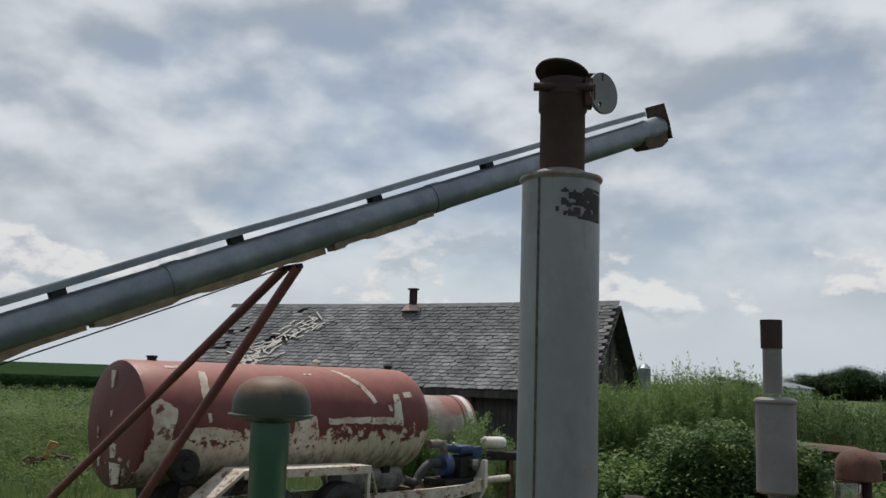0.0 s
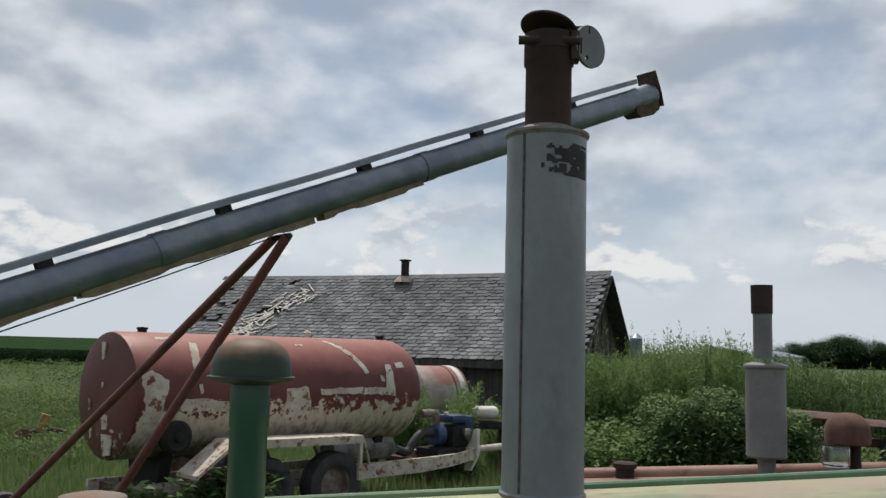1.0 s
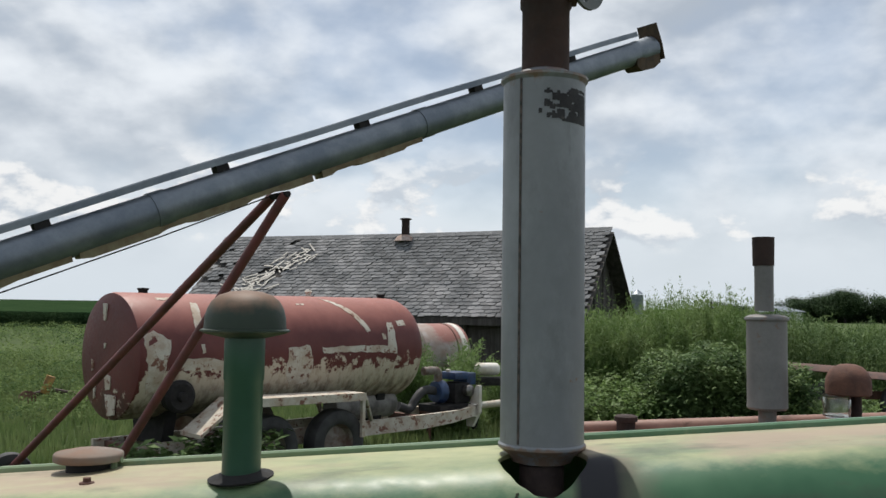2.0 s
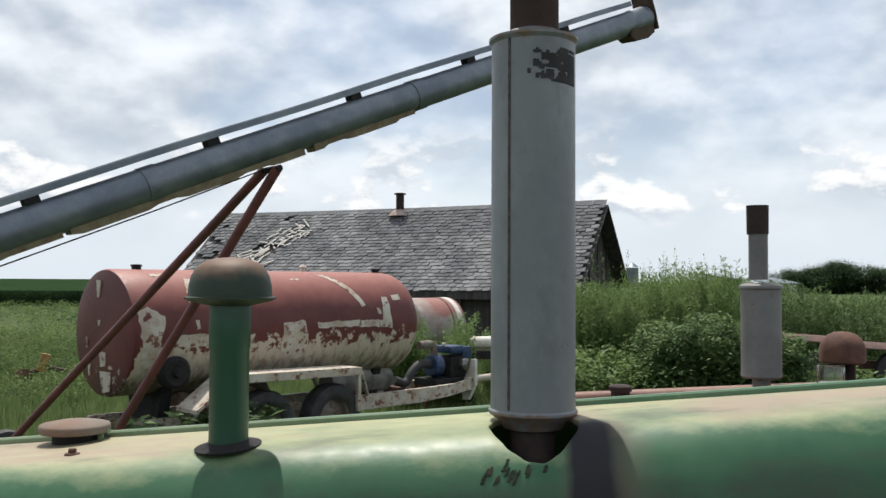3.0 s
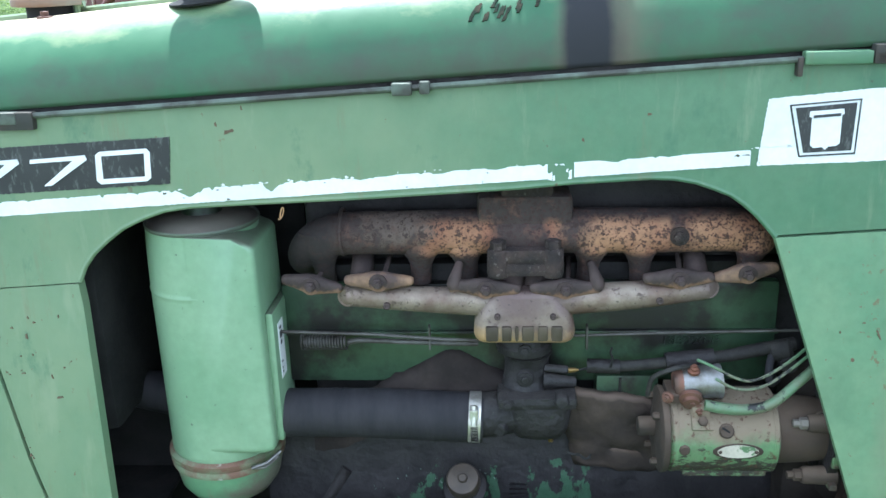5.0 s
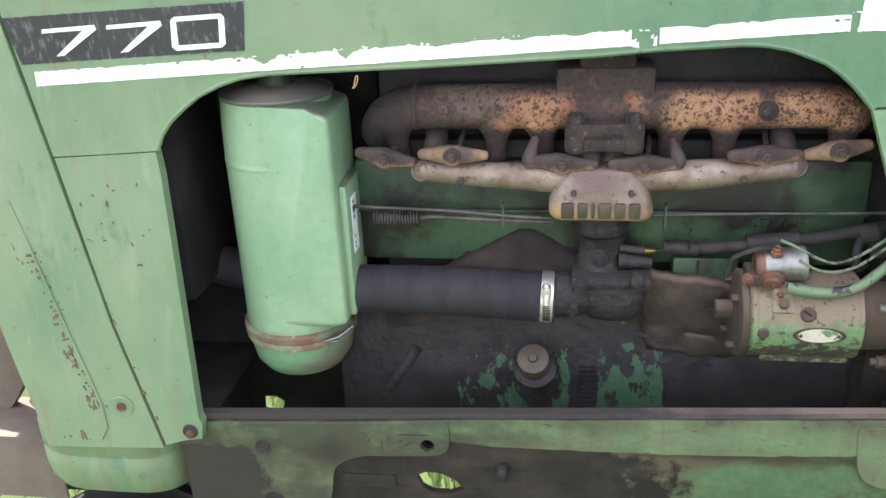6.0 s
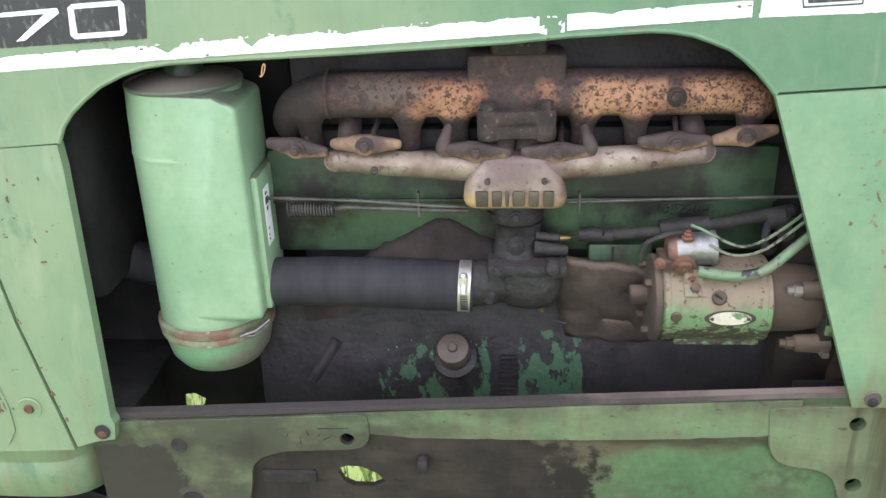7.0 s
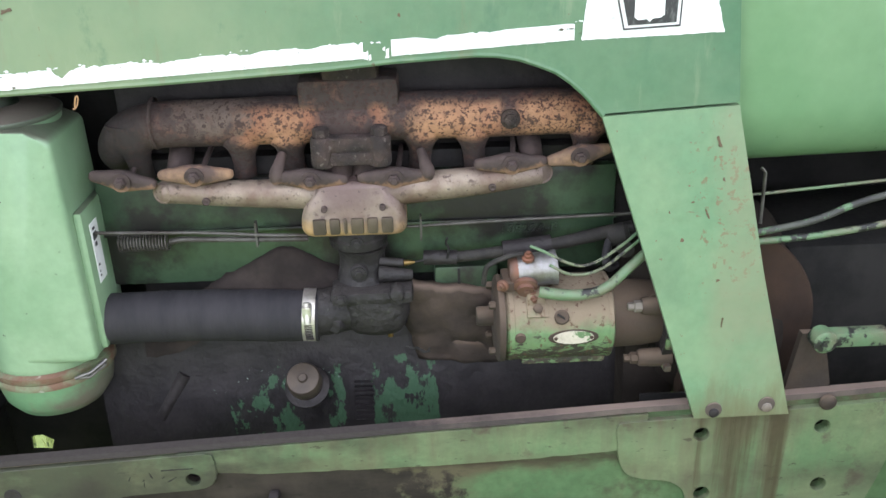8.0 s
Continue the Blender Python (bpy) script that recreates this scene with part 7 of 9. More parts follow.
    for x in (-0.058, 0.022):
        part("bolt", lathe(bmesh.new(), [(0.012, 0.0), (0.012, 0.014), (0.009, 0.016), (0, 0.016)], (x, -0.146, 1.144), seg=6), MANIFOLD_DARK, mf)
        part("bolt_boss", lathe(bmesh.new(), [(0.0145, 1.104), (0.016, 1.108), (0.016, 1.144), (0.014, 1.147), (0, 1.147)], (x, -0.146, 0), seg=16), MANIFOLD_DARK, mf)
    # intake manifold with its boss
    im = bmesh.new()
    tube(im, [(-0.286, -0.135, 1.0705), (-0.268, -0.135, 1.070), (-0.19, -0.135, 1.064), (-0.09, -0.135, 1.060), (-0.02, -0.135, 1.058), (0.05, -0.135, 1.062), (0.15, -0.135, 1.068), (0.235, -0.135, 1.077), (0.250, -0.135, 1.079)],
         [0.0165, 0.0168, 0.019, 0.022, 0.025, 0.023, 0.021, 0.0175, 0.017], 22, smooth=1)
    imo = part("intake_manifold", im, ALUMINIUM, t, "stained cast aluminium intake manifold", 60)
    bm = bmesh.new()
    ol = [(-0.070, 1.082), (0.030, 1.082), (0.045, 1.055), (0.055, 1.030), (0.056, 1.012), (0.050, 1.003), (0.040, 1.000), (-0.080, 1.001), (-0.090, 1.004), (-0.096, 1.013), (-0.095, 1.030), (-0.086, 1.055)]
    cxz = (-0.02, 1.04)
    last = None
    for inset, yy in ((0.0, -0.105), (0.0, -0.150), (0.0015, -0.157), (0.005, -0.163), (0.010, -0.1668), (0.016, -0.1680)):
        ring = []
        for a, b in rounded(ol, 0.012):
            u, v = a - cxz[0], b - cxz[1]
            q = math.hypot(u, v)
            ring.append(bm.verts.new((cxz[0] + u * (1 - inset / q), yy + (0.010 * max(0.0, b - 1.05) / 0.03 if yy < -0.15 else 0.0), cxz[1] + v * (1 - inset / q))))
        if last:
            for k in range(len(ring)):
                bm.faces.new((last[k], last[(k + 1) % len(ring)], ring[(k + 1) % len(ring)], ring[k]))
        last = ring
    bm.faces.new(last)
    boss = part("boss", bm, ALUMINIUM, imo, "cast boss with a raised maker's mark", 60)
    x = -0.0775
    for w in (0.0185, 0.0145, 0.0050, 0.0180, 0.0150, 0.0165):  # the maker's name stays a row of plain raised bars
        part("raised_bar", box(bmesh.new(), x, x + w, -0.1730, -0.165, 1.009, 1.033, bevel=0.0034), CAPBROWN, boss)
        x += w + 0.0052
    for x, z, r in ((-0.225, 1.061, 0.0055), (0.178, 1.066, 0.0055), (-0.060, 1.047, 0.0045), (0.022, 1.047, 0.0045)):
        yy = -0.155 if abs(x) > 0.1 else -0.167
        part("plug", lathe(bmesh.new(), [(r, -0.004), (r, 0.003), (r * 0.6, 0.004), (0, 0.002)], (x, yy, z), (0, -1, 0), seg=14), CLAMP_RUST, imo)
    for x, z, s in ((-0.287, 1.071, -1), (0.252, 1.080, 1)):
        part("end_plug", lathe(bmesh.new(), [(0.0162, -0.012), (0.0162, -0.001), (0.0145, 0.003), (0.013, 0.0035), (0.012, 0.0022), (0.006, 0.0035), (0, 0.004)], (x, -0.143, z), (s * 0.45, -1, 0), seg=20), ALUMINIUM, imo)
    # six clamps hold both manifolds
    for k, (x, z, a) in enumerate(((-0.337, 1.095, -8), (-0.236, 1.099, 1), (-0.077, 1.087, -2), (0.040, 1.085, 2), (0.205, 1.099, 3), (0.301, 1.107, 13))):
        w = 0.052 if k not in (0, 5) else 0.046
        secs = []
        for f, h, dp in ((-1.0, 0.002, 0.003), (-0.985, 0.0045, 0.006), (-0.93, 0.0068, 0.0075), (-0.80, 0.0085, 0.008), (-0.55, 0.0105, 0.0085), (-0.32, 0.0130, 0.009), (-0.15, 0.0148, 0.0095), (0.15, 0.0148, 0.0095), (0.32, 0.0130, 0.009), (0.55, 0.0102, 0.0085), (0.80, 0.0082, 0.008), (0.93, 0.0066, 0.0075), (0.985, 0.0045, 0.006), (1.0, 0.002, 0.003)):
            u = f * w
            secs.append([(u, -0.149 + 0.8 * u * u - dp * (abs(math.cos(q * math.pi / 7)) ** 0.7) * (1 if math.cos(q * math.pi / 7) > 0 else -1),
                          -0.002 * f + h * (abs(math.sin(q * math.pi / 7)) ** 0.8) * (1 if math.sin(q * math.pi / 7) > 0 else -1)) for q in range(14)])
        bm = loft(bmesh.new(), secs)
        cl = part("manifold_clamp", bm, CLAMP_RUST if k not in (1, 5) else CLAMP_LIGHT, t, "heat-rusted manifold clamp", 60)
        cl.matrix_local = pose(x, 0, z, 0, -a, 0)
        b = bolt(bmesh.new(), (0, -0.158, 0), (0, -1, 0), 0.0088, 0.010)
        part("bolt", b, CLAMP_RUST, cl)
        part("stud", tube(bmesh.new(), [(0.005, -0.13, 0.0), (0.012, -0.07, 0.02)], 0.004, 8), CLAMP_RUST, cl)
        part("nut", lathe(bmesh.new(), [(0.0055, 0), (0.0055, 0.005), (0.004, 0.0065), (0, 0.0065)], (0, -0.1665, 0), (0, -1, 0), seg=12), CLAMP_RUST, cl)
        if k in (2, 3):  # these two turn up at the outer end to meet the port
            f = -1 if k == 2 else 1
            part("lug", tube(bmesh.new(), [(f * 0.046, -0.148, -0.005), (f * 0.048, -0.149, 0.004), (f * 0.044, -0.142, 0.018), (f * 0.040, -0.128, 0.030)], [0.008, 0.0115, 0.0080, 0.0062], 14, smooth=2), CLAMP_RUST, cl)


GRIME = material("dust_brown_grime", (0.022, 0.0175, 0.017), (0.038, 0.030, 0.0275), scale=14, rough=0.95, spec=0.15, bump=0.6, bump_scale=60)
CRANK = material("grease_streaked_crankcase", (0.0135, 0.0118, 0.0135), (0.0265, 0.0230, 0.0250), scale=12, rough=0.55, spec=0.35, bump=1.0, fine=0.3, bump_scale=50)
layer(CRANK, (0.040, 0.088, 0.051), [(0, ((-0.36, 0.0), (-0.29, 0.30), (-0.24, 0.48), (-0.20, 0.60), (-0.155, 0.64), (-0.120, 0.30), (-0.100, 0.0), (-0.088, 0.66), (-0.062, 0.62), (-0.050, 0.10), (-0.030, 0.15), (-0.012, 0.62), (0.04, 0.70), (0.09, 0.66), (0.104, 0.10), (0.13, 0.0))), (2, ((0.58, 1.1), (0.66, 1.0), (0.70, 0.86), (0.75, 0.70), (0.775, 0.30), (0.79, 0.0)))], (34.0, 1.35), (0.53, 0.58), (1.0, 1, 0.6))
layer(CRANK, (0.024, 0.022, 0.022), [(2, ((0.5, 0.42), (0.9, 0.42)))], (36.0, 1.0), (0.50, 0.56), (1.2, 1, 0.6))
layer(CRANK, (0.045, 0.050, 0.055), [(0, ((-0.35, 0.1), (-0.06, 0.25), (-0.03, 0.45), (0.0, 0.3), (0.1, 0.1))), (2, ((0.6, 0.6), (0.74, 1.0), (0.80, 1.0)))], (40.0, 1.2), (0.52, 0.66), (1, 1, 0.3), strength=0.7)
layer(CRANK, (0.17, 0.21, 0.19), [(0, ((-0.36, 0.0), (-0.28, 0.4), (-0.16, 0.46), (-0.02, 0.42), (0.06, 0.2))), (2, ((0.66, 0.6), (0.71, 1.0), (0.79, 0.7)))], (150.0, 1.3), (0.60, 0.64))
CASE_DARK = material("grimy_brown_casting", (0.020, 0.016, 0.014), (0.036, 0.029, 0.025), scale=9, rough=0.9, spec=0.2, bump=0.4, bump_scale=50)
DISC_BROWN = material("rust_brown_plate", (0.050, 0.030, 0.021), (0.030, 0.020, 0.016), scale=7, rough=0.85, spec=0.25, bump=0.3)
WEB = material("dust_caked_casting", (0.066, 0.049, 0.041), (0.034, 0.027, 0.024), scale=12, rough=0.9, spec=0.2, bump=1.0, bump_scale=45)
dusty(WEB, (0.145, 0.105, 0.083), 0.1, 0.85, 0.8, 24.0, 1.1)
dusty(CASE_BROWN, (0.135, 0.095, 0.068), 0.2, 0.9, 0.7, 16.0, 0.9)
dusty(CARB, (0.045, 0.039, 0.037), 0.4, 0.95, 0.6, 24.0, 0.9)
CLAMP_LIGHT = material("orange_rusted_clamp_iron", (0.26, 0.155, 0.095), (0.085, 0.054, 0.047), scale=24, rough=0.8, bump=0.4, bump_scale=90)


def make_fuel_side(t):
    """Carburettor, air hose and air cleaner."""
    c = part("carburettor", lathe(bmesh.new(), [(0, 0.965), (0.034, 0.966), (0.0425, 0.970), (0.0437, 0.974), (0.0437, 0.982), (0.0405, 0.985), (0.0405, 0.996), (0.038, 0.999), (0, 1.0)], (-0.019, -0.108, 0), seg=36), CARB, t, "soot-black carburettor")
    part("throat", lathe(bmesh.new(), [(0.046, 0.902), (0.040, 0.914), (0.0355, 0.930), (0.034, 0.950), (0.036, 0.960), (0.040, 0.967)], (-0.015, -0.110, 0), seg=32), CARB, c)
    part("body", box(bmesh.new(), -0.062, 0.060, -0.172, -0.075, 0.893, 0.914, bevel=0.009), CARB, c)
    bm = lathe(bmesh.new(), [(0, 0.8255), (0.022, 0.827), (0.036, 0.833), (0.045, 0.846), (0.048, 0.862), (0.049, 0.888), (0.046, 0.896), (0, 0.897)], (0.0, 0.0, 0), seg=36)
    for v in bm.verts:  # squared-off bowl, deeper to the rear
        q = max(abs(v.co.x), abs(v.co.y), 1e-6) / max(math.hypot(v.co.x, v.co.y), 1e-6)
        v.co = Vector((0.002 + v.co.x * 1.08 * q ** -0.45, -0.118 + v.co.y * q ** -0.45, v.co.z + 0.08 * max(0.0, -v.co.x) * (v.co.z < 0.87)))
    part("bowl", bm, CARB, c)
    part("inlet_neck", tube(bmesh.new(), [(-0.100, -0.132, 0.864), (-0.07, -0.130, 0.866), (-0.03, -0.125, 0.868)], [0.036, 0.036, 0.033], 24), CARB, c)
    part("cross_pipe", tube(bmesh.new(), [(0.01, -0.135, 0.927), (0.038, -0.136, 0.926), (0.058, -0.132, 0.922)], [0.013, 0.010, 0.0085], 16), CARB, c)
    part("screw_boss", lathe(bmesh.new(), [(0.015, -0.02), (0.0135, 0.002), (0.012, 0.004), (0, 0.004)], (-0.019, -0.146, 0.936), (0, -1, 0.15), seg=20), CARB, c)
    for p in ((-0.019, -0.150, 0.9365), (-0.019, -0.152, 0.985), (0.036, -0.174, 0.906), (-0.046, -0.174, 0.905)):
        part("screw", bolt(bmesh.new(), p, (0, -1, 0), 0.0065, 0.007), CARB, c)
    part("bolt_head", lathe(bmesh.new(), [(0.011, -0.02), (0.0115, 0.006), (0.009, 0.009), (0, 0.010)], (0.036, -0.172, 0.911), (0, -1, 0.1), seg=8), CARB, c)
    part("needle", tube(bmesh.new(), [(0.048, -0.135, 0.944), (0.058, -0.135, 0.9445), (0.064, -0.135, 0.9445)], [0.0048, 0.0036, 0.0016], 10), BRASS, c, "brass mixture screw")
    part("needle_block", tube(bmesh.new(), [(0.012, -0.130, 0.946), (0.047, -0.134, 0.944)], 0.0065, 12), CARB, c)
    part("needle_rod", tube(bmesh.new(), [(0.062, -0.135, 0.9445), (0.09, -0.125, 0.944)], 0.0018, 6), BLACK, c)
    part("drain", lathe(bmesh.new(), [(0.0045, -0.01), (0.0045, 0.006), (0, 0.007)], (0.022, -0.135, 0.826), (0, 0, -1), seg=8), BRASS, c)
    part("choke_nub", lathe(bmesh.new(), [(0.0145, 0), (0.0135, 0.020), (0.010, 0.026), (0, 0.027)], (-0.052, -0.140, 0.856), (-0.35, -1, 0), seg=20), CARB, c)
    for dx in (0.0, 0.006):
        part("loose_strand", tube(bmesh.new(), [(0.045, -0.165, 0.818), (0.057 + dx, -0.168, 0.814), (0.063 + dx, -0.17, 0.820 - dx), (0.070 + dx, -0.17, 0.808), (0.082, -0.17, 0.811 + dx)], 0.0014, 6, smooth=2), BLACK, c)
    # hose and worm clamp
    h = part("air_hose", tube(bmesh.new(), [(-0.425 + 0.341 * k / 60, -0.135, 0.870 + 0.002 * math.sin(k * 0.07) - 0.007 * (k / 60) ** 2) for k in range(61)], [0.0388 + (0.0008 if k in (3, 18, 19, 21, 33, 47, 48) else 0) - 0.0006 * math.sin(k * 0.11) for k in range(61)], 36), HOSE, t, "thick black rubber air hose")
    part("hose_clamp", tube(bmesh.new(), [(-0.107, -0.135, 0.864), (-0.088, -0.135, 0.863)], 0.0404, 36, cap=False), CHROME, h, "bright worm-drive hose clamp")
    part("clamp_screw", box(tube(bmesh.new(), [(-0.0975, -0.170, 0.902), (-0.0975, -0.178, 0.872)], 0.0052, 12), -0.1045, -0.0905, -0.179, -0.162, 0.880, 0.898, bevel=0.003), CHROME, h)
    bm = bmesh.new()
    for k in range(11):
        a = radians(4.2 * k - 4)
        m = Matrix.Translation((-0.0975, -0.135, 0.8635)) @ pose(0, 0, 0, math.degrees(a), 0, 0)
        box(bm, -0.0058, 0.0058, -0.0414, -0.0400, -0.0006, 0.0006, m)
    part("clamp_thread", bm, CARB, h, smooth=0)
    # air cleaner canister
    cx, cy = -0.508, -0.105
    lean = 0.0
    a = part("air_cleaner", lathe(bmesh.new(), [(0.084, 0.806), (0.0875, 0.812), (0.0875, 0.82), (0.0875, 0.95), (0.0875, 1.080), (0.0876, 1.084), (0.0887, 1.0865), (0.0887, 1.0885), (0.0876, 1.091), (0.0875, 1.095), (0.0862, 1.14), (0.0838, 1.183), (0, 1.183)], (cx, cy, 0), seg=48), CANISTER, t, "clean green air cleaner canister")
    bm = bmesh.new()
    rings = []
    for inset, yy in ((0.012, -0.1930), (0.006, -0.1922), (0.002, -0.189), (0.0, -0.184), (0.0, -0.06)):
        corner = [(-0.507, 0.828 + inset), (-0.425, 0.828 + inset), (-0.410, 0.832 + inset), (-0.404 - inset * 0.6, 0.842 + inset), (-0.408 - inset * 0.6, 1.158 - inset * 0.4)]
        corner += [(-0.408 - inset * 0.6 - 0.014 * (1 - math.cos(a)), 1.158 - inset * 0.4 + 0.014 * math.sin(a)) for a in (0.4, 0.8, 1.2)] + [(-0.424 - inset * 0.6, 1.174 - inset * 0.4), (-0.440, 1.181 - inset * 0.2), (-0.507, 1.184 - inset * 0.1)]
        rings.append([(x, yy, z) for x, z in corner])
    loft(bm, rings)
    part("side_duct", bm, CANISTER, a, "boxed green side duct")
    part("duct_cap", box(bmesh.new(), -0.407, -0.394, -0.175, -0.075, 0.842, 1.058, bevel=0.006), CANISTER, a)
    part("top_lip", lathe(bmesh.new(), [(0.0825, 1.181), (0.0850, 1.183), (0.0862, 1.187), (0.0852, 1.189), (0.0830, 1.186), (0.076, 1.186), (0.065, 1.191), (0.045, 1.197), (0.034, 1.198), (0, 1.199)], (cx + 0.001, cy, 0), seg=48), LIPGREY, a, "dusty cup-shaped top lip")
    part("inlet_pipe", lathe(bmesh.new(), [(0.034, 1.193), (0.030, 1.199), (0.030, 1.40)], (cx, cy + 0.005, 0), seg=28), SIDE_COVER, a, "dark green inlet pipe")
    part("band", lathe(bmesh.new(), [(0.086, 0.782), (0.092, 0.784), (0.093, 0.790), (0.091, 0.795), (0.094, 0.799), (0.094, 0.807), (0.086, 0.811)], (cx, cy, 0), seg=44), BANDRUST, a, "rusty clamp band")
    part("dust_cup", lathe(bmesh.new(), [(0, 0.712), (0.045, 0.716), (0.068, 0.727), (0.081, 0.746), (0.086, 0.77), (0.087, 0.79)], (cx, cy, 0), seg=44), CUP, a, "green dust cup, paint wearing off")
    part("band_latch", tube(bmesh.new(), [(-0.448, -0.185, 0.800), (-0.425, -0.180, 0.806), (-0.408, -0.160, 0.815), (-0.412, -0.155, 0.804), (-0.43, -0.178, 0.797), (-0.448, -0.185, 0.800)], 0.003, 8), STEEL, a)
    bm = plate(bmesh.new(), [(-0.155, 0.941), (-0.125, 0.941), (-0.125, 1.032), (-0.155, 1.032)], 1, to3d=lambda y, z, d: (-0.3930 - 0.001 * d, y, z))
    lb = part("paper_label", bm, WHITE, a, "white paper label with unreadable print", 0)
    for z, y0, w, h in ((0.949, -0.150, 0.004, 0.003), (0.956, -0.150, 0.003, 0.003), (0.966, -0.150, 0.006, 0.003), (0.996, -0.148, 0.008, 0.006), (1.006, -0.150, 0.014, 0.011), (1.021, -0.149, 0.010, 0.004)):
        part("print_bar", box(bmesh.new(), -0.3930, -0.3924, y0, y0 + w, z, z + h), DECAL_BLACK, lb, smooth=0)


LIPGREY = material("dusty_grey_sheet", (0.105, 0.125, 0.095), (0.13, 0.125, 0.105), scale=8, rough=0.7, bump=0.1)
dusty(LIPGREY, (0.21, 0.18, 0.15), 0.5, 0.95, 0.9, 12.0, 0.5)
BANDRUST = material("rusty_green_band", (0.15, 0.08, 0.055), (0.17, 0.21, 0.13), scale=22, spread=(0.46, 0.62), rough=0.7, bump=0.25)
layer(CANISTER, (0.10, 0.13, 0.085), [(2, ((0.8, 0.40), (1.2, 0.40)))], (160.0, 1.2), (0.60, 0.64), strength=0.6)
CUP = material("worn_green_cup", (0.125, 0.25, 0.135), (0.19, 0.12, 0.095), scale=7, spread=(0.47, 0.60), rough=0.55, bump=0.12)


layer(CUP, (0.13, 0.105, 0.085), [(0, ((-0.60, 0.1), (-0.52, 0.35), (-0.47, 0.62), (-0.42, 0.8))), (2, ((0.70, 0.9), (0.75, 1.0), (0.78, 0.7)))], (16.0, 0.8), (0.38, 0.62), strength=0.85)
layer(BANDRUST, (0.33, 0.32, 0.28), [(0, ((-0.60, 0.1), (-0.508, 0.40), (-0.495, 0.52), (-0.485, 0.2), (-0.42, 0.1)))], (40.0, 0.8), (0.48, 0.56))


def make_starter(t):
    z, y = 0.858, -0.160
    s = part("starter_motor", lathe(bmesh.new(), [(0, 0.187), (0.05, 0.189), (0.060, 0.193), (0.0645, 0.198), (0.0645, 0.204), (0.0635, 0.205), (0.0635, 0.341), (0.0645, 0.342), (0.0645, 0.348), (0.059, 0.351), (0, 0.351)], (0, y, z), (1, 0, 0), seg=48), STARTER, t, "dusty green starter motor, paint chipped")
    part("end_bearing", lathe(bmesh.new(), [(0.013, 0.153), (0.015, 0.156), (0.015, 0.190)], (0, y, z + 0.004), (1, 0, 0), seg=20), CASE_BROWN, s)
    part("nose_housing", lathe(bmesh.new(), [(0.052, 0.348), (0.050, 0.40), (0.046, 0.43), (0.06, 0.436), (0.06, 0.45), (0, 0.45)], (0, y, z), (1, 0, 0), seg=32), CASE_BROWN, s)
    part("end_plate", lathe(bmesh.new(), [(0, 0.177), (0.056, 0.179), (0.0650, 0.183), (0.0662, 0.187), (0.0650, 0.192), (0, 0.192)], (0, y, z), (1, 0, 0), seg=48), CASE_BROWN, s, "dusty end plate")
    for q in (35, 150, 215, 320):
        part("through_bolt", lathe(bmesh.new(), [(0.006, 0), (0.006, 0.008), (0.004, 0.010), (0, 0.010)], (0.179, y + 0.05 * math.sin(radians(q)), z + 0.05 * math.cos(radians(q))), (-1, 0, 0), seg=6), CASE_BROWN, s)
    part("lower_strap", box(bmesh.new(), 0.218, 0.344, y - 0.030, y + 0.03, z - 0.0665, z - 0.055, bevel=0.004), STARTER, s)
    q = radians(-38)
    mq = Matrix.Translation((0.238, y - 0.0632 * math.cos(q), z - 0.0632 * math.sin(q))) @ pose(0, 0, 0, math.degrees(q), 0, 0)
    part("square_plate", box(bmesh.new(), -0.0155, 0.0155, -0.003, 0.006, -0.0125, 0.0125, mq, bevel=0.0015), STARTER, s)
    part("plate_bolt", bolt(bmesh.new(), mq @ Vector((0, -0.002, 0)), mq.to_3x3() @ Vector((0, -1, 0)), 0.0075, 0.007, False), CASE_BROWN, s)
    part("screw_slot", box(bmesh.new(), -0.0095, 0.0095, -0.0060, 0.0, -0.0014, 0.0014, Matrix.Translation((0.272, y - 0.0625 * math.cos(radians(-26)), z - 0.0625 * math.sin(radians(-26)))) @ pose(0, 0, 0, -26, 35, 0)), BLACK, s, smooth=0)
    fl = part("flange", plate(bmesh.new(), circle(y, z, 0.080, 40, 0.80), 1, to3d=lambda yy, zz, d: (0.424 + 0.014 * d, yy, zz)), GREASE, s, "black starter flange with green flecks", 30)
    for yy, zz in ((y - 0.045, z + 0.034), (y - 0.042, z - 0.055)):
        part("flange_ear", lathe(bmesh.new(), [(0.011, 0.39), (0.013, 0.394), (0.015, 0.44), (0, 0.441)], (0, yy, zz), (1, 0, 0), seg=18), CASE_BROWN, fl)
        part("flange_bolt", lathe(bmesh.new(), [(0.009, 0), (0.009, 0.012), (0.006, 0.014), (0.006, 0.022), (0, 0.023)], (0.392, yy, zz), (-1, 0, 0), seg=6), CASE_BROWN if zz < z else CAP_TAN, fl)
    for zz, hh in ((z - 0.030, 0.018), (z - 0.068, 0.010)):
        part("paint_fleck", box(bmesh.new(), 0.425, 0.4365, y - 0.066, y - 0.03, zz, zz + hh, bevel=0.003), STARTER, fl)
    for x, a, r in ((0.272, -26, 0.011), (0.212, 0, 0.008)):
        ca, sa = math.cos(radians(a)), math.sin(radians(a))
        part("screw", lathe(bmesh.new(), [(r, -0.002), (r, 0.003), (r * 0.8, 0.005), (0, 0.005)], (x, y - 0.0625 * ca, z - 0.0625 * sa), (0, -ca, -sa), seg=18), CASE_BROWN, s)
    a = radians(2)
    m = Matrix.Translation((0.289, y - 0.0656 * math.cos(a), z - 0.0656 * math.sin(a))) @ pose(0, 0, 0, math.degrees(a), 0, 0)
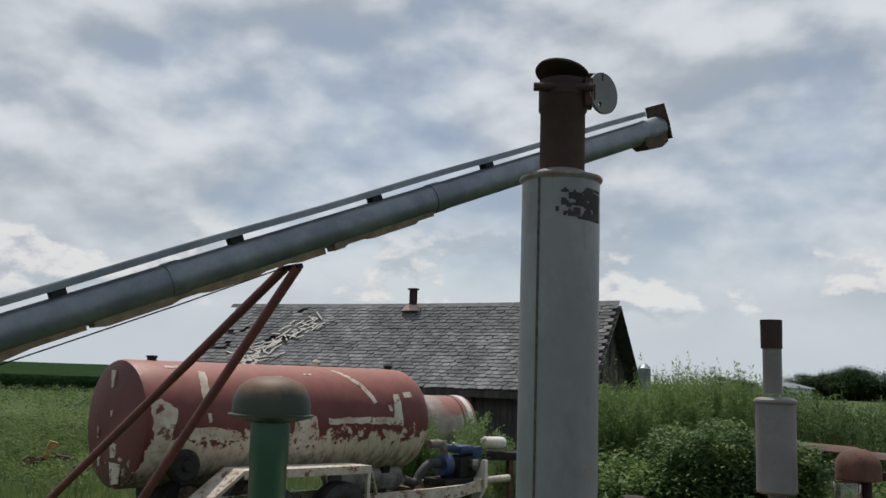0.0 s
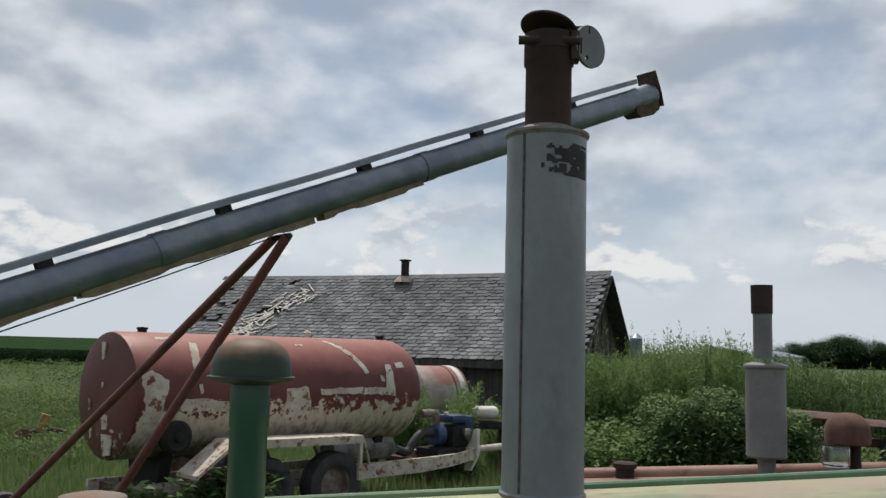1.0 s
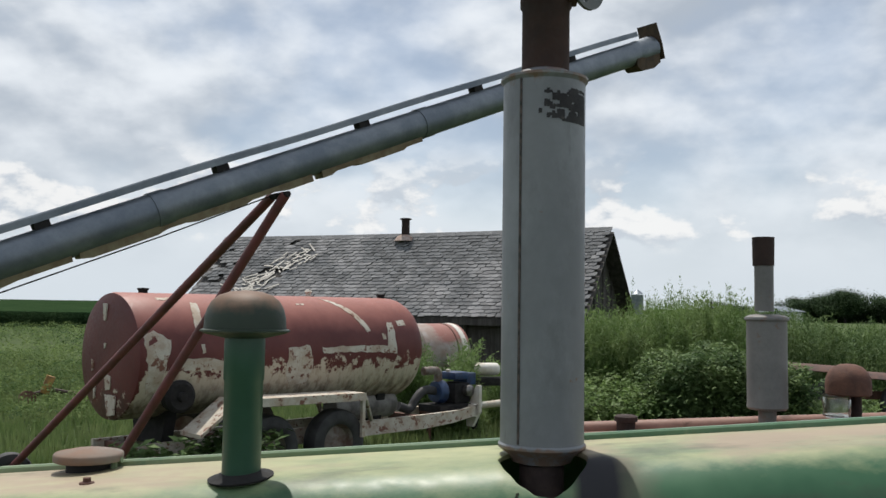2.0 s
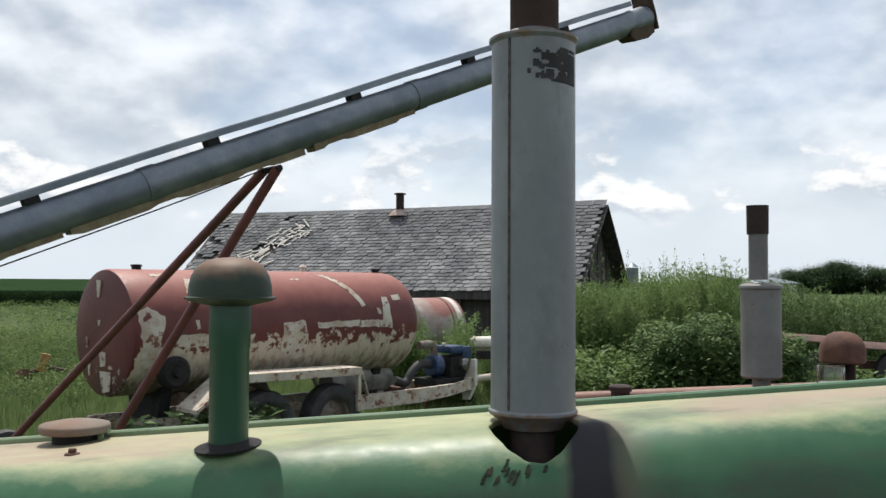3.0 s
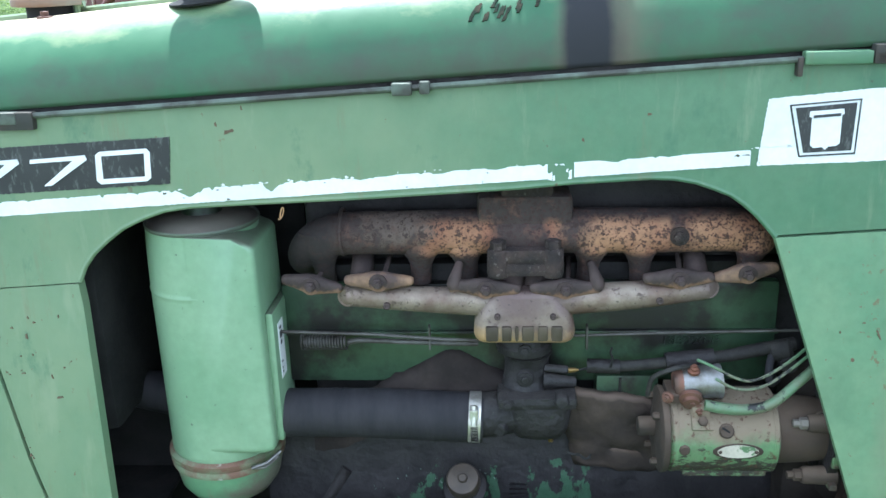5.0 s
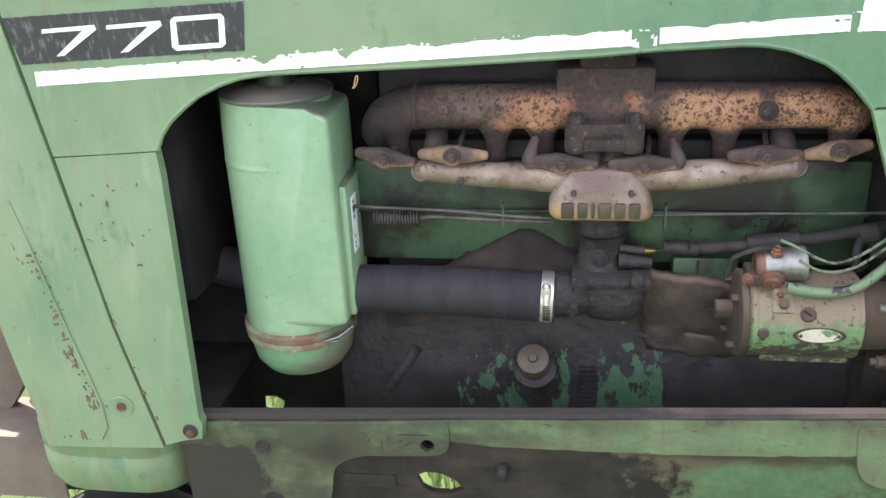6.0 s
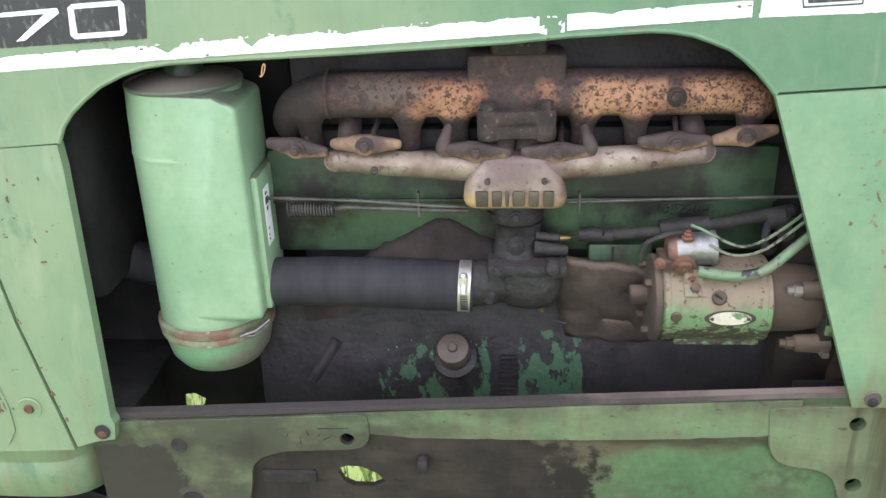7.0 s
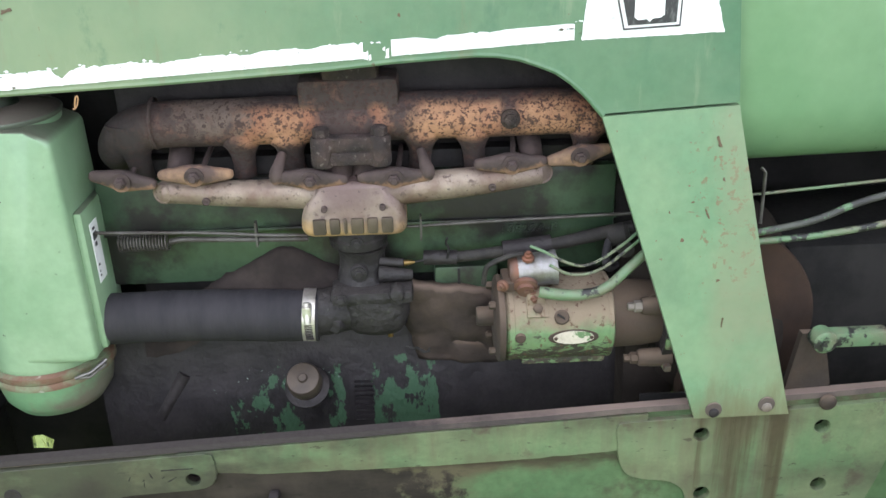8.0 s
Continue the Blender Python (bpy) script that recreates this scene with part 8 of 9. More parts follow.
    bm = plate(bmesh.new(), circle(0, 0, 0.0108, 28, 2.75), 1, to3d=lambda u, v, d: m @ Vector((u, 0.0024 * d + 7.5 * v * v, v)))
    part("tag_rim", plate(bmesh.new(), circle(0, 0, 0.0126, 28, 2.9), 1, to3d=lambda u, v, d: m @ Vector((u, 0.0006 + 0.0024 * d + 7.5 * v * v, v))), CASE_BROWN, s, smooth=0)
    tag = part("tag", bm, TAG, s, "small oval maker's tag, worn", 0)
    for u in (-0.026, 0.026):
        part("rivet", lathe(bmesh.new(), [(0.003, 0), (0.002, 0.002), (0, 0.002)], m @ Vector((u, -0.0005, 0)), (0, -1, 0), seg=8), CASE_BROWN, tag)
    part("mount_pad", box(bmesh.new(), 0.222, 0.250, y - 0.05, y + 0.03, z + 0.040, z + 0.066, bevel=0.006), STARTER, s)
    # solenoid switch on top
    sx, sy, sz = 0.211, -0.176, 0.943
    so = part("solenoid", lathe(bmesh.new(), [(0, 0), (0.023, 0.001), (0.0245, 0.006), (0.0245, 0.050), (0.026, 0.052), (0.026, 0.058), (0, 0.059)], (sx, sy, sz), (1, 0, 0.06), seg=28), SILVER, s, "silver starter solenoid")
    part("solenoid_cap", lathe(bmesh.new(), [(0, -0.012), (0.018, -0.011), (0.0225, -0.006), (0.0232, 0.002)], (sx, sy, sz), (1, 0, 0.06), seg=24, close=False), COPPER, so, "brown fibre end cap")
    part("terminal_post", lathe(bmesh.new(), [(0.017, 0), (0.017, 0.006), (0.012, 0.008), (0.012, 0.014), (0, 0.015)], (0.222, sy - 0.020, sz - 0.012), (-0.1, -1, -0.5), seg=20), COPPER, so, "corroded copper terminal base")
    part("strap_wire", tube(bmesh.new(), [(0.228, sy - 0.005, sz + 0.030), (0.205, sy - 0.012, sz + 0.032), (0.180, sy - 0.010, sz + 0.022), (0.165, sy - 0.008, sz + 0.012), (0.163, sy, sz - 0.02)], 0.0038, 8, smooth=2), LOOM, so)
    part("bracket", box(bmesh.new(), 0.19, 0.235, sy - 0.022, sy + 0.03, 0.920, 0.934, bevel=0.003), CASE_BROWN, so)
    for p, d in (((0.226, sy - 0.012, sz + 0.024), (0, -0.3, 1)), ((0.222, sy - 0.024, sz - 0.014), (0, -1, -0.3)), ((0.232, sy - 0.026, sz - 0.026), (0.1, -1, -0.6)), ((0.190, sy - 0.02, sz - 0.012), (-0.7, -1, 0))):
        bm = lathe(bmesh.new(), [(0.009, 0), (0.009, 0.004), (0.006, 0.005), (0.006, 0.009), (0.0035, 0.010), (0.0035, 0.013), (0, 0.013)], p, d, seg=12)
        part("terminal", bm, COPPER, so, "corroded copper terminal")
    # cables
    w = [((0.255, -0.200, 0.962), (0.285, -0.205, 0.945), (0.325, -0.205, 0.950), (0.365, -0.200, 0.980), (0.42, -0.17, 1.01)),
         ((0.228, -0.195, 0.990), (0.250, -0.200, 0.982), (0.28, -0.205, 0.965), (0.31, -0.205, 0.958), (0.36, -0.195, 0.985), (0.42, -0.16, 1.02))]
    for k, p in enumerate(w):
        part("cable", tube(bmesh.new(), p, 0.0023, 8, smooth=3), WIRE_GREEN, t, "green painted wire")
    part("battery_cable", tube(bmesh.new(), [(0.240, -0.210, 0.925), (0.262, -0.213, 0.921), (0.30, -0.214, 0.918), (0.335, -0.212, 0.925), (0.368, -0.205, 0.955), (0.44, -0.17, 1.0)],
                                   [0.008, 0.0085, 0.008, 0.0075, 0.0072, 0.007], 12, smooth=2), WIRE_GREEN, t, "thick green-painted battery cable")
    # dark loom along the block
    lm = part("loom", tube(bmesh.new(), [(0.082, -0.12, 0.944), (0.13, -0.125, 0.945), (0.19, -0.13, 0.953), (0.28, -0.13, 0.963), (0.33, -0.125, 0.972), (0.39, -0.12, 0.980)], [0.008, 0.0085, 0.009, 0.0095, 0.0105, 0.011], 14, smooth=1), LOOM, t, "grime-coated cable loom")
    part("sleeve", tube(bmesh.new(), [(0.078, -0.120, 0.944), (0.128, -0.125, 0.945)], 0.0115, 14), GREASE, lm)
    part("sleeve", tube(bmesh.new(), [(0.196, -0.130, 0.955), (0.268, -0.130, 0.963)], 0.0145, 16), GREASE, lm, "black sleeve")
    part("elbow", lathe(bmesh.new(), [(0.010, -0.016), (0.016, -0.012), (0.017, 0.012), (0.012, 0.018), (0, 0.018)], (0.368, -0.125, 0.972), (1, -0.2, 0.25), seg=16), LOOM, lm)
    part("elbow", lathe(bmesh.new(), [(0.012, 0), (0.013, 0.02), (0, 0.021)], (0.378, -0.125, 0.955), (0, -1, 0), seg=14), LOOM, lm)
    part("loom_hook", tube(bmesh.new(), [(0.112, -0.134, 0.948), (0.116, -0.137, 0.966), (0.110, -0.138, 0.974), (0.113, -0.140, 0.984)], 0.0018, 6, smooth=2), BLACK, t)
    part("loom", tube(bmesh.new(), [(0.36, -0.12, 0.975), (0.345, -0.15, 0.95), (0.35, -0.15, 0.925), (0.37, -0.12, 0.92)], 0.006, 10, smooth=3), HOSE, t)
    for p in ((0.415, -0.20, 0.895), (0.47, -0.20, 0.80)):
        part("mount_bolt", bolt(bmesh.new(), p, (0, -1, 0), 0.010, 0.014), CASE_BROWN, t)


LOOM = material("grime_coated_loom", (0.022, 0.020, 0.0195), (0.052, 0.047, 0.043), scale=26, spread=(0.44, 0.66), rough=0.7, spec=0.3, bump=0.7, fine=0.3)
TAG = material("worn_pale_tag", (0.50, 0.45, 0.38), (0.40, 0.36, 0.29), scale=20, rough=0.6, bump=0.1, third=(0.10, 0.18, 0.085), third_scale=34, third_at=(0.52, 0.56))
SILVER = material("dirty_silver_plating", (0.30, 0.30, 0.31), (0.17, 0.155, 0.14), scale=26, rough=0.42, metal=0.75, bump=0.1)


def make_small_engine_parts(t):
    # oil filler
    ax = Vector((-0.05, -0.62, 0.78)).normalized()
    base = Vector((-0.117, -0.118, 0.725))
    f = part("oil_filler", lathe(bmesh.new(), [(0.020, -0.10), (0.020, -0.01), (0.034, -0.008), (0.036, 0.0), (0.030, 0.004), (0.026, 0.006), (0.026, 0.026)], base, ax, seg=28), GREASE, t, "greasy oil filler neck")
    part("filler_lid", lathe(bmesh.new(), [(0.0265, 0.010), (0.0275, 0.014), (0.0275, 0.034), (0.025, 0.038), (0.008, 0.0385), (0.006, 0.042), (0, 0.042)], base, ax, seg=28), CAPBROWN, f, "brown metal filler cap")
    # throttle rod and spring
    part("throttle_rod", tube(bmesh.new(), [(-0.41, -0.14, 1.014), (-0.25, -0.14, 1.008), (-0.14, -0.14, 0.999), (-0.05, -0.135, 0.993)], 0.0028, 8), GRIMY_STEEL, t)
    part("throttle_rod", tube(bmesh.new(), [(0.02, -0.135, 1.001), (0.2, -0.135, 1.006), (0.44, -0.135, 1.010)], 0.0025, 8), GRIMY_STEEL, t)
    pts = [(-0.366 + 0.072 * k / 176, -0.128 + 0.0115 * math.cos(k * 2 * math.pi / 11), 0.990 + 0.0115 * math.sin(k * 2 * math.pi / 11)) for k in range(177)]
    part("spring", tube(bmesh.new(), pts, 0.0015, 5), GRIMY_STEEL, t, "coiled return spring")
    part("spring_link", tube(bmesh.new(), [(-0.292, -0.128, 0.990), (-0.275, -0.13, 0.994), (-0.16, -0.132, 0.990), (-0.09, -0.132, 0.988)], [0.005, 0.0045, 0.0045, 0.0045], 8), GRIMY_STEEL, t)
    for x in (-0.164, 0.075):
        part("rod_guide", box(bmesh.new(), x - 0.0015, x + 0.0015, -0.142, -0.13, 0.982, 1.020), GRIMY_STEEL, t)
    # idle lever and boss in the dark, low on the block
    part("pivot_boss", lathe(bmesh.new(), [(0.022, -0.04), (0.019, 0.008), (0.010, 0.010), (0.008, 0.004), (0, 0.004)], (-0.31, -0.078, 0.745), (0, -1, 0.3), seg=22), GREASE, t)
    part("lever", tube(bmesh.new(), [(-0.315, -0.086, 0.74), (-0.365, -0.088, 0.66)], [0.011, 0.013], 14), GREASE, t)
    part("straw_scrap", tube(bmesh.new(), [(-0.363, -0.200, 1.214), (-0.361, -0.201, 1.224), (-0.358, -0.201, 1.230), (-0.356, -0.201, 1.227), (-0.359, -0.201, 1.217), (-0.364, -0.200, 1.211), (-0.366, -0.200, 1.213)], 0.0009, 6, smooth=2), STRAW, t, "scrap of straw caught at the panel edge", 0)
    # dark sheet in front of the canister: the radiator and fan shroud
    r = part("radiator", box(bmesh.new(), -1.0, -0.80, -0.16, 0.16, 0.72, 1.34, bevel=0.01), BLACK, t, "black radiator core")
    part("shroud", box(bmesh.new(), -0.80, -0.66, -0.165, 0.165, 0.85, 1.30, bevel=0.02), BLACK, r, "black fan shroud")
    # two added black sheets stand in for the bay's deep shade
    part("inner_shield", box(bmesh.new(), -0.38, 0.50, 0.125, 0.135, 0.70, 1.38), BLACK, t, "black sheet added behind the engine to keep the bay dark", 0)
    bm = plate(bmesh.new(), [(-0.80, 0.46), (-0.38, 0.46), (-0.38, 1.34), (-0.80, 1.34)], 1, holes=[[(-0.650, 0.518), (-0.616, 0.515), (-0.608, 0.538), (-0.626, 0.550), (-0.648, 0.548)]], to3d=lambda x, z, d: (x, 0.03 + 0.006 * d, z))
    part("belly_sheet", bm, BLACK, t, "black sheet added to darken the bay, with a gap for daylight", 0)
    part("lower_hose", tube(bmesh.new(), [(-0.70, -0.02, 0.86), (-0.58, -0.05, 0.85), (-0.45, 0.0, 0.84)], 0.035, 14, smooth=1), HOSE, t)
    # rear: bell housing, link rod, wires, fuel tank
    b = part("clutch_housing", lathe(bmesh.new(), [(0.15, 0.44), (0.16, 0.46), (0.175, 0.56), (0.17, 0.62), (0.15, 0.645), (0, 0.65)], (0, 0.0, 0.80), (1, 0, 0), seg=48), CASE_DARK, t, "grimy dark brown clutch housing")
    arc = [(0.508 + 0.160 * math.cos(a), 0.843 - 0.01 + 0.160 * math.sin(a)) for a in np.linspace(-1.32, 1.32, 30)]
    bm = soft_plate(bmesh.new(), arc + [(0.47, 0.97), (0.47, 0.70)], (), -0.166, -0.140, 0.005)
    part("brake_disc", bm, DISC_BROWN, t, "dusty brown round plate", 25)
    part("flywheel_housing", box(bmesh.new(), 0.385, 0.475, -0.135, 0.12, 0.56, 0.95, bevel=0.02), CASE_DARK, t, "grimy brown flywheel housing")
    part("gearbox", box(bmesh.new(), 0.64, 1.55, -0.10, 0.16, 0.60, 0.93, bevel=0.03), BLACK, t)
    lk = part("link_rod", box(bmesh.new(), 0.645, 0.735, -0.264, -0.240, 0.842, 0.866, bevel=0.006), WIRE_GREEN, t, "green painted clevis and rod")
    part("link_shaft", tube(bmesh.new(), [(0.73, -0.252, 0.854), (1.15, -0.252, 0.855)], 0.0095, 14), WIRE_GREEN, lk)
    part("clevis_pin", lathe(bmesh.new(), [(0.017, -0.01), (0.017, 0.012), (0.013, 0.014), (0.008, 0.014), (0.008, 0.019), (0, 0.019)], (0.640, -0.255, 0.854), (0, -1, 0), seg=26), WIRE_GREEN, lk)
    part("lever_arm", plate(bmesh.new(), [(0.622, 0.85), (0.655, 0.85), (0.69, 0.70), (0.60, 0.70)], 1, to3d=lambda x, z, d: (x, -0.232 + 0.012 * d, z)), CASE_BROWN, lk)
    part("long_rod", tube(bmesh.new(), [(0.50, -0.16, 1.037), (0.75, -0.16, 1.056), (1.1, -0.16, 1.068)], 0.0024, 8), WIRE_GREEN, t)
    part("hose_line", tube(bmesh.new(), [(0.50, -0.185, 0.984), (0.59, -0.185, 0.998), (0.64, -0.185, 1.008), (0.70, -0.185, 1.036), (0.78, -0.185, 1.052), (1.0, -0.185, 1.056)], 0.0052, 12, smooth=2), WIRE_BLACK, t, "green painted hose, flaking black")
    part("hose_line", tube(bmesh.new(), [(0.50, -0.185, 0.977), (0.60, -0.185, 0.980), (0.68, -0.185, 0.988), (0.78, -0.185, 1.006), (1.0, -0.185, 1.03)], 0.0052, 12, smooth=2), WIRE_GREEN, t)
    part("bracket", tube(bmesh.new(), [(0.556, -0.17, 1.085), (0.562, -0.17, 1.078), (0.564, -0.17, 1.00)], 0.0025, 6), STEEL, t)
    bm = bmesh.new()
    n = 14
    prev = None
    for i in range(n + 1):
        x = 0.470 + 0.56 * i / n
        sec = []
        for k in range(13):
            a = math.pi / 2 * k / 12
            sec.append((-0.10 - 0.086 * math.cos(math.pi / 2 - a) ** 0.8, 1.080 + 0.012 * i / n + 0.10 * (1 - math.cos(a))))
        sec = [(0.186, 1.080)] + [(-0.05, 1.077)] + sec + [(-0.186, hinge_z(x) - 0.006), (0.186, hinge_z(x) - 0.006)]
        ring = [bm.verts.new((x, y, z)) for y, z in sec]
        if prev:
            for q in range(len(sec)):
                bm.faces.new((prev[q], prev[(q + 1) % len(sec)], ring[(q + 1) % len(sec)], ring[q]))
        else:
            bm.faces.new(ring)
        prev = ring
    bm.faces.new(prev)
    # unseen sheets added to shut daylight out from the far side and rear
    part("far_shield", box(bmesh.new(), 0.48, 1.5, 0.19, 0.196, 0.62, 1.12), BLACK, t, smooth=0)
    part("dash_sheet", box(bmesh.new(), 1.03, 1.05, -0.2, 0.2, 0.7, 1.45), GREEN, t, "green sheet added behind the tank to block light")
    part("fuel_tank", bm, TANK_GREEN, t, "smooth round-bottomed green fuel tank", 35)


STRAW = material("dry_orange_straw", (0.55, 0.30, 0.14), (0.45, 0.26, 0.14), scale=30, rough=0.8, bump=0)
CAPBROWN = material("oily_brown_cap_metal", (0.100, 0.076, 0.058), (0.055, 0.043, 0.036), scale=10, rough=0.45, metal=0.4, bump=0.15)


def rounded(pts, r):
    """The outline with its corners cut to short arcs."""
    out = []
    for k, p in enumerate(pts):
        p, a, b = Vector(p), Vector(pts[k - 1]), Vector(pts[(k + 1) % len(pts)])
        ca, cb = min(r, (a - p).length * 0.4), min(r, (b - p).length * 0.4)
        q0, q1 = p + (a - p).normalized() * ca, p + (b - p).normalized() * cb
        out += [tuple(q0.lerp(p, f).lerp(p.lerp(q1, f), f)) for f in (0.0, 0.33, 0.67, 1.0)]
    return out


def rail_z(x):
    return 0.722 + 0.047 * x


def make_frame(t):
    for side in (1, -1):
        y0 = -0.245 * side
        out = -side
        top = [(x, rail_z(x)) for x in np.linspace(-0.683, 1.30, 18)]
        bottom = [(1.30, 0.60), (0.86, 0.58), (0.80, 0.545), (0.72, 0.48), (0.40, 0.47), (0.0, 0.475), (-0.683, 0.46)]
        holes = [circle(0.482, 0.696, 0.012, 18), circle(0.664, 0.701, 0.012, 18), circle(0.492, 0.585, 0.0125, 18), circle(0.674, 0.592, 0.0125, 18), circle(-0.279, 0.657, 0.011, 18),
                 [(-0.300, 0.588), (-0.296, 0.596), (-0.285, 0.600), (-0.262, 0.599), (-0.238, 0.586), (-0.224, 0.570), (-0.245, 0.560), (-0.275, 0.560), (-0.292, 0.570)]]
        bm = plate(bmesh.new(), top + bottom, 1, holes=holes, to3d=lambda x, z, d: (x, y0 - out * 0.012 * d, z))
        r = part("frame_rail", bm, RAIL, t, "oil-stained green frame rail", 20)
        bm = bmesh.new()
        prev = None
        for x in np.linspace(-0.655, 1.30, 40):
            w = 0.004 * noise.noise((x * 7, 1, 1))
            z = rail_z(x)
            ring = [bm.verts.new((x, y0 + out * (0.004 + w), z - 0.004)), bm.verts.new((x, y0 + out * (0.002 + w), z + 0.004)), bm.verts.new((x, y0 - out * 0.014, z + 0.004)), bm.verts.new((x, y0 - out * 0.014, z - 0.006)), bm.verts.new((x, y0 - out * 0.012, z - 0.006))]
            if prev:
                for q in range(5):
                    bm.faces.new((prev[q], prev[(q + 1) % 5], ring[(q + 1) % 5], ring[q]))
            else:
                bm.faces.new(ring)
            prev = ring
        bm.faces.new(prev)
        part("top_flange", bm, LIP, r, "flange coated in brown dust")
        if side < 0:
            continue
        # black plates added behind the holes so that they read as shade
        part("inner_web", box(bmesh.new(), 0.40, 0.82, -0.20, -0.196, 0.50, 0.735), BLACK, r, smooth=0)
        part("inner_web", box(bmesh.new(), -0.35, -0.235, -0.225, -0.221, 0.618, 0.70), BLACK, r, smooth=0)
        # proud pads on the rail face
        rnd = random.Random(9)
        pads = [([(-0.684, 0.681), (-0.245, 0.703), (-0.243, 0.66), (-0.252, 0.644), (-0.27, 0.638), (-0.385, 0.632), (-0.42, 0.618), (-0.435, 0.60), (-0.44, 0.56), (-0.46, 0.47), (-0.684, 0.47)], [circle(-0.279, 0.657, 0.011, 18)]),
                ([(0.352, 0.722), (0.80, 0.743), (0.79, 0.70), (0.765, 0.60), (0.74, 0.52), (0.62, 0.485), (0.478, 0.48), (0.474, 0.555), (0.462, 0.595), (0.44, 0.612), (0.395, 0.618), (0.372, 0.628), (0.360, 0.65)],
                 [circle(0.482, 0.696, 0.012, 18), circle(0.664, 0.701, 0.012, 18), circle(0.492, 0.585, 0.0125, 18), circle(0.674, 0.592, 0.0125, 18)])]
        for ol, hl in pads:
            bm = soft_plate(bmesh.new(), rounded(ol, 0.012), hl, y0 - 0.009, y0 + 0.001, 0.0035)
            part("mount_pad", bm, RAIL_CLEAN, r, "raised green mounting pad", 12)
        low = [(x, 0.6585 + 0.10 * max(0.0, x) ** 2 + 0.006 * max(0.0, -0.17 - x) / 0.07 + 0.0018 * noise.noise((x * 40, 2.0, 6.0))) for x in np.linspace(0.40, -0.30, 36)]
        bm = soft_plate(bmesh.new(), [(-0.30, 0.7015), (0.40, 0.7345)] + low, (), y0 - 0.0055, y0 + 0.002, 0.004)
        part("upper_band", bm, RAIL_CLEAN, r, "cleaner green upper band", 12)
        # recesses put in as black discs, their shade in the colour
        for x, z, rr in ((-0.548, 0.642, 0.012), (-0.540, 0.535, 0.017)):
            part("dark_recess", lathe(bmesh.new(), [(rr * 1.1, -0.001), (rr, 0.0015), (rr * 0.75, 0.0006), (0, 0.0003)], (x, y0 - 0.009, z), (0, -1, 0), seg=24), GREASE, r)
        part("bolt", lathe(bmesh.new(), [(0.013, 0), (0.0125, 0.004), (0.009, 0.007), (0, 0.008)], (0.665, y0 - 0.009, 0.745), (0, -1, 0), seg=20), CASE_BROWN, r)
        part("weld_lug", box(bmesh.new(), -0.170, -0.155, y0 - 0.02, y0, 0.60, 0.625, bevel=0.003), GREASE, r)
        for x, z, L, a in ((-0.372, 0.664, 0.004, 1.2), (-0.352, 0.652, 0.004, 1.5), (-0.352, 0.660, 0.002, 0.9), (-0.340, 0.668, 0.005, 1.9), (-0.322, 0.664, 0.0025, 0.6), (-0.312, 0.658, 0.005, 0.5), (-0.306, 0.662, 0.003, 0.7), (-0.300, 0.677, 0.024, 0.03)):
            bm = plate(bmesh.new(), [(x + u * math.cos(a) - v * math.sin(a), z + u * math.sin(a) + v * math.cos(a)) for u, v in ragged(rnd, [(-L, -0.0007), (L, -0.0005), (L, 0.0006), (-L, 0.0008)], 0.0008)], 1, to3d=lambda xx, zz, d: (xx, y0 - 0.0100 + 0.003 * d, zz))
            part("scratch", bm, GREASE, r, smooth=0)
        part("slot_plate", box(bmesh.new(), -0.42, -0.335, y0 - 0.004, y0 + 0.002, 0.568, 0.592), GREASE, r, smooth=0)
    # front casting below the grille
    bm = bmesh.new()
    secs = [(0.660, 0.99), (0.650, 1.0), (0.615, 1.0), (0.609, 0.985), (0.604, 0.985), (0.598, 1.0), (0.575, 1.0), (0.55, 0.985), (0.530, 0.95), (0.522, 0.88)]
    prev = None
    for z, s in secs:
        ring = []
        for k in range(40):
            a = 2 * math.pi * k / 40
            cx_, cy_ = abs(math.cos(a)) ** 0.5 * (1 if math.cos(a) > 0 else -1), abs(math.sin(a)) ** 0.5 * (1 if math.sin(a) > 0 else -1)
            ring.append(bm.verts.new((-0.815 + (0.130 if cx_ > 0 else 0.168 * (1 - 1.2 * (1 - s))) * cx_, 0.263 * s * cy_, z)))
        if prev:
            for q in range(40):
                bm.faces.new((prev[q], prev[(q + 1) % 40], ring[(q + 1) % 40], ring[q]))
        else:
            bm.faces.new(ring)
        prev = ring
    bm.faces.new(prev)
    part("front_casting", bm, GREEN, t, "rounded green front casting", 40)
    # added black plate: stands in for the shade behind the casting
    part("casting_back", box(bmesh.new(), -0.684, -0.678, -0.235, 0.25, 0.50, 0.657), BLACK, t, "black plate added to darken the back of the front casting", 0)
    part("front_pedestal", box(bmesh.new(), -1.08, -0.90, -0.06, 0.06, 0.36, 0.60, bevel=0.02), BLACK, t)
    # second black plate, laid over the casting for the same shade
    part("casting_cover", box(bmesh.new(), -0.93, -0.640, -0.236, 0.25, 0.6605, 0.668, bevel=0.003), BLACK, t)
    bm = plate(bmesh.new(), rounded([(-1.30, -0.205), (-0.942, -0.205), (-1.056, -0.082), (-1.30, -0.082)], 0.012), 1, to3d=lambda x, y, d: (x, y, 0.470 + 0.130 * d))
    part("front_weight", bm, WEIGHT, t, "sun-bleached tan front weight", 25)
    strap = [(-1.09, 0.585), (-1.062, 0.622), (-1.036, 0.660), (-1.010, 0.703), (-0.992, 0.760), (-1.02, 0.800), (-1.09, 0.765), (-1.16, 0.705), (-1.19, 0.60)]
    part("weight_bracket", soft_plate(bmesh.new(), rounded(strap, 0.02), (), -0.120, -0.098, 0.006), WEIGHT, t, "dust-pale curved front bracket", 30)
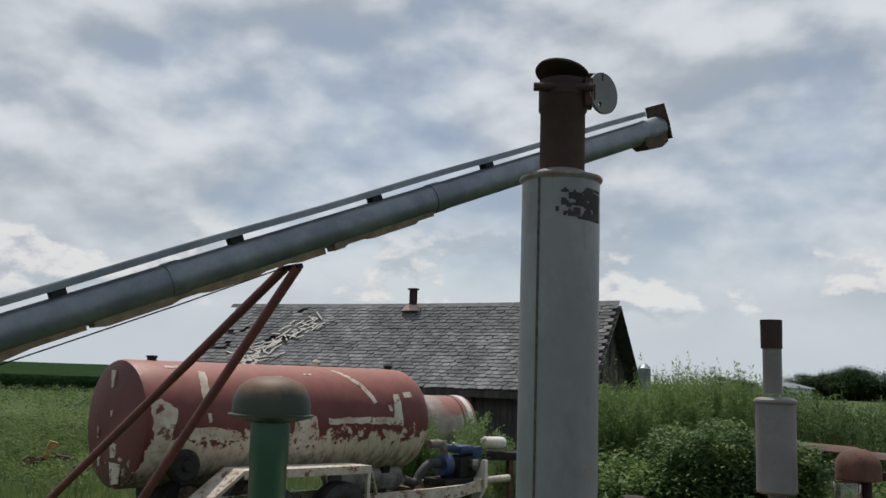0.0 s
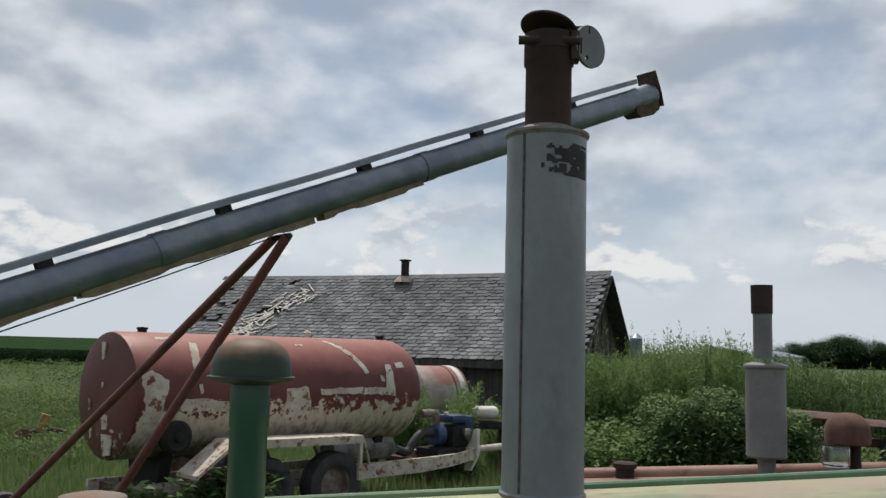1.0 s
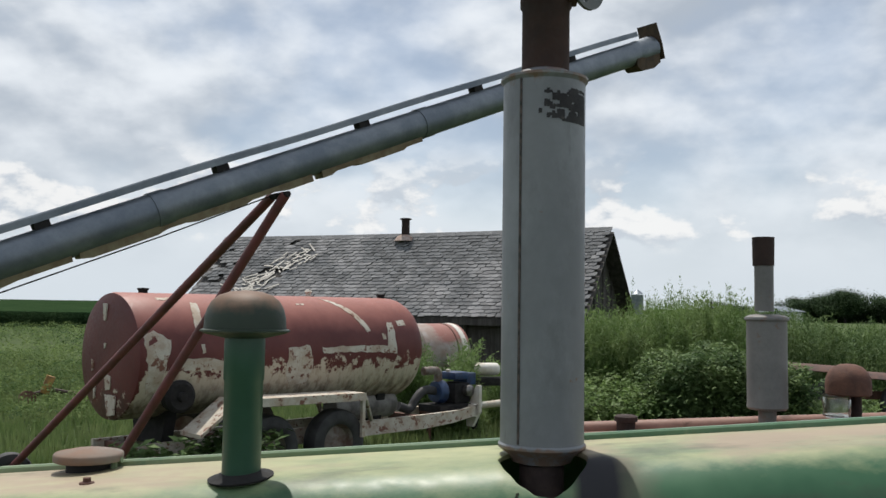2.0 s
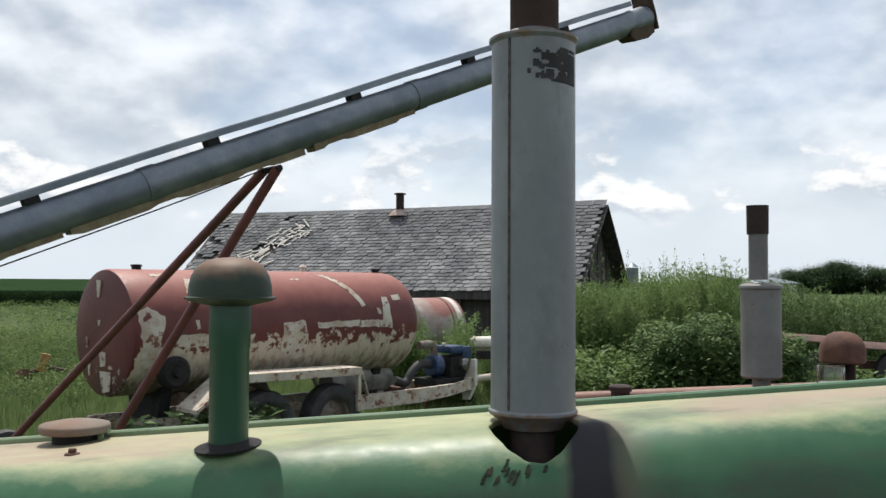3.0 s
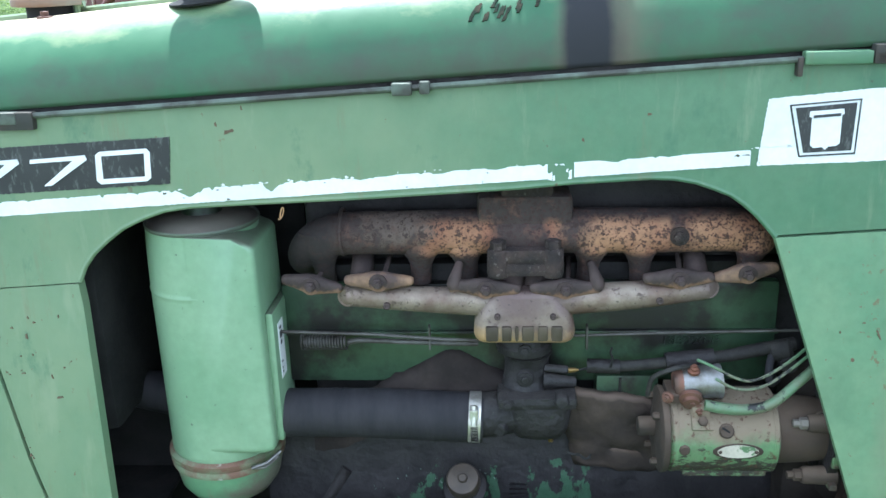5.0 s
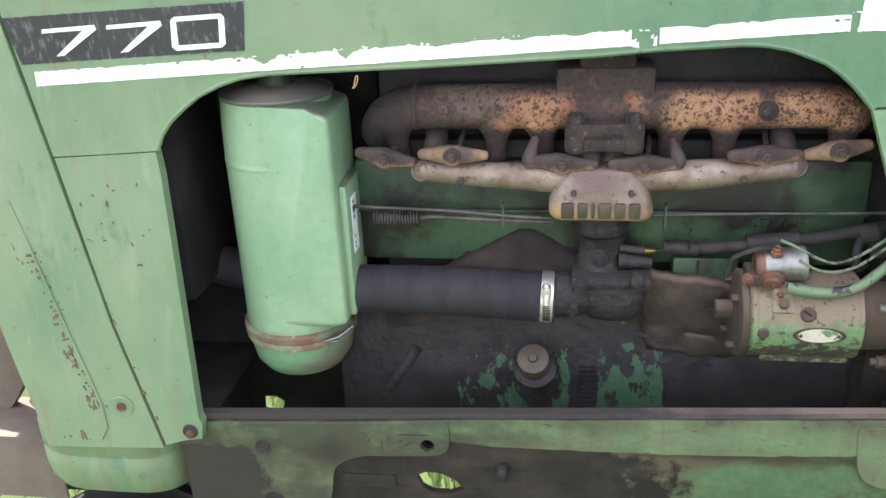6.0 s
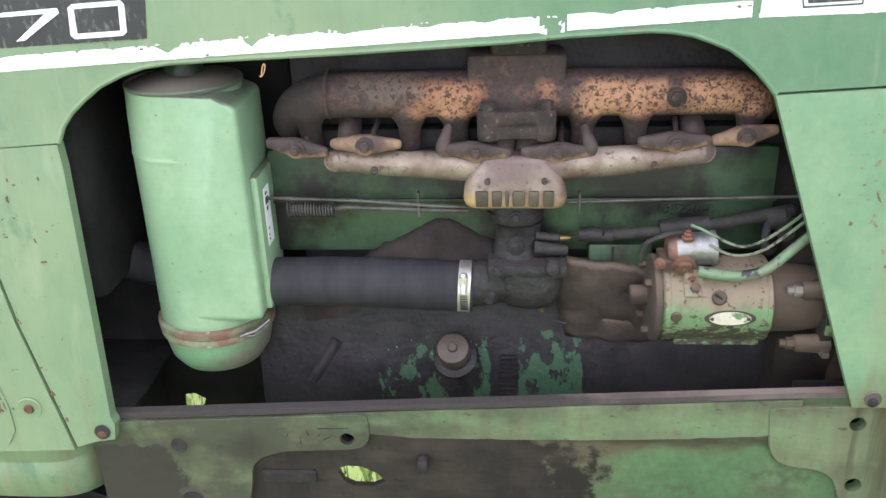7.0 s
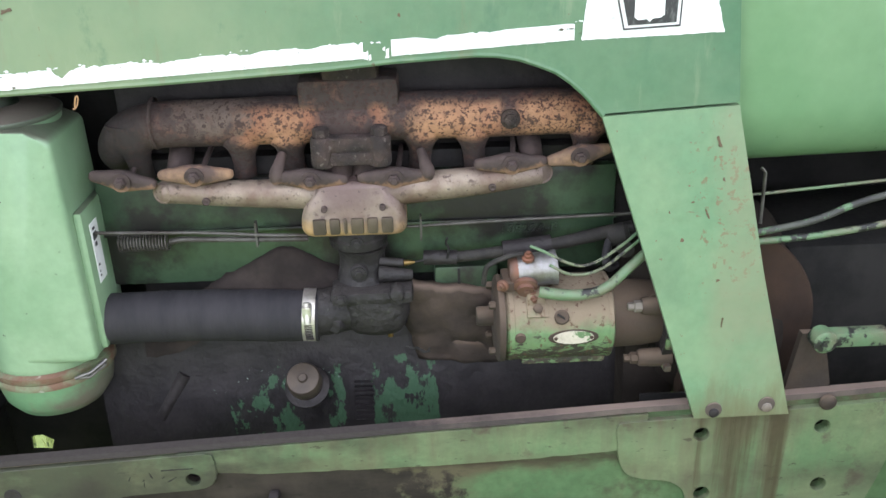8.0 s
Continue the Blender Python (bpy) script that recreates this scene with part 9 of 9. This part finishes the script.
    # added dark block in place of the shadowed hollow here
    part("bracket_core", box(bmesh.new(), -1.12, -0.94, 0.01, 0.10, 0.44, 0.74, bevel=0.02), GRIME, t, "dark block added for the shade behind the front bracket")
    brace = [(-1.034, 0.622), (-0.986, 0.674), (-0.978, 0.640), (-0.992, 0.556), (-1.004, 0.566)]
    part("brace", soft_plate(bmesh.new(), brace, (), -0.130, -0.090, 0.004), TAN_DUST, t, "rust-tan brace in the sun", 30)
    part("brace_foot", box(bmesh.new(), -0.985, -0.940, -0.110, -0.05, 0.52, 0.645, bevel=0.012), WEIGHT, t)
    for s in (-1, 1):
        part("axle_stub", tube(bmesh.new(), [(-0.95, 0, 0.38), (-0.87, s * 0.10, 0.205)], 0.03, 12), BLACK, t)
        wheel(t, (-0.87, s * 0.15, 0.205), 0.235, 0.12, 0.13, (0, s, 0), "front_wheel")
        wheel(t, (1.75, s * 0.82, 0.76), 0.78, 0.40, 0.46, (0, s, 0), "rear_wheel", lugs=18)
    part("rear_axle", tube(bmesh.new(), [(1.75, -0.75, 0.76), (1.75, 0.75, 0.76)], 0.09, 16), BLACK, t)
    part("rear_housing", box(bmesh.new(), 1.45, 2.0, -0.25, 0.25, 0.55, 1.05, bevel=0.04), BLACK, t)


TAN_DUST = material("pale_dust_on_iron", (0.26, 0.175, 0.105), (0.17, 0.105, 0.065), scale=14, rough=0.9, bump=0.2)
WEIGHT = material("tan_weathered_iron", (0.150, 0.118, 0.095), (0.100, 0.076, 0.060), scale=5, rough=0.85, bump=0.2)
RAIL_CLEAN = material("dusty_green_pad_paint", (0.092, 0.160, 0.080), (0.155, 0.200, 0.108), scale=9, spread=(0.36, 0.66), rough=0.5, bump=0.1, third=(0.075, 0.055, 0.045), third_scale=13, third_at=(0.60, 0.70), fine=0.14)
layer(RAIL_CLEAN, (0.11, 0.085, 0.06), [(0, ((-0.7, 0.46), (0.30, 0.42), (0.47, 0.6), (0.60, 0.62), (0.66, 0.35), (0.9, 0.3))), (2, ((0.45, 1.0), (0.66, 0.9), (0.72, 1.1), (0.8, 1.2)))], (16.0, 0.9), (0.40, 0.75), (2.6, 1, 0.35), strength=0.85)
layer(RAIL_CLEAN, (0.045, 0.036, 0.03), [(2, ((0.45, 0.62), (0.62, 0.52), (0.66, 0.40), (0.69, 0.46), (0.715, 0.56), (0.8, 0.5)))], (7.0, 1.1), (0.42, 0.70), (0.7, 1, 1.2), strength=0.65)
layer(RAIL_CLEAN, (0.088, 0.085, 0.050), [(0, ((-0.35, 0.5), (-0.22, 0.60), (-0.02, 0.58), (0.06, 0.42), (0.2, 0.46), (0.36, 0.5), (0.5, 0.2))), (2, ((0.62, 0.9), (0.665, 1.15), (0.69, 0.75), (0.74, 0.9)))], (13.0, 1.2), (0.40, 0.72), (0.6, 1, 1.3), strength=0.7)
layer(RAIL_CLEAN, (0.155, 0.19, 0.11), [(2, ((0.4, 0.45), (0.8, 0.45)))], (10.0, 1.2), (0.48, 0.72), (0.5, 1, 1), strength=0.55)
layer(RAIL_CLEAN, (0.028, 0.022, 0.018), [(2, ((0.4, 0.45), (0.8, 0.45)))], (60.0, 1.2), (0.60, 0.64), (0.5, 1, 1.2), strength=0.6)
layer(RAIL_CLEAN, (0.020, 0.016, 0.014), [(0, ((-0.70, 0.95), (-0.575, 0.85), (-0.545, 0.4), (-0.50, 0.1), (0.9, 0.0))), (2, ((0.44, 0.9), (0.60, 0.9), (0.632, 0.75), (0.655, 0.1)))], (20.0, 1.3), (0.40, 0.50), rough=0.6)
# soft dark patches round the pad recesses
layer(RAIL_CLEAN, (0.024, 0.021, 0.018), [(0, ((-0.62, 0.0), (-0.57, 0.5), (-0.54, 0.75), (-0.51, 0.3), (-0.47, 0.5), (-0.43, 0.9), (-0.39, 0.2), (-0.36, 0.0))), (2, ((0.58, 0.3), (0.615, 0.7), (0.64, 1.0), (0.665, 0.6), (0.685, 0.2)))], (14.0, 0.4), (0.30, 0.75), strength=0.9)
layer(RAIL_CLEAN, (0.030, 0.026, 0.022), [(0, ((-0.70, 0.66), (-0.40, 0.62), (-0.24, 0.54), (-0.05, 0.42), (0.15, 0.25), (0.3, 0.1)))], (8.0, 1.2), (0.40, 0.66), (0.8, 1, 1.4), strength=0.8)
layer(RAIL_CLEAN, (0.050, 0.037, 0.021), [(0, ((0.46, 0.0), (0.478, 0.62), (0.50, 0.40), (0.53, 0.70), (0.57, 0.55), (0.60, 0.75), (0.645, 0.1))), (2, ((0.50, 0.55), (0.66, 0.85), (0.73, 1.05)))], (26.0, 1.3), (0.38, 0.74), (2.4, 1, 0.13), strength=0.85)


def make_green_tractor():
    t = thing("tractor", "weathered green row-crop tractor with white stripe and open engine side", "tractor", m=TRACTOR)
    make_hood(t)
    make_side_sheets(t)
    make_stack(t)
    make_intake_cap(t)
    make_engine(t)
    make_fuel_side(t)
    make_starter(t)
    make_small_engine_parts(t)
    make_frame(t)


# ---- build ----
make_ground()
make_distance()
make_shed()
make_second_tank()
make_trailer()
make_pump()
auger, apex, aside, along_d = make_auger()
for foot, s in ((Vector((-4.15, 6.85, 0.27)), -0.05), (Vector((-2.90, 5.62, 0.27)), 0.05)):
    part("leg", tube(bmesh.new(), [apex + aside * s * 2, foot + Vector((0, 0, -0.06))], [0.034, 0.034], 14), RED_LEG, auger, "red-brown tubular leg")
    wheel(auger, foot + Vector((0.0, 0.0, -0.10)), 0.20, 0.13, 0.10, tuple(aside * (1 if s > 0 else -1)))
part("axle", tube(bmesh.new(), [(-4.15, 6.85, 0.18), (-2.90, 5.62, 0.18)], 0.03, 10), RED_LEG, auger)
_foot = Vector((-2.505, 3.70, 2.075)) + Vector((0.857, 0.683, 0.446)) * -3.15
part("intake_hopper", box(bmesh.new(), _foot.x - 0.3, _foot.x + 0.2, _foot.y - 0.3, _foot.y + 0.2, -0.03, _foot.z + 0.1, bevel=0.02), GALV, auger)
make_red_tractor()
make_junk()
make_vegetation()
make_green_tractor()
